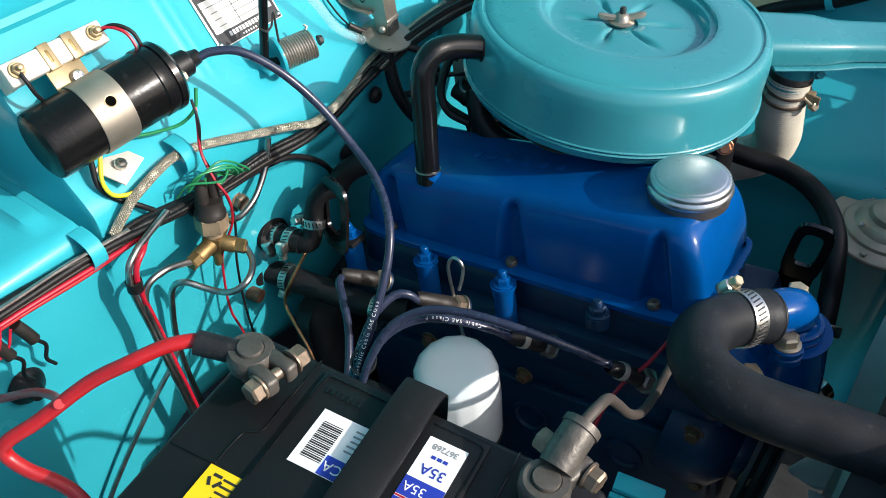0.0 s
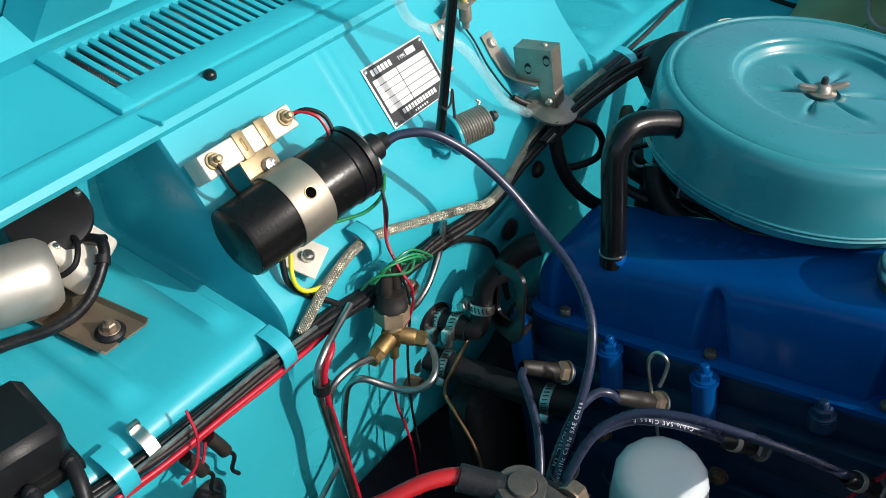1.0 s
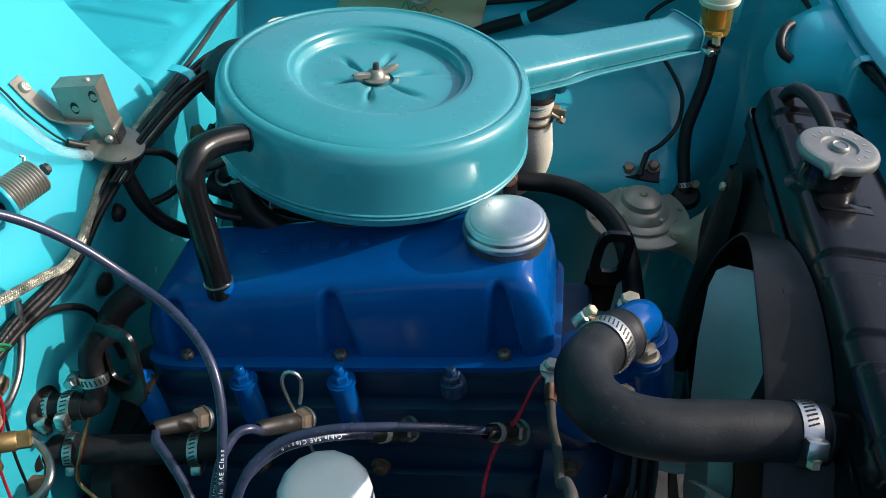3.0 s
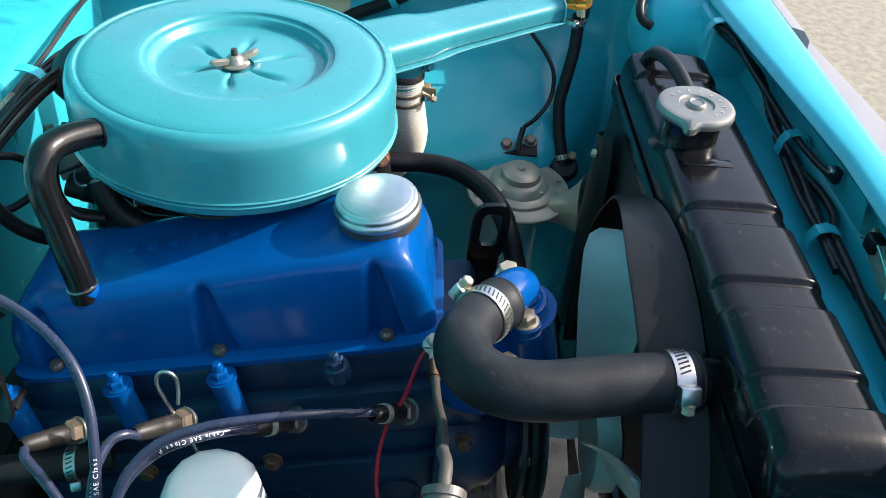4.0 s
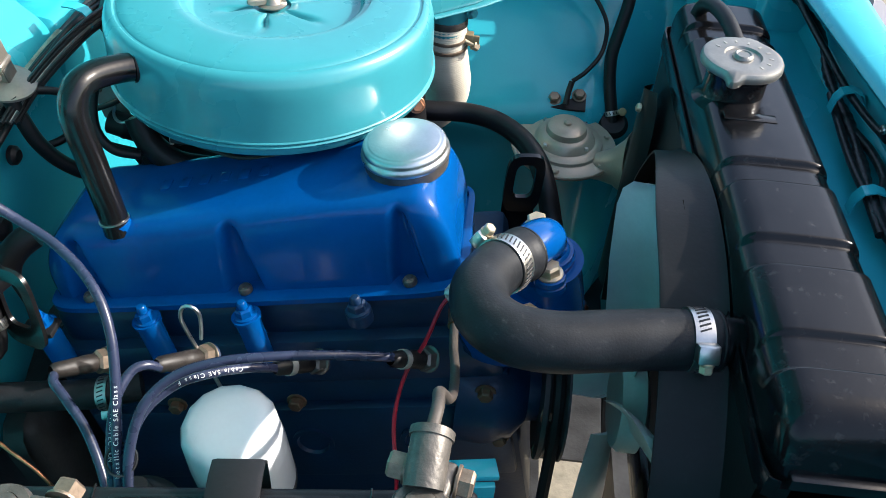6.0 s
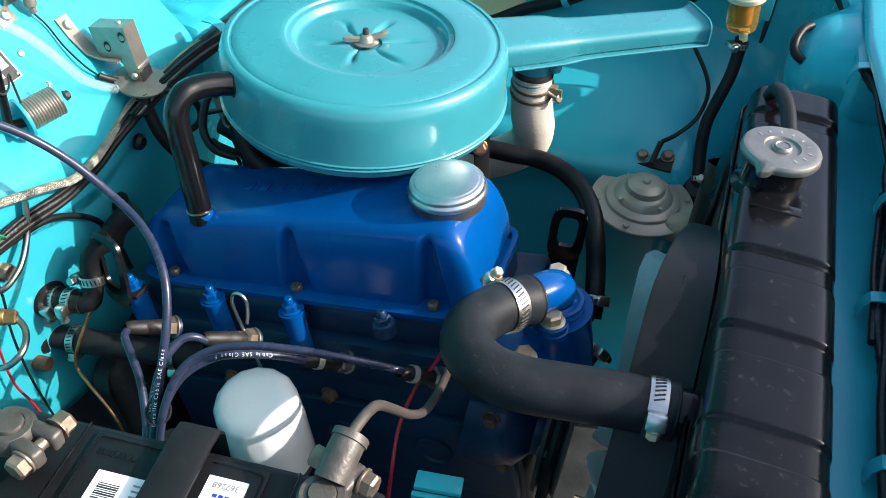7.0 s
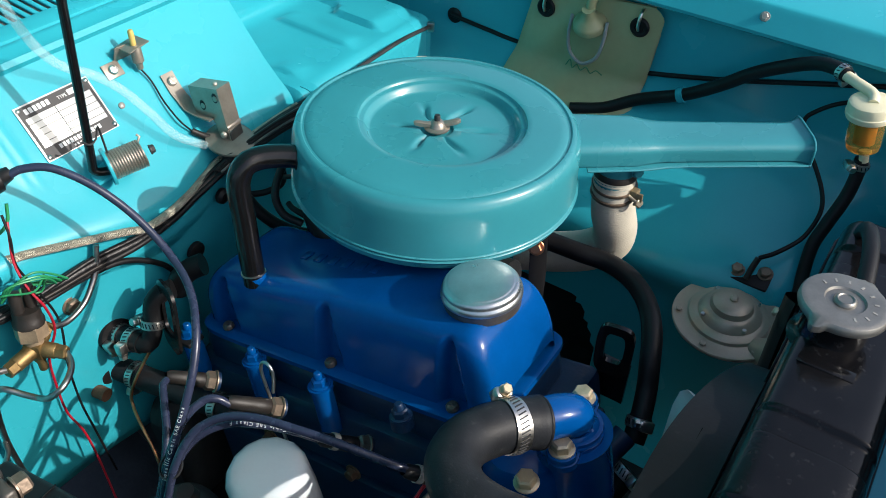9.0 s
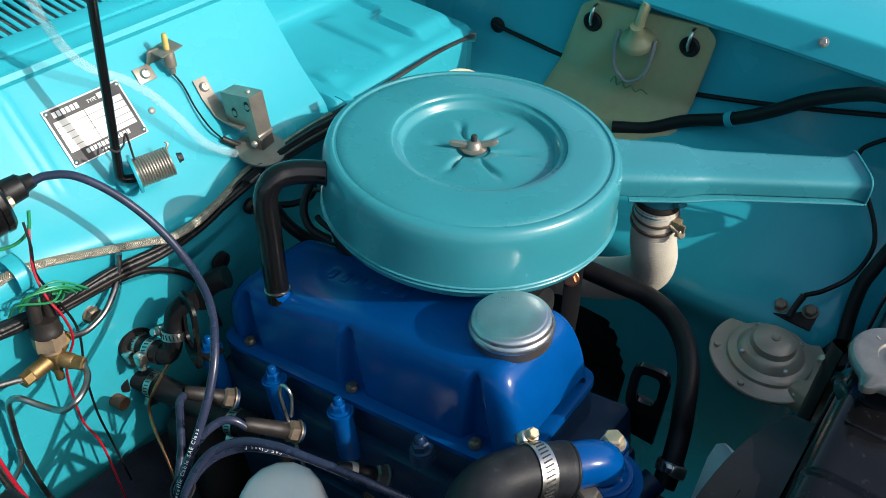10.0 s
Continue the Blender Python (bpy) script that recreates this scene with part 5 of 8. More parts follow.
tray_ = thing("battery_tray", (0.15, -0.2, 0.55), "turquoise painted steel battery tray bracket", "battery tray")
part("tray", box((0.24, 0.16, 0.006), Matrix.Translation((0.085, -0.335, 0.596)) @ Matrix.Rotation(radians(6.6), 4, "Z"), 0.002), BODY, tray_)
part("bracket", box((0.036, 0.018, 0.004), Matrix.Translation((0.192, -0.145, 0.666)) @ Matrix.Rotation(radians(10), 4, "Z") @ Matrix.Rotation(radians(-12), 4, "X"), 0.001), BODY, tray_)
part("leg", box((0.034, 0.005, 0.16), Matrix.Translation((0.192, -0.156, 0.585)) @ Matrix.Rotation(radians(10), 4, "Z"), 0.001), BODY, tray_)

# dark lower bay
low = thing("subframe", (0, 0, 0.2), "oily black subframe and gearbox below the engine", "subframe", kind="structure")
part("crossmember", box((0.09, 1.0, 0.07), Matrix.Translation((0.10, 0, 0.33)), 0.012), DARK, low)
part("gearbox", lathe([(0, -0.40), (0.07, -0.40), (0.08, -0.2), (0.11, -0.05), (0.12, 0.0), (0, 0.0)], 28, frame_to((-0.19, 0.07, 0.41), (1, 0, 0.16))), DARK, low)
part("under_tray", grid(lambda u, v: (u, v, 0.27), span(-0.60, 0.290, 5), span(-0.62, 0.62, 5), 0.004), DARK, low)
part("under_tray_side", grid(lambda u, v: (u, v, 0.27), span(0.290, 0.53, 3), span(0.16, 0.62, 3), 0.004), DARK, low)
part("under_tray_side", grid(lambda u, v: (u, v, 0.27), span(0.36, 0.53, 3), span(-0.62, 0.16, 3), 0.004), DARK, low)
# added panels, out of sight, that block the sun from the arch cavity
part("arch_sun_block", box((0.006, 0.24, 0.60), Matrix.Translation((0.36, 0.69, 0.54)), 0.002), DARK, low)
part("arch_sun_block", box((0.006, 0.24, 0.60), Matrix.Translation((-0.42, 0.69, 0.54)), 0.002), DARK, low)
# added dark sheet behind the apron's hole, standing for the shade inside
part("arch_dark_backing", box((0.42, 0.006, 0.34), Matrix.Translation((-0.02, 0.450, 0.405)), 0.002), DARK, low)
part("steering_box", box((0.10, 0.08, 0.12), Matrix.Translation((-0.10, -0.20, 0.47)) @ Matrix.Rotation(radians(20), 4, "Y"), 0.02), DARK, low)
part("bell_housing", box((0.04, 0.26, 0.16), Matrix.Translation((-0.195, 0.07, 0.44)) @ Matrix.Rotation(radians(-12), 4, "Y"), 0.03, 3), DARK, low)


# ---- things on the firewall ----
SN = Vector((0.7696, 0, 0.6385))        # normal of the sloped box
SU = Vector((-0.6385, 0, 0.7696))       # up the slope


def on_slope(u, y, h=0.0):
    """A place on the slope: u up from its middle, y across, h above it."""
    return Vector((-0.3110, 0, 0.8168)) + SU * u + Vector((0, y, 0)) + SN * h


SM = Matrix((( 0, -0.6385, 0.7696, 0), (1, 0, 0, 0), (0, 0.7696, 0.6385, 0), (0, 0, 0, 1)))


def slope_m(u, y, h=0.0):
    """A pose on the slope: x across the car, y up the slope, z off it."""
    return Matrix.Translation(on_slope(u, y, h)) @ SM


# type plate
def plate_m(u, y, h):
    return slope_m(0, 0, 0) @ Matrix.Diagonal((1.01, 1.04, 1, 1)) @ Matrix.Translation((y, u, h))


pl = thing("data_plate", tuple(on_slope(0.0, -0.002, 0.001)), "aluminium maker's data plate with a black border", "data plate")
PC = (0.0, -0.0018)
part("plate", box((0.0815, 0.0545, 0.0008), plate_m(0, PC[1], 0.0010), 0.0003), PLATE_W, pl)
part("black_field", join(box((0.0775, 0.0105, 0.0002), plate_m(0.0205, PC[1], 0.0015)), box((0.0775, 0.0118, 0.0002), plate_m(-0.0205, PC[1], 0.0015)),
     box((0.0030, 0.05, 0.0002), plate_m(0, PC[1] - 0.0373, 0.00152)), box((0.0030, 0.05, 0.0002), plate_m(0, PC[1] + 0.0373, 0.00152))), INK, pl)
for k in range(5):
    part("rule", box((0.0715, 0.0006, 0.0002), plate_m(0.0150 - 0.0062 * k, PC[1], 0.0015)), INK, pl)
part("rule", box((0.0008, 0.031, 0.0002), plate_m(-0.0005, PC[1] - 0.004, 0.0015)), INK, pl)
for k in range(6):
    part("mark", box((0.0034, 0.0052, 0.0002), plate_m(0.0205, PC[1] - 0.0310 + 0.0046 * k, 0.0018)), LETTER, pl)
words("TYPE", 0.0046, plate_m(0.0195, PC[1] + 0.0075, 0.0018), LETTER, pl)
part("blank", box((0.0125, 0.0052, 0.0002), plate_m(0.0205, PC[1] + 0.0205, 0.0018)), PLATE_W, pl)
for k in range(12):
    part("mark", box((0.0029, 0.0042, 0.0002), plate_m(-0.0188, PC[1] - 0.0215 + 0.0040 * k, 0.0018)), LETTER, pl)
for k in range(6):
    part("mark", box((0.0016, 0.0018, 0.0002), plate_m(-0.0238, PC[1] - 0.009 + 0.0032 * k, 0.0018)), LETTER, pl)
for u, y in ((0.0235, -0.0375), (0.0235, 0.0375), (-0.0235, -0.0375), (-0.0235, 0.0375)):
    part("rivet", lathe([(0.0024, 0), (0.0024, 0.0008), (0.0014, 0.0018), (0, 0.002)], 14, plate_m(u, PC[1] + y, 0.0012)), STEEL, pl)
single("rivet", lathe([(0.0034, 0), (0.0034, 0.001), (0.002, 0.0022), (0, 0.0024)], 16, slope_m(-0.012, 0.0545, 0.0)), GREY_METAL, tuple(on_slope(-0.012, 0.0545)), "small painted rivet in the firewall slope", "rivet")

# ignition coil
coil = thing("ignition_coil", (-0.270, -0.185, 0.775), "black ignition coil held by a steel strap", "ignition coil")
C0, C1 = Vector((-0.2745, -0.2440, 0.8130)), Vector((-0.2610, -0.1330, 0.8260))
cax = (C1 - C0).normalized()
KM = frame_to(C0, cax)
CL = (C1 - C0).length
part("can", lathe([(0, 0), (0.022, 0.0), (0.0262, 0.002), (0.0275, 0.005), (0.0275, CL - 0.016), (0.0285, CL - 0.015), (0.0285, CL - 0.006), (0.0272, CL - 0.004), (0.026, CL - 0.004)], 56, KM), COILBLACK, coil)
part("cap", lathe([(0.0275, CL - 0.0045), (0.0290, CL - 0.004), (0.0290, CL + 0.001), (0.0262, CL + 0.004), (0.013, CL + 0.007), (0.0095, CL + 0.009), (0.0090, CL + 0.020), (0, CL + 0.020)], 56, KM), BLACK, coil, "black bakelite cap")
part("rubber_boot", lathe([(0.0112, CL + 0.008), (0.0115, CL + 0.012), (0.0108, CL + 0.023), (0.0075, CL + 0.026), (0.0060, CL + 0.034), (0.0, CL + 0.034)], 28, KM), RUBBER_DARK, coil)
band = part("strap", lathe([(0.0277, 0.040), (0.0286, 0.040), (0.0289, 0.0415), (0.0289, 0.0670), (0.0286, 0.0685), (0.0277, 0.0685)], 64, KM), mat("satin nickel strap", (0.36, 0.32, 0.265), 0.50, metal=0.75, var=0.12, scale=40, spots=0.15, spot_colour=(0.3, 0.25, 0.2)), coil, "satin nickel strap")
hole_dir = Vector((-0.248, -0.188, 0.839)) - (C0 + cax * 0.0545)
hole_dir = (hole_dir - cax * hole_dir.dot(cax)).normalized()
hm = frame_to(C0 + cax * 0.0555 + hole_dir * 0.0289, hole_dir)
part("hole", lathe([(0.0040, -0.0004), (0.0040, 0.0003), (0, 0.0003)], 24, hm), VOID, band, "dark punched hole")
part("hole_rim", lathe([(0.0039, 0.0), (0.0047, 0.0), (0.0046, 0.0006), (0.0039, 0.0005)], 24, hm, close=True), LACQUER, band)
part("foot", box((0.034, 0.026, 0.0016), frame_to((-0.2640, -0.1890, 0.7700), (0.35, 0.1, 0.93), 8), 0.0006), CERAMIC, coil, "pale mounting foot")
part("screw", screw((-0.2610, -0.1900, 0.7725), (0.35, 0, 0.93), 0.0052), STEEL, coil)
for s in (-1, 1):
    part("terminal", join(lathe([(0.0032, CL), (0.0032, CL + 0.008), (0, CL + 0.008)], 10, KM @ Matrix.Translation((0.018 * s, 0.004, 0))), hexbolt(KM @ Vector((0.018 * s, 0.004, CL + 0.004)), cax, 0.0045, 0.004, 1.3)), GOLD, coil)

# ballast resistor
br = thing("ballast_resistor", tuple(on_slope(0.02, -0.19, 0.01)), "white ceramic ballast resistor on a plated bracket", "resistor")
RM = slope_m(0.0270, -0.190, 0.0235)
part("body", box((0.088, 0.0185, 0.013), RM, 0.002), CERAMIC, br)
for s in (-1, 1):
    part("foot", box((0.008, 0.0185, 0.012), RM @ Matrix.Translation((s * 0.039, 0, -0.010)), 0.001), CERAMIC, br)
    part("clip", box((0.0095, 0.0205, 0.0145), RM @ Matrix.Translation((0.003 + s * 0.0105, 0, 0.0004)), 0.0008), LACQUER, br)
    part("clip_slot", box((0.0028, 0.0100, 0.0150), RM @ Matrix.Translation((0.003 + s * 0.0105, 0, 0.0006)), 0.0008), BRASS, br)
    part("stud", join(hexbolt(RM @ Vector((s * 0.0345, 0.001, 0.0065)), SN, 0.0048, 0.004, 1.3), lathe([(0.0024, 0), (0.0024, 0.010), (0, 0.011)], 12, RM @ Matrix.Translation((s * 0.0345, 0.001, 0.0065)))), LACQUER, br)
part("bracket", join(box((0.030, 0.030, 0.0015), RM @ Matrix.Translation((0.0, -0.0200, 0.0010)), 0.0005), box((0.030, 0.0015, 0.022), RM @ Matrix.Translation((0.0, -0.0345, -0.010)), 0.0004)), LACQUER, br)
part("screw", screw(RM @ Vector((0.004, -0.0215, 0.003)), SN, 0.0055), STEEL, br)

# bonnet prop with its spring
prop = thing("prop_rod", (-0.262, -0.018, 0.775), "black hood prop rod with a coil spring", "prop rod")
RD = Vector((0.0474, 0.0348, 0.998)).normalized()
R0 = Vector((-0.2633, -0.0185, 0.787))
part("rod", tube([R0 + Vector((0.008, 0.018, -0.006)), R0 + Vector((0.003, 0.008, -0.006)), R0 + Vector((-0.0005, 0.0005, -0.002)), R0 + RD * 0.012, R0 + RD * 0.10, R0 + RD * 0.25, R0 + RD * 0.385], 0.0042, 14, 0.004), BLACK, prop)
A0, A1 = Vector((-0.2590, -0.0040, 0.7840)), Vector((-0.2440, 0.0310, 0.7895))
sax = (A1 - A0).normalized()
sm = frame_to(A0, sax)
helix = []
for k in range(13 * 20 + 1):
    a = 2 * math.pi * k / 20
    helix.append(sm @ Vector((0.0130 * math.cos(a), 0.0130 * math.sin(a), 0.0026 * k / 20)))
helix += [sm @ Vector((0.014, 0.004, 0.034)), sm @ Vector((0.016, 0.008, 0.038)), sm @ Vector((0.018, 0.010, 0.036))]
part("spring", sweep(helix, 0.0014, 7), LATCH, prop, "bright steel torsion spring")
part("spring_disc", lathe([(0, -0.0025), (0.0185, -0.0025), (0.0190, -0.001), (0.0185, 0.0005), (0, 0.0005)], 32, sm), BODY, prop, "turquoise painted end disc")
part("mount", box((0.030, 0.0035, 0.020), frame_to(R0 + Vector((-0.006, 0.010, -0.012)), (0.2, 1, 0.2)), 0.001), BODY, prop)
part("bolt", hexbolt(A1 + sax * 0.002, sax, 0.0042, 0.004, 1.2), DARK, prop)
part("wire_tie", tube([R0 + RD * 0.032 + Vector((0.004, -0.009, 0.004)), R0 + RD * 0.030 + Vector((0.005, -0.002, 0)), R0 + RD * 0.030 + Vector((0.004, 0.006, 0.002)), R0 + RD * 0.034 + Vector((0, 0.013, 0.006)), R0 + Vector((0.004, 0.016, 0.012)), R0 + Vector((0.006, 0.018, 0.004))], 0.0011, 6), DARK, prop)

# bonnet latch post
la = thing("hood_latch", (-0.225, 0.118, 0.755), "zinc plated hood latch post with a round base", "hood latch")
part("base_disc", lathe([(0, -0.003), (0.0200, -0.0035), (0.0225, -0.002), (0.0225, 0.0), (0.0185, 0.001), (0.0150, 0.003), (0, 0.003)], 40, frame_to((-0.2330, 0.1270, 0.7590), (0.22, -0.05, 0.97)) @ Matrix.Scale(1.15, 4)), DULL, la)
LZ = Vector((-0.196, -0.006, 0.981)).normalized()
LX = Vector((0.082, -0.996, 0.02))
LY = LZ.cross(LX).normalized()
LX = LY.cross(LZ)
LM = Matrix.Translation((-0.2268, 0.1219, 0.7609)) @ Matrix((LX, LY, LZ)).transposed().to_4x4()
prof = [(-0.0135, -0.002), (0.0, -0.002), (0.0, 0.058), (-0.0387, 0.0592), (-0.0387, 0.0262), (-0.0245, 0.0268), (-0.0185, 0.0245), (-0.0152, 0.0195), (-0.0138, 0.012)]
post = loft([[LM @ Vector((x, y, z)) for y, z in prof] for x in (-0.0205, 0.0)])
bmesh.ops.bevel(post, geom=[e for e in post.edges if e.is_manifold and e.calc_face_angle(0) > 0.9], offset=0.0014, segments=3, affect="EDGES", profile=0.5)
part("post", post, LATCH, la, angle=25)
part("ledge", box((0.0215, 0.0022, 0.0034), LM @ Matrix.Translation((-0.0103, 0.0006, 0.0150)) @ Matrix.Rotation(radians(20), 4, "X"), 0.0010), LATCH, la)
part("foot_fold", box((0.018, 0.0016, 0.013), LM @ Matrix.Translation((-0.0100, 0.0005, 0.0050)), 0.0005), RIM, la)
for y, z in ((-0.0252, 0.0387), (-0.0055, 0.0480)):
    fm = LM @ Matrix.Translation((0.0001, y, z)) @ Matrix.Rotation(radians(90), 4, "Y")
    part("slotted_hole", lathe([(0.0056, 0.0001), (0.0056, 0.0003), (0, 0.0003)], 20, fm @ Matrix.Diagonal((1.0, 0.62, 1, 1))), RUBBER_DARK, la)
    part("socket_screw", lathe([(0.0030, 0.0003), (0.0030, 0.0007), (0.0016, 0.0009), (0, 0.0007)], 16, fm @ Matrix.Translation((0.0006, 0.0004, 0))), LATCH, la)
part("screw", screw(LM @ Vector((0.0022, -0.0050, 0.0075)), LX, 0.0036), ZINC, la)
part("screw", screw(LM @ Vector((-0.0110, -0.0110, 0.0586)), LZ, 0.0024), ZINC, la)
part("arm", loft([[p + n * h + Vector((0, dy, 0)) for dy, h in ((-0.0080, 0.0), (0.0080, 0.0), (0.0080, 0.0016), (-0.0080, 0.0016))] for p, n in ((Vector((-0.3085, 0.1185, 0.8145)), SN), (Vector((-0.2958, 0.1175, 0.7992)), SN), (Vector((-0.2800, 0.1190, 0.7835)), Vector((0.5, 0, 0.86))), (Vector((-0.2680, 0.1210, 0.7800)), Vector((0, 0, 1))), (Vector((-0.2460, 0.1210, 0.7810)), Vector((0, 0, 1))))]), DULL, la)
part("screw", screw(Vector((-0.3020, 0.1185, 0.8067)) + SN * 0.0018, SN, 0.0052), ZINC, la)

# bonnet switch
sw = thing("hood_switch", (-0.307, 0.094, 0.82), "hood light switch with a yellow plunger on a bracket", "switch")
part("plunger", lathe([(0.0030, 0.0), (0.0030, 0.014), (0.0020, 0.016), (0, 0.016)], 14, frame_to((-0.3165, 0.0925, 0.8550), (-0.05, 0.0, 1))), OCHRE, sw, "yellow plastic plunger")
part("body", lathe([(0, -0.026), (0.0032, -0.026), (0.0036, -0.020), (0.0058, -0.018), (0.0058, -0.002), (0.0045, 0.0), (0, 0.0)], 18, frame_to((-0.3160, 0.0930, 0.8550), (-0.08, -0.02, 1))), DULL, sw)
part("bracket", join(box((0.022, 0.026, 0.0014), Matrix.Translation((-0.3190, 0.0930, 0.8545)) @ Matrix.Rotation(radians(8), 4, "X"), 0.0005),
                     box((0.0014, 0.024, 0.026), Matrix.Translation((-0.3285, 0.0870, 0.8430)) @ Matrix.Rotation(radians(20), 4, "Y"), 0.0005),
                     box((0.020, 0.016, 0.0014), slope_m(0.022, 0.068, 0.0012), 0.0004)), DULL, sw)
part("screw", screw(on_slope(0.022, 0.068, 0.002), SN, 0.0050), STEEL, sw)

# wiper motor on the shelf
wm = thing("wiper_motor", (-0.37, -0.32, 0.755), "wiper motor with a silver body and black gear cover", "wiper motor")
WA = Vector((-0.30, -0.90, 0.10)).normalized()
WMx = frame_to((-0.3790, -0.3180, 0.7860), WA)
part("body", lathe([(0, 0.0), (0.022, 0.0), (0.0265, 0.006), (0.0275, 0.012), (0.0275, 0.055), (0.024, 0.066), (0.012, 0.072), (0, 0.073)], 40, WMx), mat("brushed aluminium", (0.44, 0.42, 0.38), 0.48, metal=0.7, var=0.1, scale=30), wm)
part("gear_case", box((0.040, 0.046, 0.026), Matrix.Translation((-0.3840, -0.2960, 0.7850)) @ Matrix.Rotation(radians(30), 4, "Z") @ Matrix.Rotation(radians(40), 4, "Y"), 0.005, 3), CERAMIC, wm, "pale cast gear case")
GM = frame_to((-0.4010, -0.2985, 0.8120), (0.45, -0.15, 0.85))
part("gear_cover", lathe([(0, -0.004), (0.0285, -0.004), (0.0300, -0.001), (0.0290, 0.003), (0.0250, 0.0042), (0, 0.0045)], 40, GM), BLACK_MATT, wm, "black gear cover")
for a in (20, 140, 260):
    part("screw", screw(GM @ Vector((0.0255 * math.cos(radians(a)), 0.0255 * math.sin(radians(a)), 0.004)), GM.to_3x3() @ Vector((0, 0, 1)), 0.0030), STEEL, wm)
part("cable_band", lathe([(0.0042, -0.003), (0.0056, -0.003), (0.0056, 0.003), (0.0042, 0.003)], 16, frame_to((-0.3535, -0.2950, 0.7940), (0.5, -0.6, -0.5)), close=True), RUBBER_DARK, wm)
part("pin", tube([(-0.3800, -0.2830, 0.7930), (-0.3690, -0.2800, 0.7960)], 0.0030, 10), BLACK, wm)
bm = grid(lambda u, v: (-0.405 + 0.092 * u, -0.3170 + v * 0.0205 - 0.012 * (1 - u), 0.7585 + 0.0045 * max(0.0, abs(v) - 0.86) / 0.14), span(0, 1, 25), span(-1, 1, 29), 0.0)
cut = [f for f in bm.faces if f.calc_center_median().x > -0.3225 and -0.3230 < f.calc_center_median().y < -0.3170]
bmesh.ops.delete(bm, geom=cut, context="FACES")
bmesh.ops.solidify(bm, geom=bm.faces[:], thickness=0.0018)
part("bracket", bm, mat("brown grey lacquered steel", (0.23, 0.18, 0.13), 0.32, metal=0.6, var=0.12, scale=30, bscale=300, bump=0.1, spots=0.2, spot_colour=(0.10, 0.07, 0.05)), wm, "brown lacquered steel mounting plate", angle=25)
part("grommet", lathe([(0, -0.004), (0.0100, -0.004), (0.0105, 0.001), (0.0085, 0.003), (0, 0.003)], 24, Matrix.Translation((-0.3250, -0.3200, 0.7615))), RUBBER_DARK, wm)
part("bolt", join(hexbolt((-0.3250, -0.3200, 0.7640), (0.1, 0, 1), 0.0050, 0.006, 1.5), lathe([(0, 0.006), (0.0024, 0.006), (0.0024, 0.011), (0, 0.0115)], 12, frame_to((-0.3250, -0.3200, 0.7640), (0.1, 0, 1)))), RUSTBOLT, wm)
part("cable", tube([(-0.385, -0.290, 0.795), (-0.362, -0.287, 0.800), (-0.350, -0.300, 0.790), (-0.345, -0.322, 0.776), (-0.350, -0.345, 0.770), (-0.365, -0.375, 0.768), (-0.38, -0.42, 0.766)], 0.0042, 12), TAPE, wm)
part("cable_loop", tube([(-0.388, -0.296, 0.800), (-0.370, -0.300, 0.806), (-0.358, -0.312, 0.800), (-0.366, -0.322, 0.792), (-0.380, -0.314, 0.795)], 0.0022, 8), RUBBER_DARK, wm)

# voltage regulator box at the corner
vr = thing("voltage_regulator", (-0.29, -0.425, 0.752), "black plastic voltage regulator box on the shelf", "regulator")
part("cover", box((0.058, 0.058, 0.036), Matrix.Translation((-0.2900, -0.4230, 0.7750)) @ Matrix.Rotation(radians(-8), 4, "Z"), 0.006, 1), PLASTIC, vr)
part("base", box((0.064, 0.064, 0.008), Matrix.Translation((-0.2890, -0.4240, 0.7570)) @ Matrix.Rotation(radians(-8), 4, "Z"), 0.001), PLASTIC, vr)
for y in (-0.404, -0.430):
    part("terminal", join(screw((-0.2560, y, 0.764), (1, 0, 0.3), 0.0050), tube([(-0.254, y, 0.763), (-0.243, y - 0.004, 0.758), (-0.236, y - 0.008, 0.750)], 0.0050, 12)), RUBBER_DARK, vr)

# brake pipe junction
jn = thing("brake_pipe_union", (-0.222, -0.140, 0.66), "brass brake pipe union with a pressure switch", "pipe union")
JC = Vector((-0.2160, -0.1480, 0.6840))
part("block", box((0.016, 0.016, 0.016), Matrix.Translation(JC) @ Matrix.Rotation(radians(25), 4, "Z"), 0.002), BRASS, jn)
for d, ln in (((0.15, -0.95, 0.0), 0.034), ((0.85, 0.45, -0.10), 0.028), ((-0.25, 0.75, 0.35), 0.024)):
    dv = Vector(d).normalized()
    part("nut", join(lathe([(0.0072, 0.004), (0.0072, ln - 0.010), (0.0066, ln - 0.009), (0, ln - 0.009)], 16, frame_to(JC, dv)), hexbolt(JC + dv * (ln - 0.011), dv, 0.0068, 0.010, 0)), BRASS, jn)
part("lower_stud", join(lathe([(0.0055, 0), (0.0055, 0.014), (0.0040, 0.015), (0.0040, 0.026), (0, 0.026)], 14, frame_to(JC, (0.05, 0.0, -1)))), BRASS, jn)
sdir = Vector((-0.12, 0.12, 1)).normalized()
part("switch_hex", join(lathe([(0, 0.006), (0.0085, 0.006), (0.0085, 0.012), (0, 0.012)], 18, frame_to(JC, sdir)), hexbolt(JC + sdir * 0.012, sdir, 0.0145, 0.014, 0)), BRONZE, jn, "plated hexagon of the switch")
part("switch_cap", lathe([(0.0135, 0.026), (0.0138, 0.030), (0.0125, 0.032), (0.0120, 0.042), (0.0, 0.043)], 24, frame_to(JC, sdir)), BOOT, jn, "dark brown bakelite switch cap")
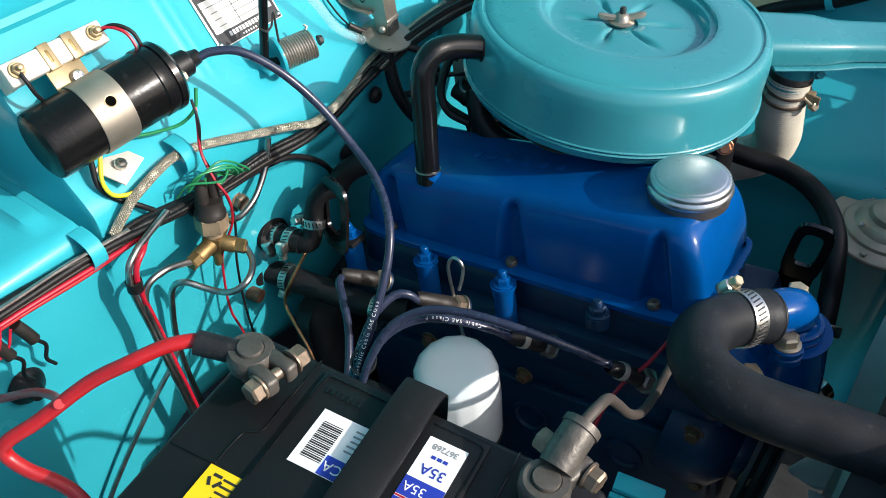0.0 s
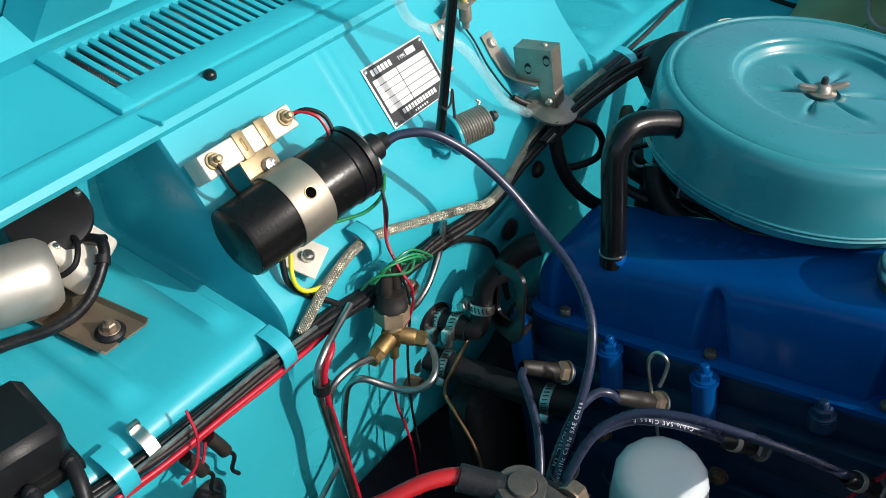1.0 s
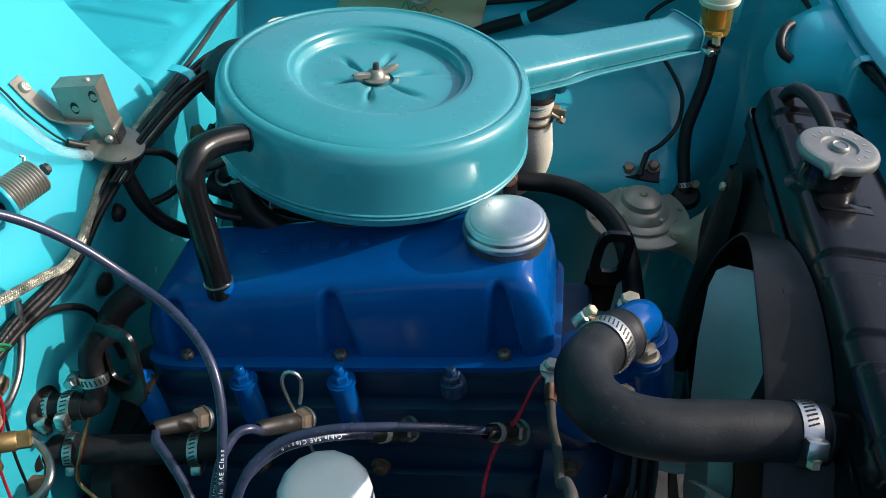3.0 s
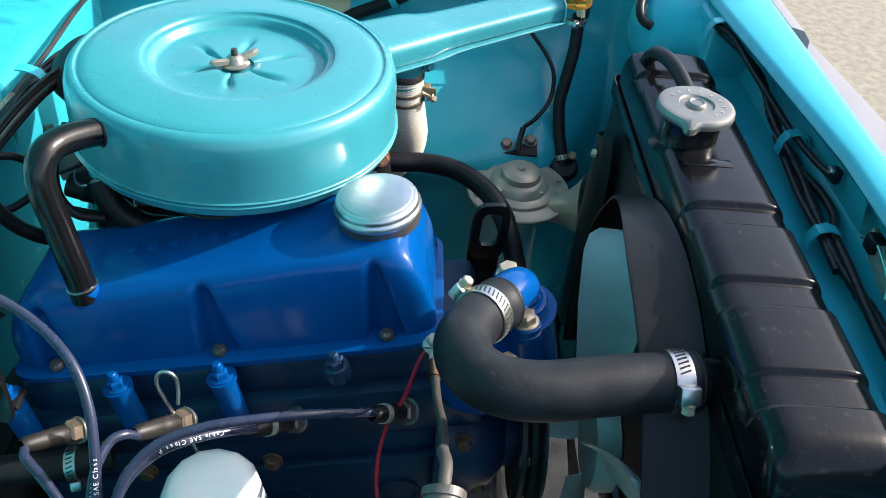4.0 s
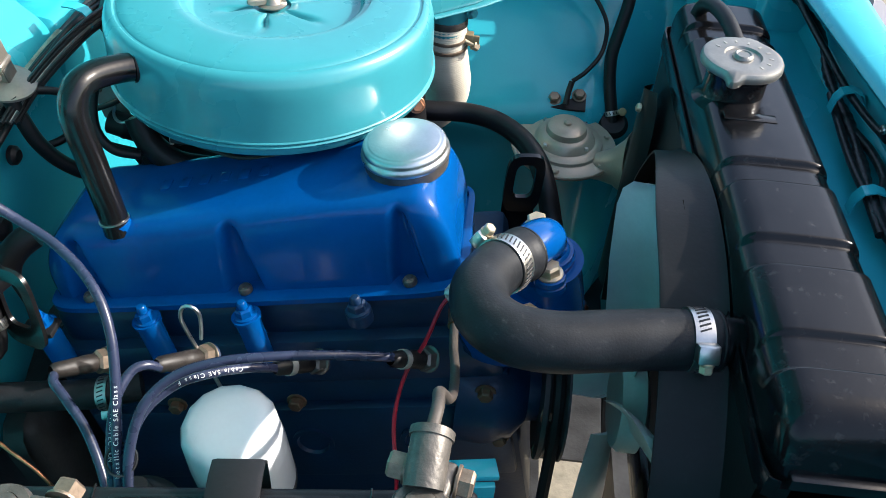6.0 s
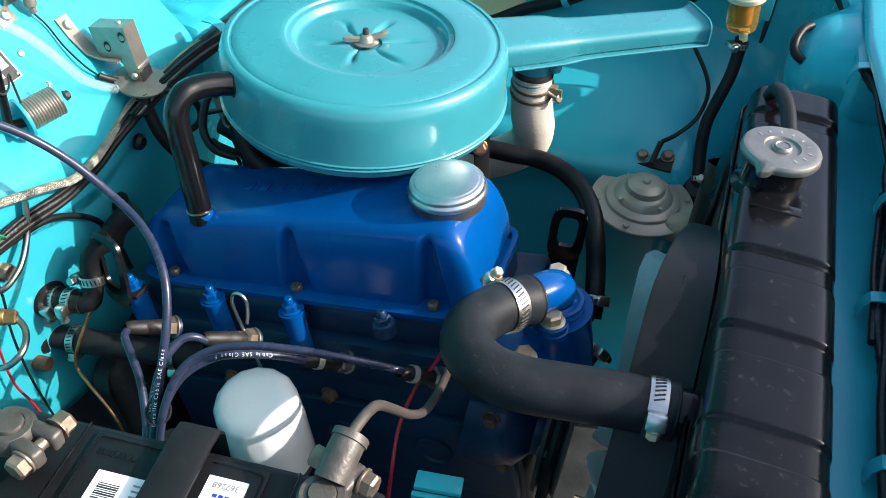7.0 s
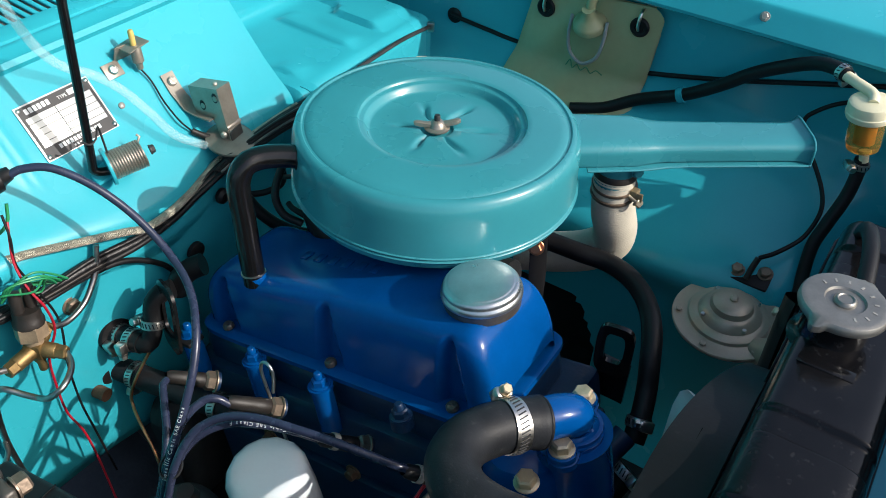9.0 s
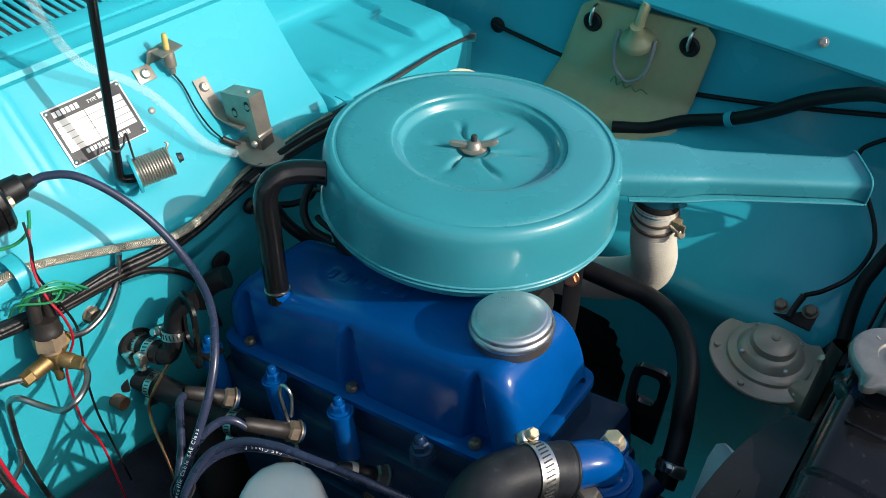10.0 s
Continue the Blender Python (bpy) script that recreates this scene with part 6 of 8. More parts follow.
for s in (-1, 1):
    part("socket", lathe([(0.0054, 0.0), (0.0058, 0.016), (0.0050, 0.022), (0.0022, 0.023), (0.0, 0.023)], 14, frame_to(JC + sdir * 0.040 + Vector((0.0, 0.0064 * s, 0)), sdir)), BOOT, jn)

# washer bag on the inner wing
bag = thing("washer_bag", (-0.02, 0.565, 0.67), "yellowed soft plastic washer fluid bag on hooks", "washer bag")


def bag_pt(u, v, side):
    """u across, v down."""
    x0, x1 = -0.109 - 0.036 * v, 0.068 - 0.018 * v
    inset = 0.016 * max(0.0, 1 - v / 0.10) ** 2
    x = x0 + inset + (x1 - x0 - 2 * inset) * u
    b = math.sin(math.pi * u) ** 0.6 * math.sin(math.pi * min(1, v * 0.97 + 0.03)) ** 0.6
    z = 0.8200 + 0.010 * u - (0.160 + 0.006 * u) * v
    y0 = 0.5660 - 0.022 * smoothstep(0.732, 0.698, z) - 0.040 * smoothstep(0.706, 0.660, z)
    return (x, y0 - (0.017 * b * (0.4 + 0.6 * v) + 0.0015 * math.sin(u * 17 + v * 9) * b if side else -0.003), z)


part("bag", join(grid(lambda u, v: bag_pt(u, v, 1), span(0, 1, 40), span(0, 1, 36)), grid(lambda u, v: bag_pt(u, v, 0), span(0, 1, 6), span(0, 1, 6))), BAG, bag, angle=70)
for x, z in ((-0.0905, 0.7935), (0.0385, 0.8030)):
    part("grommet", lathe([(0.0125, 0), (0.0125, 0.002), (0.0105, 0.0035), (0.0065, 0.003), (0.0055, 0.001), (0, 0.001)], 28, frame_to((x, 0.5615, z), (0, -1, 0))), BLACK_MATT, bag)
    part("hook", tube([(x, 0.570, z + 0.022), (x + 0.001, 0.556, z + 0.020), (x, 0.553, z + 0.006), (x, 0.557, z - 0.003)], 0.0022, 8), STEEL, bag)
part("filler", lathe([(0.021, 0), (0.021, 0.006), (0.019, 0.010), (0.012, 0.014), (0.008, 0.022), (0.008, 0.03), (0, 0.03)], 32, frame_to((-0.0235, 0.5535, 0.7900), (0, -0.45, 0.9))), BAG, bag)
part("neck_tube", tube([(-0.0235, 0.547, 0.806), (-0.0220, 0.545, 0.825), (-0.019, 0.548, 0.845)], 0.0065, 14), BAG, bag)
part("filler_loop", tube([(-0.0480, 0.5500, 0.800), (-0.0480, 0.5460, 0.775), (-0.0420, 0.5440, 0.753), (-0.0240, 0.5430, 0.742), (-0.0060, 0.5440, 0.754), (0.0000, 0.5460, 0.777), (0.0000, 0.5500, 0.802)], 0.0024, 8), INK_GREY, bag)
part("script_mark", tube([(-0.046, 0.5462, 0.732), (-0.040, 0.5450, 0.742), (-0.036, 0.5450, 0.731), (-0.030, 0.5450, 0.738), (-0.024, 0.5450, 0.731), (-0.017, 0.5450, 0.738), (-0.010, 0.5450, 0.731), (-0.003, 0.5452, 0.737), (0.006, 0.5456, 0.733)], 0.0008, 5), INK_GREEN, bag, "faded green script mark")

# fuel filter
ff = thing("fuel_filter", (0.328, 0.488, 0.765), "glass fuel filter with amber fuel and cream cap", "fuel filter")
FA = Vector((-0.13, -0.10, 1)).normalized()
FM = frame_to((0.3290, 0.4880, 0.7760), FA)
part("bowl", lathe([(0, 0.0), (0.012, 0.0), (0.0165, 0.003), (0.0172, 0.008), (0.0178, 0.044), (0, 0.044)], 36, FM), AMBER, ff, "amber fuel bowl")
part("element", lathe([(0, 0.010), (0.0085, 0.010), (0.0085, 0.043), (0, 0.043)], 20, FM), mat("brown paper element", (0.45, 0.26, 0.07), 0.7, var=0.2, scale=60), ff, "brown pleated element")
part("cap", lathe([(0.0178, 0.041), (0.0226, 0.041), (0.0236, 0.044), (0.0236, 0.047), (0.0226, 0.048), (0.0226, 0.055), (0.0216, 0.0580), (0.0180, 0.0600), (0, 0.0610)], 36, FM), CREAM, ff, "cream plastic cap")
part("inlet", tube([FM @ Vector((0.006, -0.002, 0.0590)), FM @ Vector((-0.006, 0.003, 0.0625)), (0.3000, 0.5000, 0.8400), (0.2860, 0.5090, 0.8405)], 0.0056, 14), CREAM, ff)
part("outlet", tube([FM @ Vector((0.002, 0.002, 0.002)), FM @ Vector((0.003, 0.003, -0.014))], 0.0050, 14), CREAM, ff)
part("sticker", grid(lambda a, z: FM @ Vector((0.0181 * math.cos(radians(a)), 0.0181 * math.sin(radians(a)), z)), span(215, 258, 8), span(0.010, 0.021, 3)), LABEL_W, ff)
part("bracket", join(loft([[(x, y, z), (x2, y, z), (x2, y + 0.0012, z + 0.0008), (x, y + 0.0012, z + 0.0008)] for x, x2, y, z in ((0.330, 0.378, 0.553, 0.851), (0.336, 0.368, 0.536, 0.842), (0.341, 0.357, 0.522, 0.834))]), box((0.016, 0.0014, 0.052), Matrix.Translation((0.3490, 0.5120, 0.8080)) @ Matrix.Rotation(radians(-6), 4, "X"), 0.0005)), BODY, ff, "turquoise painted bracket")


# ---- hoses, pipes, leads and wires ----
def hose(name, pts, r, material, label, category="hose", group="", part_name="sleeve"):
    t = thing(name, pts[len(pts) // 2], label, category, group)
    part(part_name, tube(pts, r), material, t)
    return t


fuel = hose("fuel_hose", [(-0.02, 0.520, 0.688), (0.020, 0.534, 0.696), (0.060, 0.548, 0.716), (0.114, 0.550, 0.740), (0.154, 0.548, 0.767), (0.190, 0.546, 0.796), (0.226, 0.540, 0.819), (0.255, 0.530, 0.835), (0.277, 0.518, 0.8405), (0.289, 0.509, 0.8395)], 0.0078, RUBBER_DARK, "black rubber fuel hose along the inner fender")
part("clip", lathe([(0.0080, -0.004), (0.0100, -0.004), (0.0100, 0.004), (0.0080, 0.004)], 20, frame_to((0.1115, 0.5500, 0.7385), (0.85, -0.02, 0.50)), close=True), BODY, fuel, "turquoise hose clip")
clamp_at((0.2830, 0.5138, 0.8402), (0.80, -0.6, -0.05), 0.0080, 0.007, (0.3, 0.4, -0.85))
hose("fuel_hose", [(0.3325, 0.4910, 0.7640), (0.3340, 0.4900, 0.750), (0.3330, 0.480, 0.722), (0.3260, 0.462, 0.692), (0.3210, 0.448, 0.668), (0.3235, 0.432, 0.640), (0.3285, 0.416, 0.618), (0.3315, 0.408, 0.604)], 0.0074, RUBBER_DARK, "black rubber fuel hose down from the filter")
clamp_at((0.3295, 0.4130, 0.6130), (0.25, -0.50, -0.83), 0.0076, 0.006, (0.9, 0.0, 0.2), LACQUER)
clamp_at((0.3338, 0.4902, 0.7560), (0, 0.05, 1), 0.0076, 0.007, (-0.8, -0.5, 0))
single("grommet", lathe([(0, -0.004), (0.018, -0.004), (0.019, 0.001), (0.014, 0.006), (0, 0.006)], 28, frame_to((0.3320, 0.4065, 0.6020), (0.0, -0.55, 0.83))), RUBBER_DARK, (0.332, 0.406, 0.60), "black rubber grommet in the inner fender", "grommet")
hose("wire", [(0.330, 0.560, 0.800), (0.290, 0.555, 0.787), (0.266, 0.550, 0.770), (0.258, 0.545, 0.757), (0.267, 0.540, 0.736), (0.287, 0.525, 0.719), (0.306, 0.505, 0.701), (0.314, 0.482, 0.688), (0.309, 0.448, 0.673), (0.292, 0.420, 0.662), (0.2765, 0.411, 0.652)], 0.0026, RUBBER_DARK, "thin black wire looping down to the horn", "wire")
hose("wire", [(-0.240, 0.569, 0.739), (-0.180, 0.570, 0.733), (-0.121, 0.571, 0.729), (0.0, 0.571, 0.733), (0.07, 0.571, 0.745), (0.164, 0.571, 0.767), (0.28, 0.570, 0.800), (0.36, 0.566, 0.822), (0.40, 0.548, 0.828), (0.428, 0.50, 0.815), (0.436, 0.45, 0.80)], 0.0030, RUBBER_DARK, "thin black wire along the inner fender", "wire")
single("grommet", lathe([(0, -0.003), (0.010, -0.003), (0.012, 0.001), (0.008, 0.004), (0, 0.004)], 24, frame_to((-0.236, 0.573, 0.737), (0, -1, 0))), RUBBER_DARK, (-0.236, 0.572, 0.737), "black grommet in the inner fender", "grommet")
hose("lamp_cable", [(0.396, 0.440, 0.818), (0.388, 0.430, 0.816), (0.383, 0.415, 0.808), (0.386, 0.404, 0.800), (0.396, 0.398, 0.796)], 0.0050, RUBBER_DARK, "black rubber lamp cable from the housing", "cable")

# front loom
loom = thing("wiring_loom", (0.46, 0.1, 0.78), "black taped wiring loom along the front panel", "wiring loom")
FL = [(0.4420, 0.345, 0.829), (0.4550, 0.322, 0.822), (0.4700, 0.295, 0.812), (0.4780, 0.264, 0.803), (0.4760, 0.229, 0.796), (0.4750, 0.191, 0.792), (0.4770, 0.156, 0.789), (0.4750, 0.119, 0.788), (0.4720, 0.093, 0.788), (0.4660, 0.045, 0.790), (0.4640, 0.010, 0.789), (0.4720, -0.060, 0.788), (0.4760, -0.120, 0.787), (0.4760, -0.20, 0.786), (0.4780, -0.35, 0.785)]
ln = smooth_line(FL, 0.004)
part("loom_sleeve", sweep(ln, [0.0043 + 0.0008 * math.sin(k * 0.42) + 0.0005 * math.sin(k * 2.3) for k in range(len(ln))], 14), TAPE, loom)
part("branch", tube([(0.4400, 0.335, 0.833), (0.4540, 0.310, 0.828), (0.4610, 0.272, 0.820), (0.4680, 0.227, 0.813), (0.4730, 0.188, 0.808), (0.4760, 0.165, 0.806), (0.4800, 0.125, 0.807), (0.4815, 0.092, 0.812)], 0.0031, 12), TAPE, loom)
part("branch", tube([(0.4760, 0.140, 0.789), (0.4840, 0.105, 0.789), (0.4830, 0.070, 0.790), (0.4720, 0.040, 0.792), (0.4690, 0.000, 0.792), (0.4650, -0.060, 0.790), (0.4650, -0.130, 0.788), (0.4670, -0.22, 0.787)], 0.0038, 12), TAPE, loom)
part("branch", tube([(0.4720, 0.190, 0.790), (0.4690, 0.150, 0.788), (0.4660, 0.110, 0.787), (0.4630, 0.075, 0.789), (0.4620, 0.040, 0.790), (0.4600, 0.000, 0.789)], 0.0034, 10), TAPE, loom)
for x, y, z in ((0.4775, 0.165, 0.805), (0.4655, 0.042, 0.793), (0.4710, -0.110, 0.790), (0.4450, 0.330, 0.833)):
    c = thing("cable_clip", (x, y, z - 0.01), "turquoise painted metal cable clip", "clip", "cable clips")
    part("band", strip([(x - 0.013, z - 0.016), (x - 0.012, z - 0.004), (x - 0.008, z + 0.003), (x, z + 0.0055), (x + 0.008, z + 0.003), (x + 0.012, z - 0.004), (x + 0.016, z - 0.010)], y, 0.011, 0.0012), BODY, c)
hinge = thing("connector", (0.479, 0.10, 0.80), "black plastic connector with a screw on the panel", "connector")
part("block", box((0.006, 0.011, 0.013), Matrix.Translation((0.4815, 0.090, 0.8160)) @ Matrix.Rotation(radians(10), 4, "Z"), 0.002), PLASTIC, hinge)
part("screw", screw((0.4770, 0.090, 0.8200), (-1, 0, 0.2), 0.0038), STEEL, hinge)
lock = thing("grille_catch", (0.485, 0.0, 0.79), "dark rubber stop and bright catch in the opening", "catch")
part("stop", box((0.012, 0.014, 0.014), Matrix.Translation((0.4860, 0.012, 0.8080)), 0.003, 3), RUBBER_DARK, lock)
part("catch", box((0.005, 0.060, 0.018), Matrix.Translation((0.4880, -0.005, 0.8000)) @ Matrix.Rotation(radians(14), 4, "X"), 0.001), ZINC, lock)
part("spring", tube([(0.486, 0.03, 0.80), (0.484, 0.01, 0.812), (0.486, -0.02, 0.80), (0.484, -0.03, 0.79)], 0.0012, 6), STEEL, lock)

# clear washer tube
hose("washer_tube", [(-0.312, -0.046, 1.000), (-0.309, -0.028, 0.930), (-0.310, -0.012, 0.893), (-0.312, 0.008, 0.868), (-0.300, 0.030, 0.853), (-0.282, 0.045, 0.836), (-0.268, 0.061, 0.808), (-0.256, 0.076, 0.780), (-0.245, 0.103, 0.758)], 0.0046, CLEAR_TUBE, "clear vinyl washer tube across the firewall", "tube")
hose("wire", [(-0.3150, 0.0935, 0.829), (-0.3060, 0.0975, 0.816), (-0.2900, 0.0960, 0.798), (-0.2720, 0.0970, 0.781), (-0.2630, 0.1030, 0.7690)], 0.0010, RUBBER_DARK, "thin black wire below the hood switch", "wire")
single("wire_connector", tube([(-0.2630, 0.1030, 0.7690), (-0.2560, 0.1095, 0.7635), (-0.2490, 0.1150, 0.7600)], 0.0034, 12), BOOT, (-0.256, 0.109, 0.76), "dark brown bullet connector beside the latch post", "connector")

# earth braid and main loom along the shelf edge
braid = thing("earth_braid", (-0.245, -0.1, 0.75), "flat tinned copper earth braid along the firewall", "earth strap")
BR = [(-0.2400, -0.226, 0.7340), (-0.2385, -0.212, 0.7480), (-0.2405, -0.196, 0.7560), (-0.2470, -0.152, 0.7620), (-0.2430, -0.120, 0.7590), (-0.2330, -0.072, 0.7470), (-0.2230, -0.030, 0.7370), (-0.2180, -0.008, 0.7310), (-0.2230, 0.028, 0.7270), (-0.2310, 0.058, 0.7260), (-0.2350, 0.090, 0.7330), (-0.2360, 0.115, 0.7400), (-0.230, 0.20, 0.752), (-0.232, 0.32, 0.750), (-0.240, 0.44, 0.746), (-0.2470, 0.525, 0.735)]
ln = smooth_line(BR, 0.0012)
rows = []
t0 = (ln[1] - ln[0]).normalized()
u = Vector((0.5, 0, 1)).normalized()
for k, q in enumerate(ln):
    t = (ln[min(k + 1, len(ln) - 1)] - ln[max(k - 1, 0)]).normalized()
    uu = (u - t * u.dot(t)).normalized()
    vv = t.cross(uu)
    row = []
    for s in range(28):
        a = 2 * math.pi * s / 28
        weave = 1 + 0.14 * math.sin(k * 1.57 + 7 * a) * math.sin(k * 1.57 - 7 * a)
        row.append(q + vv * (0.0028 * math.cos(a) * (1 + 0.06 * (weave - 1))) + uu * (0.0019 * math.sin(a) * weave))
    rows.append(row)
part("core", loft(rows), DARK, braid, angle=80)
ln = smooth_line(BR, 0.0004)
ln = ln[:int(len(ln) * 0.62)]
frames = []
for k, q in enumerate(ln):
    t = (ln[min(k + 1, len(ln) - 1)] - ln[max(k - 1, 0)]).normalized()
    uu = (u - t * u.dot(t)).normalized()
    frames.append((q, uu, t.cross(uu)))
strands = []
for way in (1, -1):
    for n in range(8):
        path = []
        for k, (q, uu, vv) in enumerate(frames):
            a = way * 2 * math.pi * k * 0.0004 / 0.0150 + 2 * math.pi * n / 8
            over = 0.00038 * way * math.cos(8 * a)
            path.append(q + vv * ((0.0034 + over) * math.cos(a)) + uu * ((0.0024 + over) * math.sin(a)))
        strands.append(sweep(path, 0.00062, 4))
part("strand_weave", join(*strands), BRAID, braid, "woven tinned copper strands", angle=80)
ml = thing("wiring_loom", (-0.24, -0.25, 0.72), "black taped main wiring loom on the firewall edge", "wiring loom")
LP = [(-0.2480, -0.520, 0.750), (-0.2440, -0.420, 0.741), (-0.2405, -0.360, 0.735), (-0.2400, -0.310, 0.733), (-0.2395, -0.248, 0.730), (-0.2390, -0.200, 0.726), (-0.2380, -0.150, 0.718), (-0.2350, -0.105, 0.716), (-0.2310, -0.060, 0.717), (-0.2260, -0.015, 0.715), (-0.2290, 0.030, 0.714), (-0.2320, 0.070, 0.722), (-0.2270, 0.120, 0.738), (-0.2200, 0.170, 0.752), (-0.2160, 0.230, 0.758), (-0.2100, 0.300, 0.756), (-0.20, 0.36, 0.745)]
ln = smooth_line(LP, 0.004)
part("loom_sleeve", sweep(ln, [0.0046 + 0.0006 * math.sin(k * 0.31) for k in range(len(ln))], 14), TAPE, ml)
for n, (r, ma) in enumerate(((0.0030, RUBBER_DARK), (0.0026, TAPE), (0.0022, RUBBER_DARK), (0.0024, TAPE), (0.0016, BOOT))):
    path = []
    for k, q in enumerate(ln):
        a = 1.26 * n + 0.9 * math.sin(k * 0.045 + n) + 0.5 * math.sin(k * 0.11 + 2 * n)
        path.append(q + Vector((0.0052 * math.cos(a), 0, 0.0052 * math.sin(a))))
    part("loom_cable", sweep(path, r, 10), ma, ml)
part("red_wire", tube([(-0.2370, -0.520, 0.742), (-0.2360, -0.420, 0.736), (-0.2330, -0.360, 0.731), (-0.2325, -0.310, 0.729), (-0.2320, -0.262, 0.726), (-0.2330, -0.225, 0.722), (-0.2360, -0.195, 0.7195)], 0.0022, 10), RED_THIN, ml, "red wire")
part("red_wire", tube([(-0.2390, -0.520, 0.737), (-0.2370, -0.420, 0.731), (-0.2345, -0.360, 0.727), (-0.2335, -0.310, 0.725), (-0.2335, -0.265, 0.721), (-0.2360, -0.228, 0.718)], 0.0019, 10), RED, ml, "dark red wire")
part("grey_wire", tube([(-0.2350, -0.470, 0.748), (-0.2350, -0.400, 0.744), (-0.2340, -0.330, 0.742), (-0.2350, -0.270, 0.740), (-0.2340, -0.215, 0.735)], 0.0018, 8), TUBE, ml, "bare grey wire")
for k in range(5):
    o = 0.003 * k
    part("loose_wire", tube([(-0.2230 + o * 0.6, 0.090 + o, 0.742 - o * 0.5), (-0.2160 + o * 0.5, 0.135, 0.757 - o * 0.7), (-0.2060 + o * 0.3, 0.190, 0.768 - o), (-0.1960, 0.245, 0.770 - o * 1.2), (-0.188 + o, 0.30, 0.760 - o)], 0.0022 + 0.0004 * (k % 2), 8), (TAPE, RUBBER_DARK, TUBE, TAPE, RUBBER_DARK)[k], ml)
for y, x, z in ((-0.248, -0.2400, 0.7370), (-0.385, -0.2430, 0.7440), (-0.140, -0.2470, 0.7600), (0.235, -0.2080, 0.7700)):
    c = thing("cable_clip", (x, y, z - 0.01), "turquoise painted metal cable clip", "clip", "cable clips")
    part("band", strip([(x - 0.014, z + 0.010), (x - 0.004, z + 0.0095), (x + 0.005, z + 0.006), (x + 0.010, z - 0.001), (x + 0.011, z - 0.009), (x + 0.007, z - 0.016)], y, 0.013, 0.0012), BODY, c)
c = thing("cable_clip", (-0.247, -0.362, 0.74), "bright folded steel cable clip", "clip", "cable clips")
part("band", strip([(-0.2560, 0.7530), (-0.2480, 0.7535), (-0.2400, 0.7500), (-0.2360, 0.7440)], -0.362, 0.009, 0.001), STEEL, c)
part("fold", box((0.004, 0.009, 0.006), Matrix.Translation((-0.2530, -0.362, 0.7560)), 0.001), STEEL, c)
c = thing("cable_clip", (-0.245, 0.525, 0.73), "bright steel wire clip at the shelf end", "clip", "cable clips")
part("band", box((0.010, 0.008, 0.014), Matrix.Translation((-0.2450, 0.5250, 0.7350)) @ Matrix.Rotation(radians(30), 4, "Z"), 0.002), STEEL, c)

# small wires below the loom
hose("wire", [(-0.2360, -0.334, 0.756), (-0.2250, -0.338, 0.740), (-0.2220, -0.346, 0.722), (-0.2260, -0.356, 0.712), (-0.2290, -0.348, 0.706), (-0.2270, -0.338, 0.712), (-0.2300, -0.330, 0.724)], 0.0011, RED_THIN, "thin red wire loop over the loom", "wire")
for k, y in enumerate((-0.325, -0.345)):
    cn = thing("wire_connector", (-0.232, y, 0.71), "brown plastic bullet connector with a wire", "connector", "bullet connectors")
    part("shell", tube([(-0.2330, y, 0.722), (-0.2300, y + 0.004, 0.712), (-0.2280, y + 0.007, 0.703)], 0.0050, 12), BOOT, cn)
    part("tail", tube([(-0.2280, y + 0.007, 0.703), (-0.2290, y + 0.014, 0.690), (-0.2320, y + 0.012, 0.674), (-0.2340, y + 0.018, 0.660)], 0.0016, 8), RUBBER_DARK, cn)
pw = thing("wire_boot", (-0.235, -0.330, 0.65), "dark oily rubber boot on the firewall", "boot")
part("boot", lathe([(0, 0), (0.016, 0), (0.014, 0.004), (0.008, 0.009), (0.006, 0.016), (0, 0.017)], 24, frame_to((-0.2440, -0.330, 0.648), (1, 0, 0.1))), RUBBER_DARK, pw)
TP = ((-0.2350, -0.176, 0.727), (-0.2260, -0.204, 0.727), (-0.2190, -0.224, 0.726), (-0.2160, -0.2360, 0.716), (-0.2155, -0.2368, 0.690), (-0.2145, -0.2300, 0.643), (-0.2080, -0.2275, 0.602), (-0.2060, -0.2215, 0.556), (-0.2060, -0.2105, 0.480), (-0.207, -0.200, 0.42))
hose("wire", [(-0.2370, -0.190, 0.7200), (-0.2290, -0.205, 0.7210)] + [(x + 0.0025, y + 0.0052, z - 0.001) for x, y, z in TP[2:]], 0.0024, RED_THIN, "red wire tied beside the brake pipes", "wire")
hose("brake_pipe", list(TP), 0.0029, TUBE, "bent grey metal brake pipe down the firewall", "pipe", "brake pipes")
single("pipe_tie", lathe([(0.0045, -0.005), (0.0066, -0.005), (0.0066, 0.005), (0.0045, 0.005)], 20, frame_to((-0.2152, -0.2345, 0.700), (0, 0, 1)), close=True), RUBBER_DARK, (-0.215, -0.2345, 0.70), "black rubber sleeve holding the brake pipes together", "sleeve")
hose("brake_pipe", [(-0.2105, -0.178, 0.685), (-0.2112, -0.190, 0.691), (-0.2115, -0.207, 0.697), (-0.2125, -0.224, 0.694), (-0.2135, -0.2300, 0.676), (-0.2125, -0.2270, 0.643), (-0.2065, -0.2240, 0.602), (-0.2045, -0.2180, 0.556), (-0.2045, -0.2070, 0.480), (-0.2055, -0.1965, 0.42)], 0.0029, TUBE, "bent grey metal brake pipe into the union", "pipe", "brake pipes")
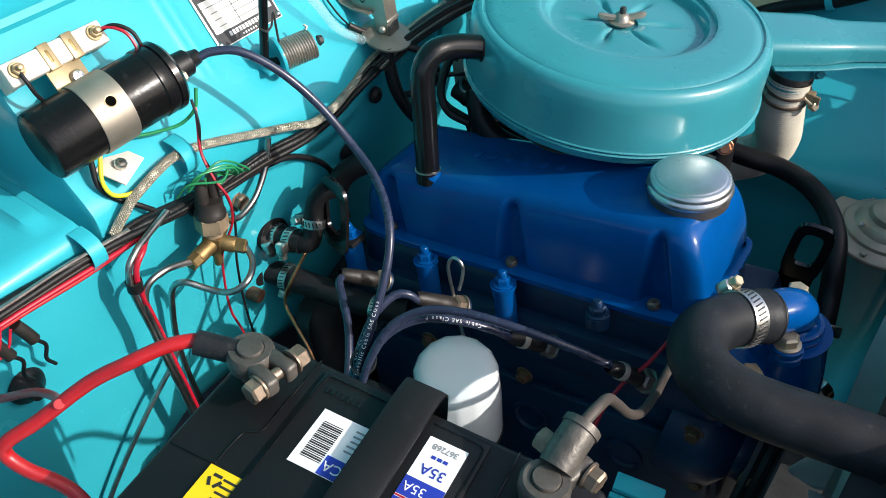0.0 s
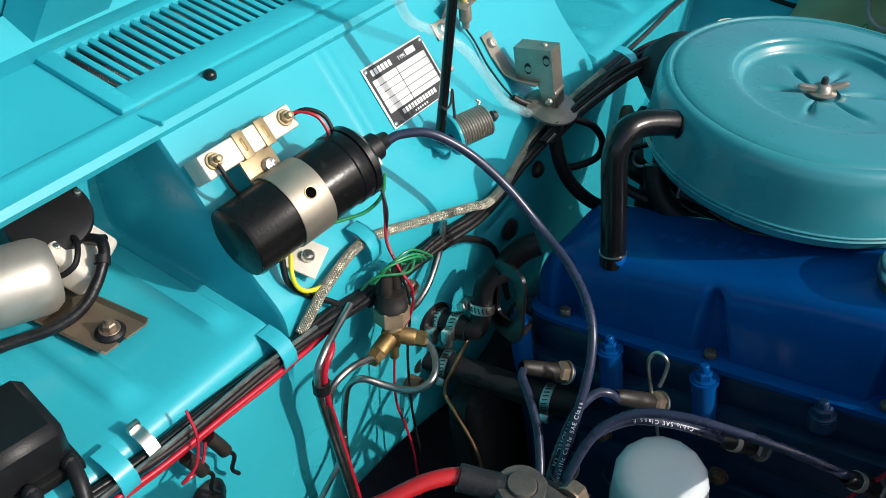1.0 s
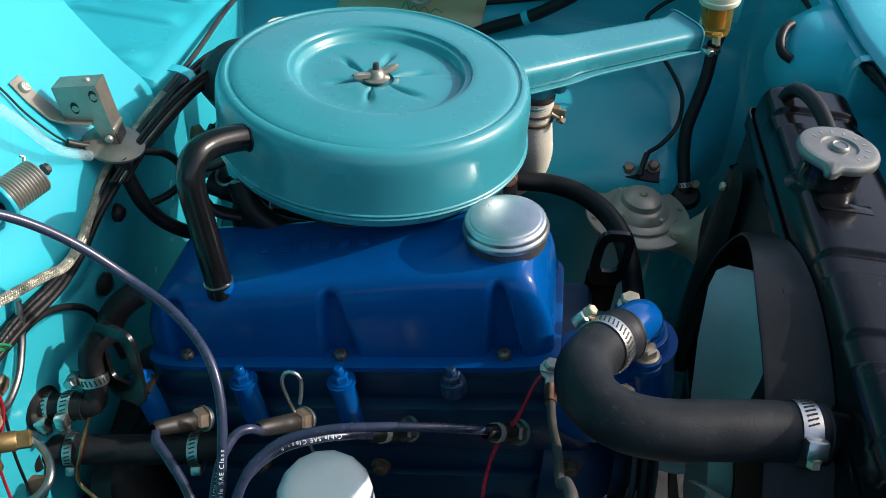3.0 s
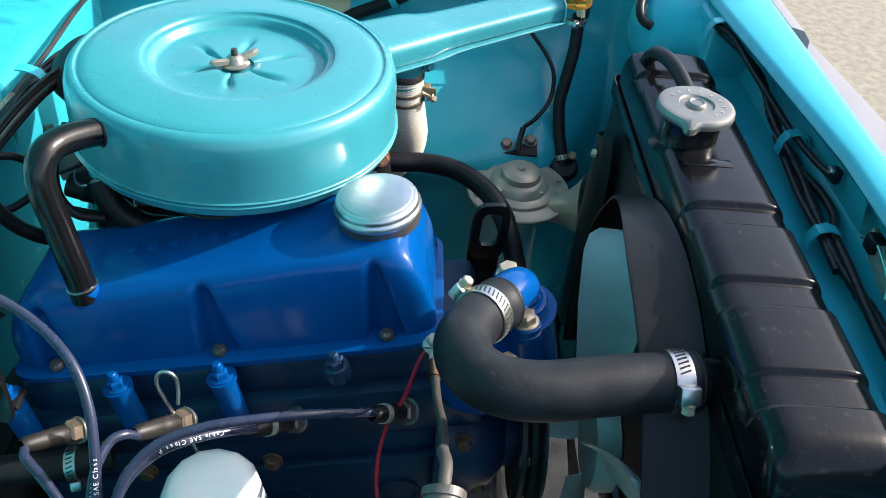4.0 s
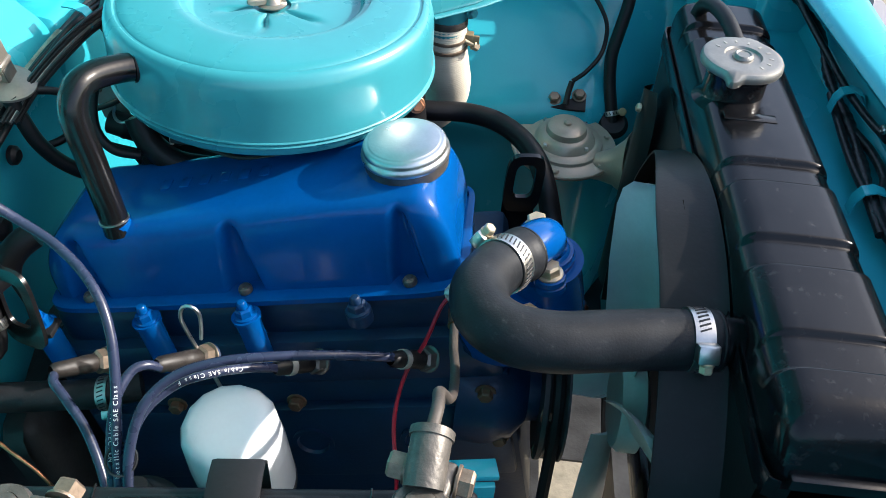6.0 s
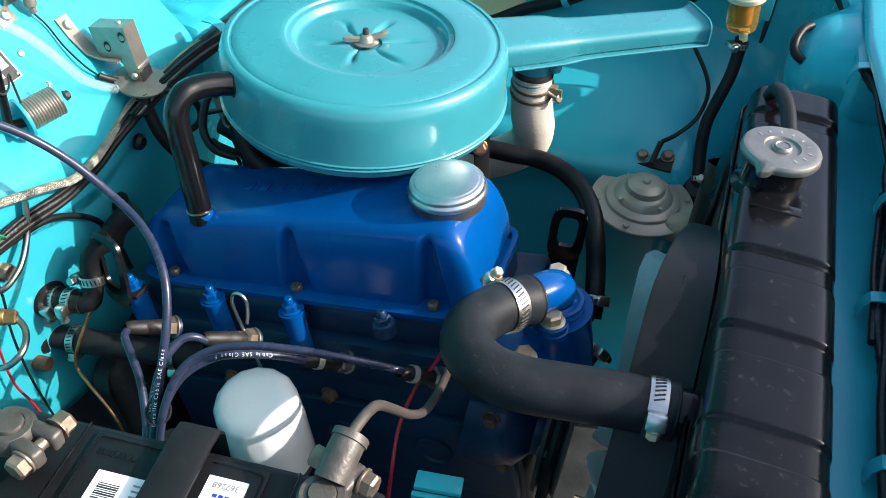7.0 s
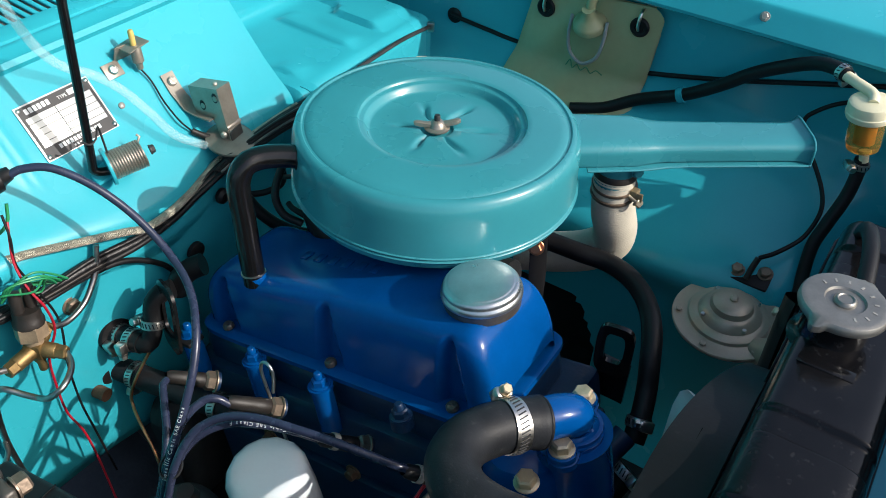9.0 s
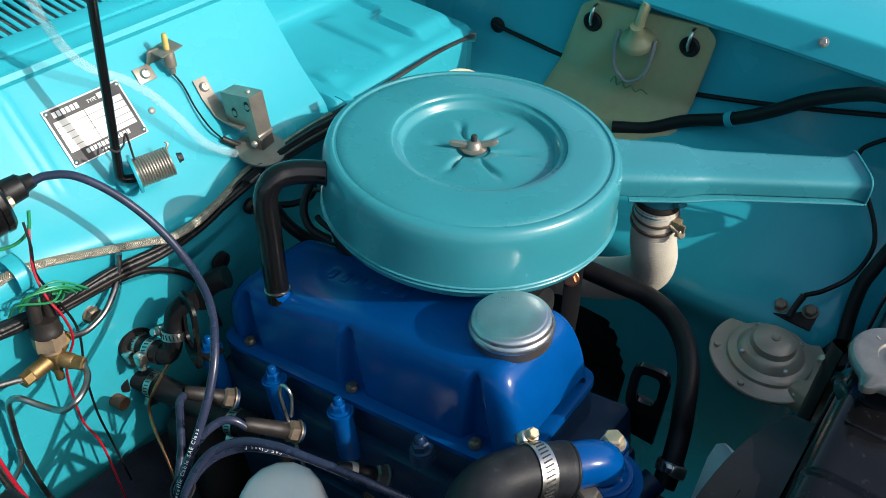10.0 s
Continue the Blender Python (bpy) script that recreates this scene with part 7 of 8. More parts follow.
hose("brake_pipe", [(-0.1935, -0.1345, 0.6805), (-0.1820, -0.1390, 0.6770), (-0.1710, -0.1500, 0.6770), (-0.1660, -0.1630, 0.6750), (-0.1730, -0.1720, 0.6670), (-0.1880, -0.1740, 0.6590), (-0.2010, -0.1800, 0.6610), (-0.2150, -0.1880, 0.6660), (-0.2260, -0.1925, 0.6560), (-0.2310, -0.1940, 0.6320), (-0.2330, -0.1960, 0.590), (-0.2330, -0.193, 0.540), (-0.2330, -0.185, 0.48)], 0.0029, TUBE, "looped grey metal brake pipe below the union", "pipe", "brake pipes")
hose("brake_pipe", [(-0.2190, -0.126, 0.690), (-0.2210, -0.110, 0.684), (-0.2240, -0.090, 0.687), (-0.2265, -0.076, 0.697), (-0.2290, -0.064, 0.712), (-0.2310, -0.056, 0.735)], 0.0029, TUBE, "bent grey metal brake pipe up to the shelf", "pipe", "brake pipes")
hose("brake_pipe", [(-0.2340, -0.330, 0.420), (-0.2330, -0.300, 0.470), (-0.2300, -0.250, 0.530), (-0.2290, -0.205, 0.572), (-0.2320, -0.198, 0.590)], 0.0026, TUBE, "bent bare metal pipe low on the firewall", "pipe", "brake pipes")
hose("wire", [(-0.2450, -0.120, 0.800), (-0.2370, -0.128, 0.785), (-0.2310, -0.134, 0.765), (-0.2180, -0.136, 0.745), (-0.2080, -0.132, 0.725), (-0.2130, -0.128, 0.692), (-0.2200, -0.138, 0.660), (-0.2215, -0.140, 0.620), (-0.2190, -0.140, 0.585), (-0.2160, -0.132, 0.550), (-0.2060, -0.132, 0.515), (-0.198, -0.132, 0.45)], 0.0012, RED_THIN, "thin red wire hanging from the coil", "wire")
hose("wire", [(-0.2440, -0.124, 0.806), (-0.2350, -0.128, 0.788), (-0.2330, -0.132, 0.762), (-0.2270, -0.126, 0.735), (-0.2220, -0.117, 0.690), (-0.2190, -0.124, 0.640), (-0.2150, -0.126, 0.590), (-0.2127, -0.122, 0.543), (-0.205, -0.118, 0.48)], 0.0012, RUBBER_DARK, "thin black wire hanging from the coil", "wire")
hose("wire", [(-0.2620, -0.205, 0.790), (-0.2540, -0.214, 0.774), (-0.2480, -0.212, 0.762), (-0.2440, -0.200, 0.757), (-0.2430, -0.186, 0.757), (-0.2430, -0.178, 0.758)], 0.0018, YELLOW, "yellow wire curling under the coil", "wire")
hose("wire", [(-0.2650, -0.212, 0.788), (-0.2570, -0.216, 0.768), (-0.2490, -0.206, 0.752), (-0.2420, -0.196, 0.744), (-0.2380, -0.186, 0.734)], 0.0024, RUBBER_DARK, "thin black wire curling under the coil", "wire")
hose("wire", [(-0.2460, -0.116, 0.812), (-0.2440, -0.122, 0.796), (-0.2500, -0.134, 0.785), (-0.2600, -0.150, 0.782), (-0.2680, -0.164, 0.782)], 0.0015, GREEN, "thin green wire under the coil", "wire")
for k in range(4):
    w1, w2 = 0.008 * math.sin(2.1 * k + 0.4), 0.008 * math.cos(1.7 * k)
    hose("wire", [(-0.2290 + w2 * 0.5, -0.160 + w1 * 0.6, 0.738 + w2 * 0.4), (-0.2180 + w1 * 0.4, -0.152 + w2, 0.756 + w1 * 0.6), (-0.2090 - w2 * 0.4, -0.130 + w1, 0.755 + w2 * 0.7), (-0.2130 + w2 * 0.5, -0.112 + w2, 0.742 - w1), (-0.2230, -0.118 + w1 * 0.7, 0.734 + w2 * 0.5), (-0.2250 + w1 * 0.3, -0.140 + w2 * 0.5, 0.742 + w1 * 0.5), (-0.2180, -0.150, 0.728)], 0.0010, GREEN, "thin green wire looped over the switch", "wire", "switch wires")
hose("wire", [(-0.3030, -0.1560, 0.8600), (-0.2960, -0.1480, 0.8630), (-0.2850, -0.1410, 0.8580), (-0.2760, -0.1400, 0.8440), (-0.2700, -0.1430, 0.8320)], 0.0014, RED_THIN, "thin red wire looping from the resistor", "wire", "resistor wires")
hose("wire", [(-0.3030, -0.1550, 0.8590), (-0.2940, -0.1450, 0.8640), (-0.2830, -0.1370, 0.8580), (-0.2740, -0.1370, 0.8420), (-0.2690, -0.1410, 0.8280)], 0.0016, RUBBER_DARK, "thin black wire looping from the resistor", "wire", "resistor wires")
hose("wire", [(-0.3030, -0.2250, 0.8590), (-0.2960, -0.2250, 0.8520), (-0.2930, -0.2220, 0.8400), (-0.2940, -0.2140, 0.8280), (-0.2950, -0.2020, 0.8200)], 0.0016, RUBBER_DARK, "thin black wire looping from the resistor", "wire", "resistor wires")
single("firewall_bolt", hexbolt((-0.2440, -0.090, 0.6770), (1, 0, 0), 0.0085, 0.006, 1.2), RUSTBOLT, (-0.244, -0.085, 0.67), "rusty bolt head in the firewall", "bolt")
single("firewall_plug", lathe([(0, 0), (0.0110, 0), (0.0105, 0.004), (0.006, 0.007), (0, 0.007)], 20, frame_to((-0.2260, 0.050, 0.6600), (1, 0, 0))), RUBBER_DARK, (-0.226, 0.05, 0.66), "black rubber plug in the firewall", "plug")
single("firewall_plug", lathe([(0, 0), (0.0090, 0), (0.0085, 0.004), (0.005, 0.007), (0, 0.007)], 20, frame_to((-0.2290, 0.100, 0.7020), (1, 0, 0.1))), RUBBER_DARK, (-0.229, 0.10, 0.70), "black rubber plug in the firewall", "plug")

# speedometer style black cable arching to the rear bracket
hose("control_cable", [(-0.2390, -0.150, 0.704), (-0.2360, -0.110, 0.706), (-0.2330, -0.070, 0.706), (-0.2290, -0.030, 0.699), (-0.2210, 0.006, 0.672), (-0.2130, 0.018, 0.640), (-0.205, 0.022, 0.60)], 0.0030, RUBBER_DARK, "black sleeved control cable on the firewall", "cable")
hose("vacuum_hose", [(-0.2230, 0.112, 0.754), (-0.2180, 0.112, 0.735), (-0.2080, 0.112, 0.708), (-0.1930, 0.120, 0.682), (-0.1700, 0.132, 0.664), (-0.135, 0.145, 0.660)], 0.0068, RUBBER_DARK, "black rubber vacuum hose behind the engine")
hose("vacuum_hose", [(-0.2140, 0.132, 0.750), (-0.1960, 0.145, 0.742), (-0.1860, 0.152, 0.724), (-0.1880, 0.150, 0.706), (-0.2020, 0.138, 0.696), (-0.2160, 0.126, 0.694)], 0.0036, RUBBER_DARK, "thin black rubber vacuum hose loop")

# heater hoses
hv = thing("heater_hose", (-0.22, -0.05, 0.60), "short black heater hose with steel clamps", "hose")
part("hose", tube([(-0.2500, -0.0572, 0.6130), (-0.2350, -0.0560, 0.6147), (-0.2180, -0.0545, 0.6170), (-0.2020, -0.0530, 0.6190)], 0.0112, 20), RUBBER_DARK, hv)
part("elbow", tube([(-0.2060, -0.0534, 0.6186), (-0.1985, -0.0520, 0.6198), (-0.1950, -0.0490, 0.6220), (-0.1960, -0.0430, 0.6300), (-0.1980, -0.0385, 0.6390), (-0.2000, -0.0345, 0.6500), (-0.1995, -0.0305, 0.6610), (-0.1945, -0.0245, 0.6700), (-0.1860, -0.0150, 0.6740)], 0.0098, 20), RUBBER_DARK, hv)
part("flange", lathe([(0, 0), (0.0190, 0), (0.0195, 0.003), (0.018, 0.0055), (0.0125, 0.0065), (0.011, 0.010), (0, 0.010)], 32, frame_to((-0.2400, -0.0570, 0.6140), (1, -0.10, 0.12))), BLACK_MATT, hv)
clamp_at((-0.2330, -0.0558, 0.6150), (1, 0.08, 0.13), 0.0114, 0.009, (0.05, -0.97, -0.25))
clamp_at((-0.2150, -0.0542, 0.6174), (1, 0.08, 0.13), 0.0114, 0.009, (0.10, -0.97, 0.05))
clamp_at((-0.1981, -0.0386, 0.6385), (-0.18, 0.36, 0.92), 0.0108, 0.009, (-0.97, -0.10, -0.12))
clamp_at((-0.2230, -0.0566, 0.5622), (1, 0.16, 0.0), 0.0132, 0.008, (0, -0.5, -0.85))
hl = thing("heater_hose", (-0.17, -0.05, 0.53), "black heater hose low behind the engine", "hose")
part("hose", tube([(-0.2460, -0.0620, 0.5640), (-0.2200, -0.0560, 0.5620), (-0.1700, -0.0480, 0.5640), (-0.1250, -0.0420, 0.5680), (-0.09, -0.030, 0.57)], 0.0130, 22), RUBBER, hl)
part("flange", lathe([(0, 0), (0.0220, 0), (0.0220, 0.003), (0.016, 0.005), (0, 0.005)], 28, frame_to((-0.2470, -0.0620, 0.5640), (1, 0.1, 0))), BLACK_MATT, hl)
clamp_at((-0.1180, -0.0410, 0.5686), (0.98, 0.15, 0.1), 0.0132, 0.009, (0, -0.5, -0.85))
single("pipe_stub", tube([(-0.2440, -0.092, 0.556), (-0.2300, -0.090, 0.556)], 0.0075, 14), RUST, (-0.24, -0.09, 0.556), "short rusty pipe stub in the firewall", "pipe")
hose("capillary_tube", [(-0.2055, -0.0430, 0.6000), (-0.2080, -0.0560, 0.5850), (-0.2090, -0.0680, 0.5710), (-0.2110, -0.0750, 0.5550), (-0.2080, -0.0780, 0.5440), (-0.1916, -0.0860, 0.5400), (-0.1604, -0.0968, 0.5214), (-0.14, -0.105, 0.49)], 0.0017, COPPER, "thin copper capillary tube on the firewall", "tube")

# rear lifting plate
lb = thing("lifting_eye", (-0.19, -0.02, 0.63), "black steel lifting plate behind the head", "lifting eye")
part("plate", slotted(0.047, 0.076, 0.027, 0.044, 0.0034, frame_to((-0.1740, -0.0350, 0.6570), (-0.36, -0.925, 0.09), 8), up=0.004), BLACK, lb)
part("foot", box((0.030, 0.020, 0.005), Matrix.Translation((-0.1690, -0.0240, 0.6220)) @ Matrix.Rotation(radians(-12), 4, "Y"), 0.001), BLACK_MATT, lb)
single("rubber_boot", tube([(-0.1760, 0.018, 0.6880), (-0.1860, 0.010, 0.6820), (-0.1950, 0.002, 0.6700), (-0.198, -0.004, 0.655)], 0.0115, 18), RUBBER_DARK, (-0.187, 0.01, 0.66), "black rubber boot behind the rocker cover", "boot")


# ignition leads, plugs and boots
def lead(pts, label="dark blue silicone ignition lead with white print"):
    t = thing("ignition_lead", pts[len(pts) // 2], label, "ignition lead", "ignition leads")
    ln_ = smooth_line(pts, 0.0022)
    part("cable", sweep(ln_, 0.0037, 14), LEADBLUE, t)
    return t, ln_


def glyph(ch, size):
    """One letter of the built-in font as a mesh in the xy plane."""
    cu = bpy.data.curves.new("glyph", "FONT")
    cu.body, cu.size, cu.extrude, cu.align_x, cu.align_y = ch, size, 0.00012, "CENTER", "CENTER"
    tmp = new("tmp_text", cu)
    bpy.context.view_layer.update()
    me = bpy.data.meshes.new_from_object(tmp.evaluated_get(bpy.context.evaluated_depsgraph_get()))
    bpy.data.objects.remove(tmp)
    bm = bmesh.new()
    bm.from_mesh(me)
    return bm


def print_text(t, ln_, start, text, side, size=0.0046, way=1):
    """White print that follows a lead, a letter at a time."""
    done, k = [], start * len(ln_)
    for ch in text:
        i = int(k)
        if not 1 < i < len(ln_) - 2:
            break
        if ch != " ":
            q = ln_[i].lerp(ln_[i + 1], k - i)
            d = (ln_[i + 1] - ln_[i - 1]).normalized() * way
            s = (Vector(side) - d * d.dot(Vector(side))).normalized()
            m = Matrix.Translation(q + s * 0.00372) @ Matrix((d, s.cross(d), s)).transposed().to_4x4()
            bm = glyph(ch, size)
            bm.transform(m)
            done.append(bm)
        k += way * size * (0.42 if ch in "il I" else 0.66) / 0.0022
    part("white_print", join(*done), LETTER, t)


t, l_ = lead([(-0.2545, -0.102, 0.8300), (-0.2480, -0.092, 0.8335), (-0.2320, -0.076, 0.8320), (-0.2080, -0.058, 0.8140), (-0.1800, -0.044, 0.7860), (-0.1480, -0.040, 0.7570), (-0.1120, -0.052, 0.7420), (-0.0800, -0.077, 0.7300), (-0.0640, -0.100, 0.7080), (-0.0570, -0.126, 0.6760), (-0.0530, -0.150, 0.6460), (-0.050, -0.168, 0.61)])
print_text(t, l_, 0.93, "Metallic Cable SAE Class", (0.3, -0.7, 0.7), way=-1)
t, l_ = lead([(-0.0440, -0.170, 0.610), (-0.0430, -0.152, 0.6500), (-0.0360, -0.132, 0.6780), (-0.0180, -0.114, 0.6920), (0.0100, -0.102, 0.6980), (0.0450, -0.092, 0.6980), (0.0800, -0.080, 0.6920), (0.1120, -0.066, 0.6800), (0.1300, -0.055, 0.6690)])
t, l_ = lead([(-0.0480, -0.172, 0.600), (-0.0470, -0.150, 0.6420), (-0.0400, -0.128, 0.6640), (-0.0220, -0.107, 0.6740), (0.0020, -0.090, 0.6720), (0.0240, -0.074, 0.6620), (0.0400, -0.060, 0.6480)])
print_text(t, l_, 0.80, "Cable SAE Class F", (0.2, -0.7, 0.75), way=-1)
t, l_ = lead([(-0.0560, -0.168, 0.600), (-0.0600, -0.145, 0.6420), (-0.0610, -0.122, 0.6660), (-0.0560, -0.103, 0.6760), (-0.0480, -0.094, 0.6760), (-0.0400, -0.088, 0.6680)])
print_text(t, l_, 0.62, "MAX PROTECTION", (0.3, -0.75, 0.6), way=-1)
t, l_ = lead([(-0.0600, -0.170, 0.590), (-0.0700, -0.148, 0.6120), (-0.0880, -0.124, 0.6300), (-0.1080, -0.106, 0.6410), (-0.1220, -0.094, 0.6440), (-0.1260, -0.086, 0.6430)])
single("cable_tie", lathe([(0.0105, -0.0012), (0.0120, -0.0012), (0.0120, 0.0012), (0.0105, 0.0012)], 24, frame_to((-0.0500, -0.152, 0.6430), (0.1, 0.55, -0.8)), close=True), INK, (-0.05, -0.152, 0.643), "black nylon cable tie round the leads", "cable tie")


def plug(base, tip, boot_mat, ring):
    """A spark plug with its boot, from the head at base to the boot's outer end at tip."""
    b, e = Vector(base), Vector(tip)
    if not ring:
        b = b.lerp(e, 0.24)
    d = (e - b).normalized()
    t = thing("spark_plug", base, "spark plug with a rubber boot and dark hexagon", "spark plug", "spark plugs")
    part("hexagon", hexbolt(b, d, 0.0098, 0.009, 1.12), RIM if ring else RUSTBOLT, t, "darkened hexagon")
    n = (e - b).length
    part("shell", lathe([(0.0095, -0.001), (0.0095, 0.003), (0.0, 0.003)], 18, frame_to(b, -d)), BLUE_DARK, t)
    part("boot", lathe([(0.0060, 0.010), (0.0074, 0.012), (0.0075, n * 0.45), (0.0068, n * 0.5), (0.0071, n * 0.55), (0.0064, n * 0.92), (0.0044, n)], 20, frame_to(b, d)), boot_mat, t)
    if ring:
        part("ring", lathe([(0.0072, n * 0.62), (0.0078, n * 0.62), (0.0078, n * 0.74), (0.0070, n * 0.74)], 20, frame_to(b, d)), GREY_METAL, t, "pale ring")
    return t


plug((-0.0930, -0.0400, 0.6180), (-0.1290, -0.0840, 0.6440), BOOT, False)
plug((-0.0090, -0.0400, 0.6350), (-0.0430, -0.0880, 0.6700), BOOT, False)
plug((0.0650, -0.0300, 0.6260), (0.0370, -0.0620, 0.6500), RUBBER_DARK, True)
plug((0.1530, -0.0300, 0.6430), (0.1250, -0.0590, 0.6710), RUBBER_DARK, True)

ds = thing("distributor", (-0.05, -0.15, 0.52), "dark brown distributor cap beside the block", "distributor")
part("cap", lathe([(0.034, 0), (0.036, 0.004), (0.036, 0.022), (0.030, 0.030), (0.014, 0.034), (0.012, 0.048), (0, 0.048)], 32, frame_to((-0.0480, -0.150, 0.5500), (0.05, -0.35, 0.94))), DARK, ds)
for a in range(4):
    part("tower", lathe([(0.0085, 0.022), (0.0080, 0.046), (0, 0.046)], 16, frame_to((-0.0480, -0.150, 0.5500), (0.05, -0.35, 0.94)) @ Matrix.Translation((0.022 * math.cos(a * 1.57), 0.022 * math.sin(a * 1.57), 0))), DARK, ds)
part("body", lathe([(0.026, -0.07), (0.030, -0.01), (0.034, 0)], 28, frame_to((-0.0480, -0.150, 0.5500), (0.05, -0.35, 0.94))), GREY_METAL, ds)

dip = thing("dipstick", (-0.02, -0.055, 0.62), "bright steel wire oil dipstick with a looped handle", "dipstick")
part("wire", tube([(-0.0080, -0.0560, 0.6050), (-0.0180, -0.0550, 0.6350), (-0.0300, -0.0530, 0.6680), (-0.0340, -0.0525, 0.6850), (-0.0310, -0.0525, 0.6960), (-0.0245, -0.0530, 0.6985), (-0.0190, -0.0535, 0.6930), (-0.0185, -0.0540, 0.6800), (-0.0200, -0.0545, 0.6660)], 0.0016, 10), STEEL, dip)

# carburettor and manifold under the cleaner
cb = thing("carburettor", (0.0, 0.19, 0.66), "dark metal carburettor and manifold under the cleaner", "carburettor")
part("body", box((0.11, 0.085, 0.075), Matrix.Translation((-0.012, 0.190, 0.712)), 0.012, 2), DARK, cb)
part("manifold", tube([(-0.14, 0.175, 0.665), (-0.07, 0.172, 0.672), (0.01, 0.172, 0.680), (0.09, 0.172, 0.690)], 0.024, 18), DARK, cb)
part("choke", lathe([(0, 0), (0.022, 0), (0.022, 0.018), (0.018, 0.024), (0, 0.024)], 24, frame_to((-0.1020, 0.150, 0.735), (-0.8, -0.5, 0.2))), DARK, cb)
part("lever", tube([(-0.085, 0.118, 0.735), (-0.070, 0.100, 0.742), (-0.050, 0.095, 0.738), (-0.030, 0.092, 0.744)], 0.0022, 8), RUSTBOLT, cb)
part("lever", tube([(-0.060, 0.105, 0.728), (-0.020, 0.090, 0.732), (0.020, 0.088, 0.742), (0.050, 0.092, 0.748)], 0.0018, 8), DARK, cb)
for x, y, z in ((-0.030, 0.088, 0.752), (0.004, 0.082, 0.757), (0.036, 0.086, 0.760), (0.060, 0.098, 0.764), (-0.06, 0.105, 0.748)):
    part("bolt", hexbolt((x, y, z), (0.1, -0.6, 0.8), 0.0048, 0.007, 1.3), STEEL, cb)
part("elbow", tube([(-0.118, 0.120, 0.742), (-0.108, 0.112, 0.722), (-0.085, 0.108, 0.706), (-0.055, 0.112, 0.700)], 0.0115, 16), RUBBER_DARK, cb)
part("flange_plate", box((0.150, 0.010, 0.020), Matrix.Translation((-0.012, 0.110, 0.738)) @ Matrix.Rotation(radians(-6), 4, "X"), 0.002), DARK, cb)
for k in range(7):
    x = -0.085 + 0.024 * k
    part("vacuum_pipe", tube([(x, 0.104 + 0.004 * (k % 3), 0.758 - 0.006 * (k % 2)), (x + 0.010, 0.096 + 0.003 * (k % 2), 0.748), (x + 0.022, 0.098, 0.736 + 0.005 * (k % 3)), (x + 0.030, 0.106, 0.726)], 0.0018 + 0.0009 * (k % 3), 8), (RUBBER_DARK, TUBE, RUBBER_DARK, BRASS)[k % 4], cb)
part("linkage", tube([(-0.112, 0.106, 0.764), (-0.070, 0.090, 0.750), (-0.020, 0.082, 0.746), (0.030, 0.080, 0.752), (0.074, 0.092, 0.766)], 0.0016, 8), DARK, cb)
part("return_spring", tube([(0.070 - 0.001 * k, 0.098 + 0.0030 * math.cos(k * 1.57), 0.752 + 0.0030 * math.sin(k * 1.57)) for k in range(40)], 0.0007, 5, 0.0012), STEEL, cb)
part("loop_hose", tube([(-0.150, 0.150, 0.775), (-0.152, 0.120, 0.762), (-0.146, 0.098, 0.742), (-0.132, 0.092, 0.726), (-0.112, 0.098, 0.718)], 0.0042, 12), RUBBER_DARK, cb)
part("servo_cylinder", lathe([(0, 0), (0.0095, 0), (0.0112, 0.0015), (0.0112, 0.014), (0.0118, 0.015), (0.0118, 0.018), (0.0112, 0.019), (0.0112, 0.058), (0.009, 0.061), (0, 0.061)], 32, frame_to((-0.1600, 0.150, 0.7140), (0.96, 0.0, -0.28))), BLACK_MATT, cb)
part("vacuum_hose", tube([(-0.158, 0.128, 0.706), (-0.150, 0.125, 0.705), (-0.133, 0.125, 0.702), (-0.118, 0.125, 0.700), (-0.107, 0.125, 0.702), (-0.096, 0.125, 0.711), (-0.080, 0.125, 0.720)], 0.0032, 10), RUBBER_DARK, cb)
for pts in (((-0.131, 0.122, 0.704), (-0.126, 0.120, 0.696), (-0.119, 0.118, 0.684)), ((-0.122, 0.119, 0.713), (-0.1225, 0.118, 0.702), (-0.118, 0.118, 0.684)), ((-0.092, 0.120, 0.709), (-0.101, 0.120, 0.700), (-0.112, 0.120, 0.690))):
    part("wire", tube(list(pts), 0.0014, 8), RUBBER_DARK, cb)
part("bent_pipe", tube([(-0.140, 0.130, 0.745), (-0.1435, 0.130, 0.737), (-0.1430, 0.130, 0.730), (-0.138, 0.130, 0.727), (-0.129, 0.130, 0.731), (-0.123, 0.130, 0.735)], 0.0014, 8), TUBE, cb)
part("pipe_nut", lathe([(0, 0), (0.0026, 0), (0.0026, 0.008), (0, 0.008)], 6, frame_to((-0.130, 0.130, 0.7305), (0.8, 0, 0.45))), STEEL, cb)
part("linkage_pin", lathe([(0, 0), (0.0020, 0), (0.0020, 0.011), (0, 0.011)], 12, frame_to((-0.0895, 0.115, 0.7210), (0.05, 0, 1))), ZINC, cb)
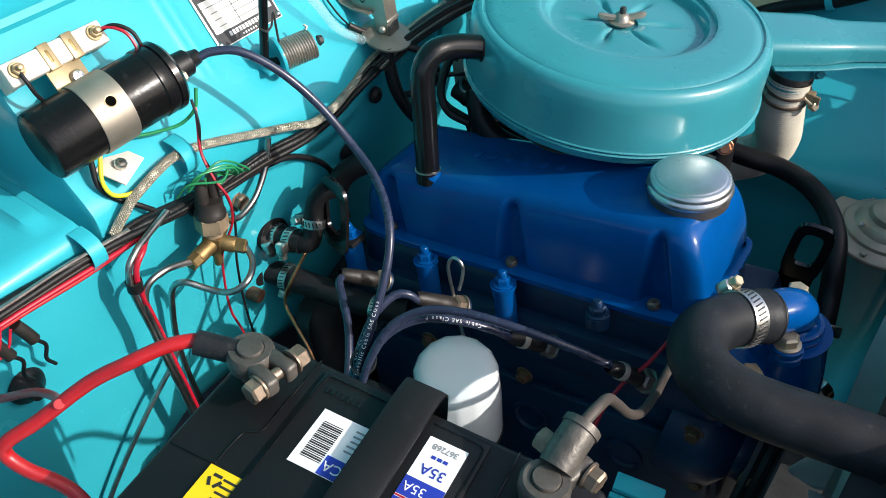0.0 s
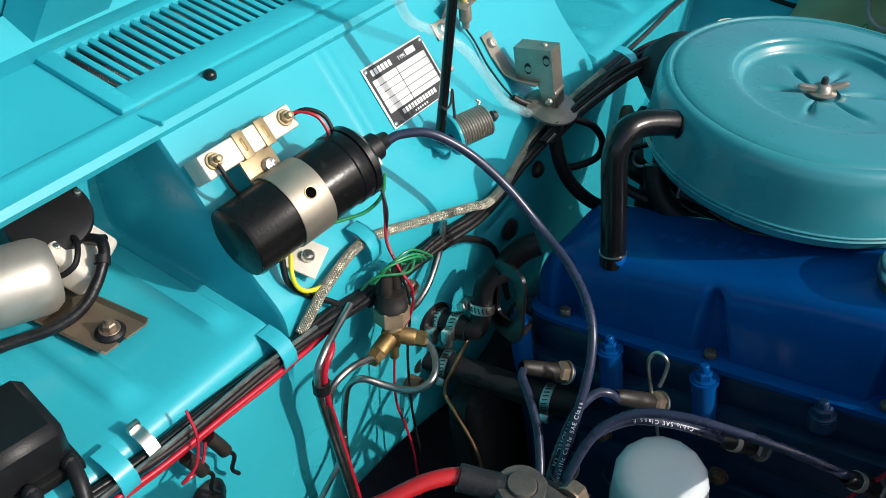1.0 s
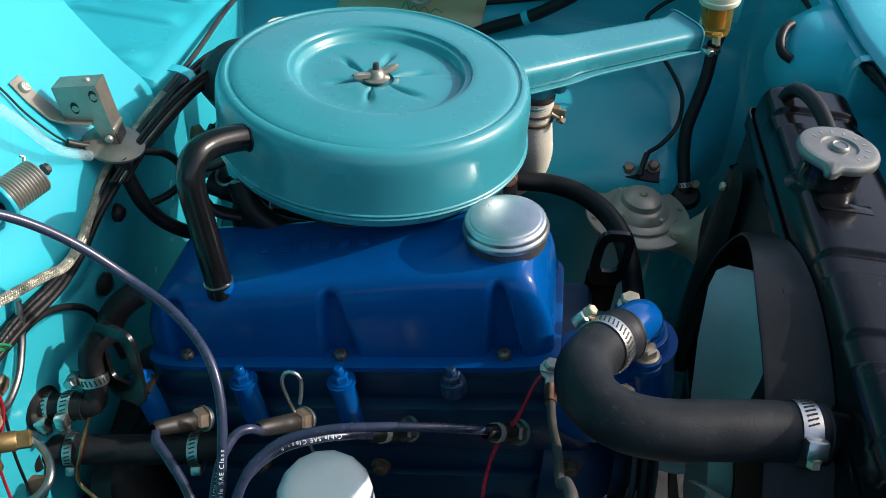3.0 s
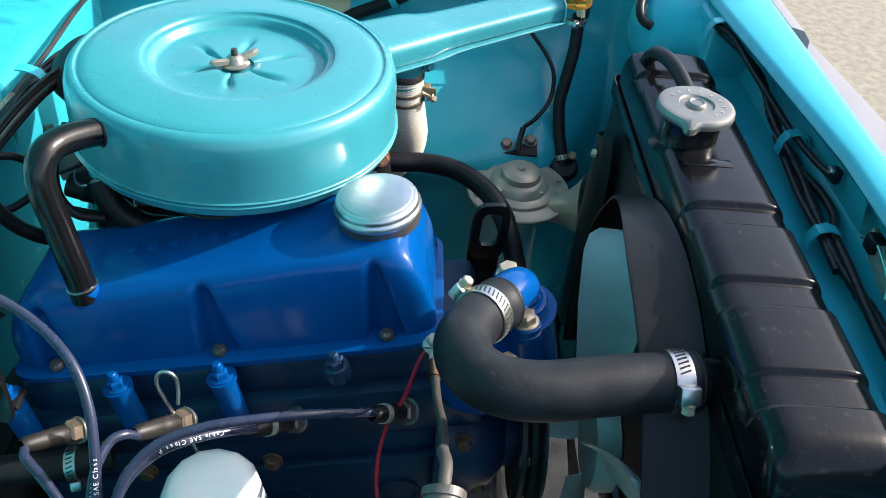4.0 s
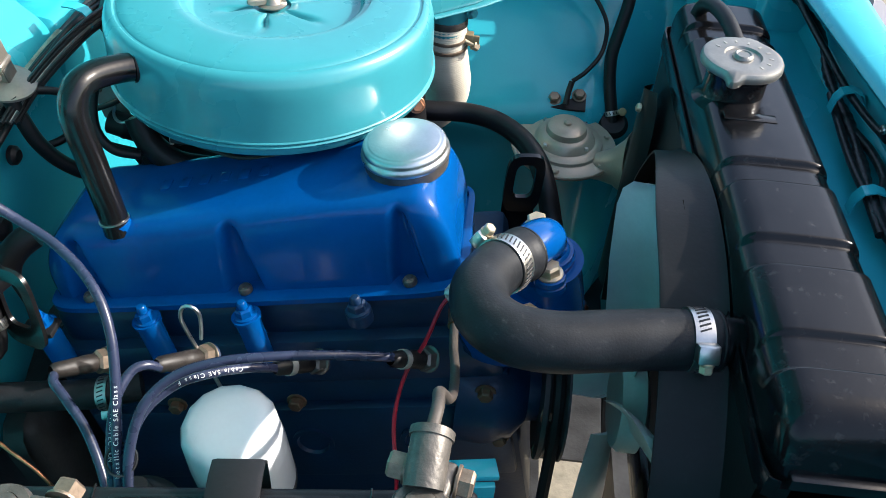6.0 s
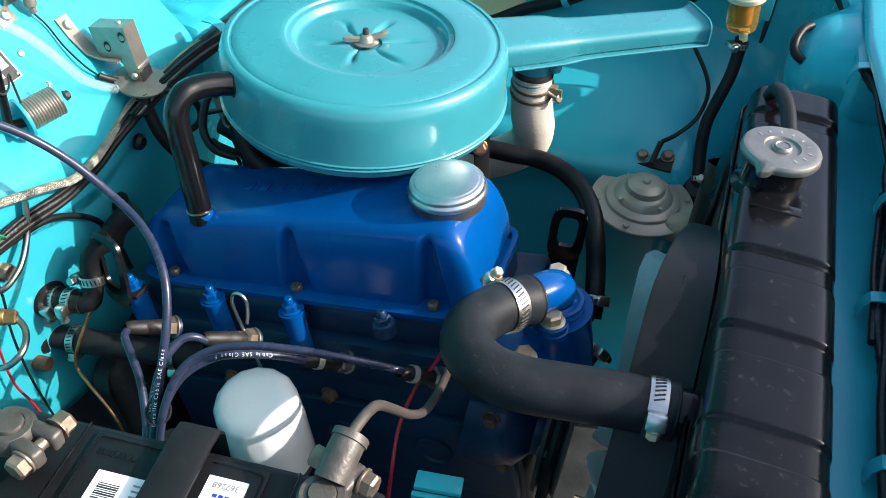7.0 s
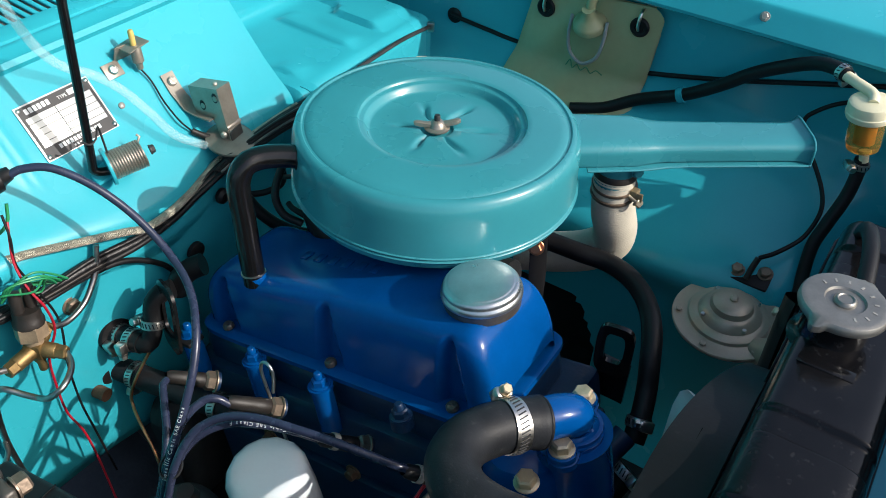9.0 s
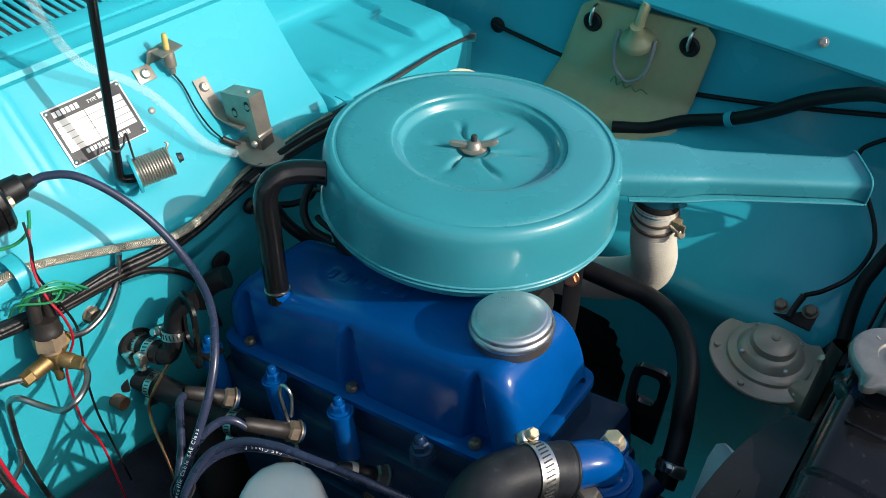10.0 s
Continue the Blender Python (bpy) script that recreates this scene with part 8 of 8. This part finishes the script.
part("cable_hose", tube([(-0.172, 0.132, 0.733), (-0.165, 0.130, 0.736), (-0.152, 0.130, 0.742), (-0.140, 0.130, 0.748), (-0.128, 0.132, 0.756)], 0.0026, 10), RUBBER_DARK, cb)
part("heat_bracket", box((0.026, 0.0016, 0.040), Matrix.Translation((-0.163, 0.166, 0.728)) @ Matrix.Rotation(radians(-14), 4, "Y"), 0.0006), GREY_METAL, cb, "pale sheet metal bracket")
ss = thing("support_strut", (0.12, 0.16, 0.68), "black steel strut bolted to the cleaner rim", "strut")
part("strut", tube([(0.1168, 0.1670, 0.770), (0.1180, 0.1665, 0.752), (0.1215, 0.1640, 0.720), (0.1240, 0.1600, 0.680)], 0.0085, 8, 0.004, 0.2), BLACK_MATT, ss)
part("bolt", hexbolt((0.1168, 0.1635, 0.7545), (0.3, -0.9, 0.3), 0.0060, 0.005, 1.3), COPPER, ss)
kn = thing("manifold_knob", (-0.158, 0.165, 0.755), "rusty brown valve knob behind the cleaner", "valve")
part("knob", lathe([(0, 0), (0.012, 0), (0.014, 0.005), (0.008, 0.010), (0.008, 0.016), (0.014, 0.020), (0.013, 0.026), (0, 0.027)], 24, frame_to((-0.150, 0.170, 0.752), (-0.75, -0.6, 0.1))), RUST, kn)
mc = thing("brake_reservoir", (-0.145, 0.33, 0.74), "white plastic reservoir lid beyond the cleaner", "reservoir")
part("lid", lathe([(0, 0), (0.021, 0), (0.022, 0.006), (0.020, 0.011), (0, 0.012)], 32, frame_to((-0.140, 0.352, 0.772), (0, 0, 1))), CREAM, mc)
part("bowl", lathe([(0, -0.07), (0.019, -0.07), (0.020, 0), (0, 0)], 32, frame_to((-0.140, 0.352, 0.772), (0, 0, 1))), BLACK_MATT, mc)
sv = thing("servo_unit", (-0.165, 0.27, 0.70), "dark round servo housing behind the cleaner", "servo")
part("drum", lathe([(0, -0.03), (0.036, -0.03), (0.039, -0.01), (0.037, 0.02), (0.026, 0.028), (0, 0.030)], 40, frame_to((-0.165, 0.272, 0.755), (-0.3, -0.5, 0.8))), DARK, sv)
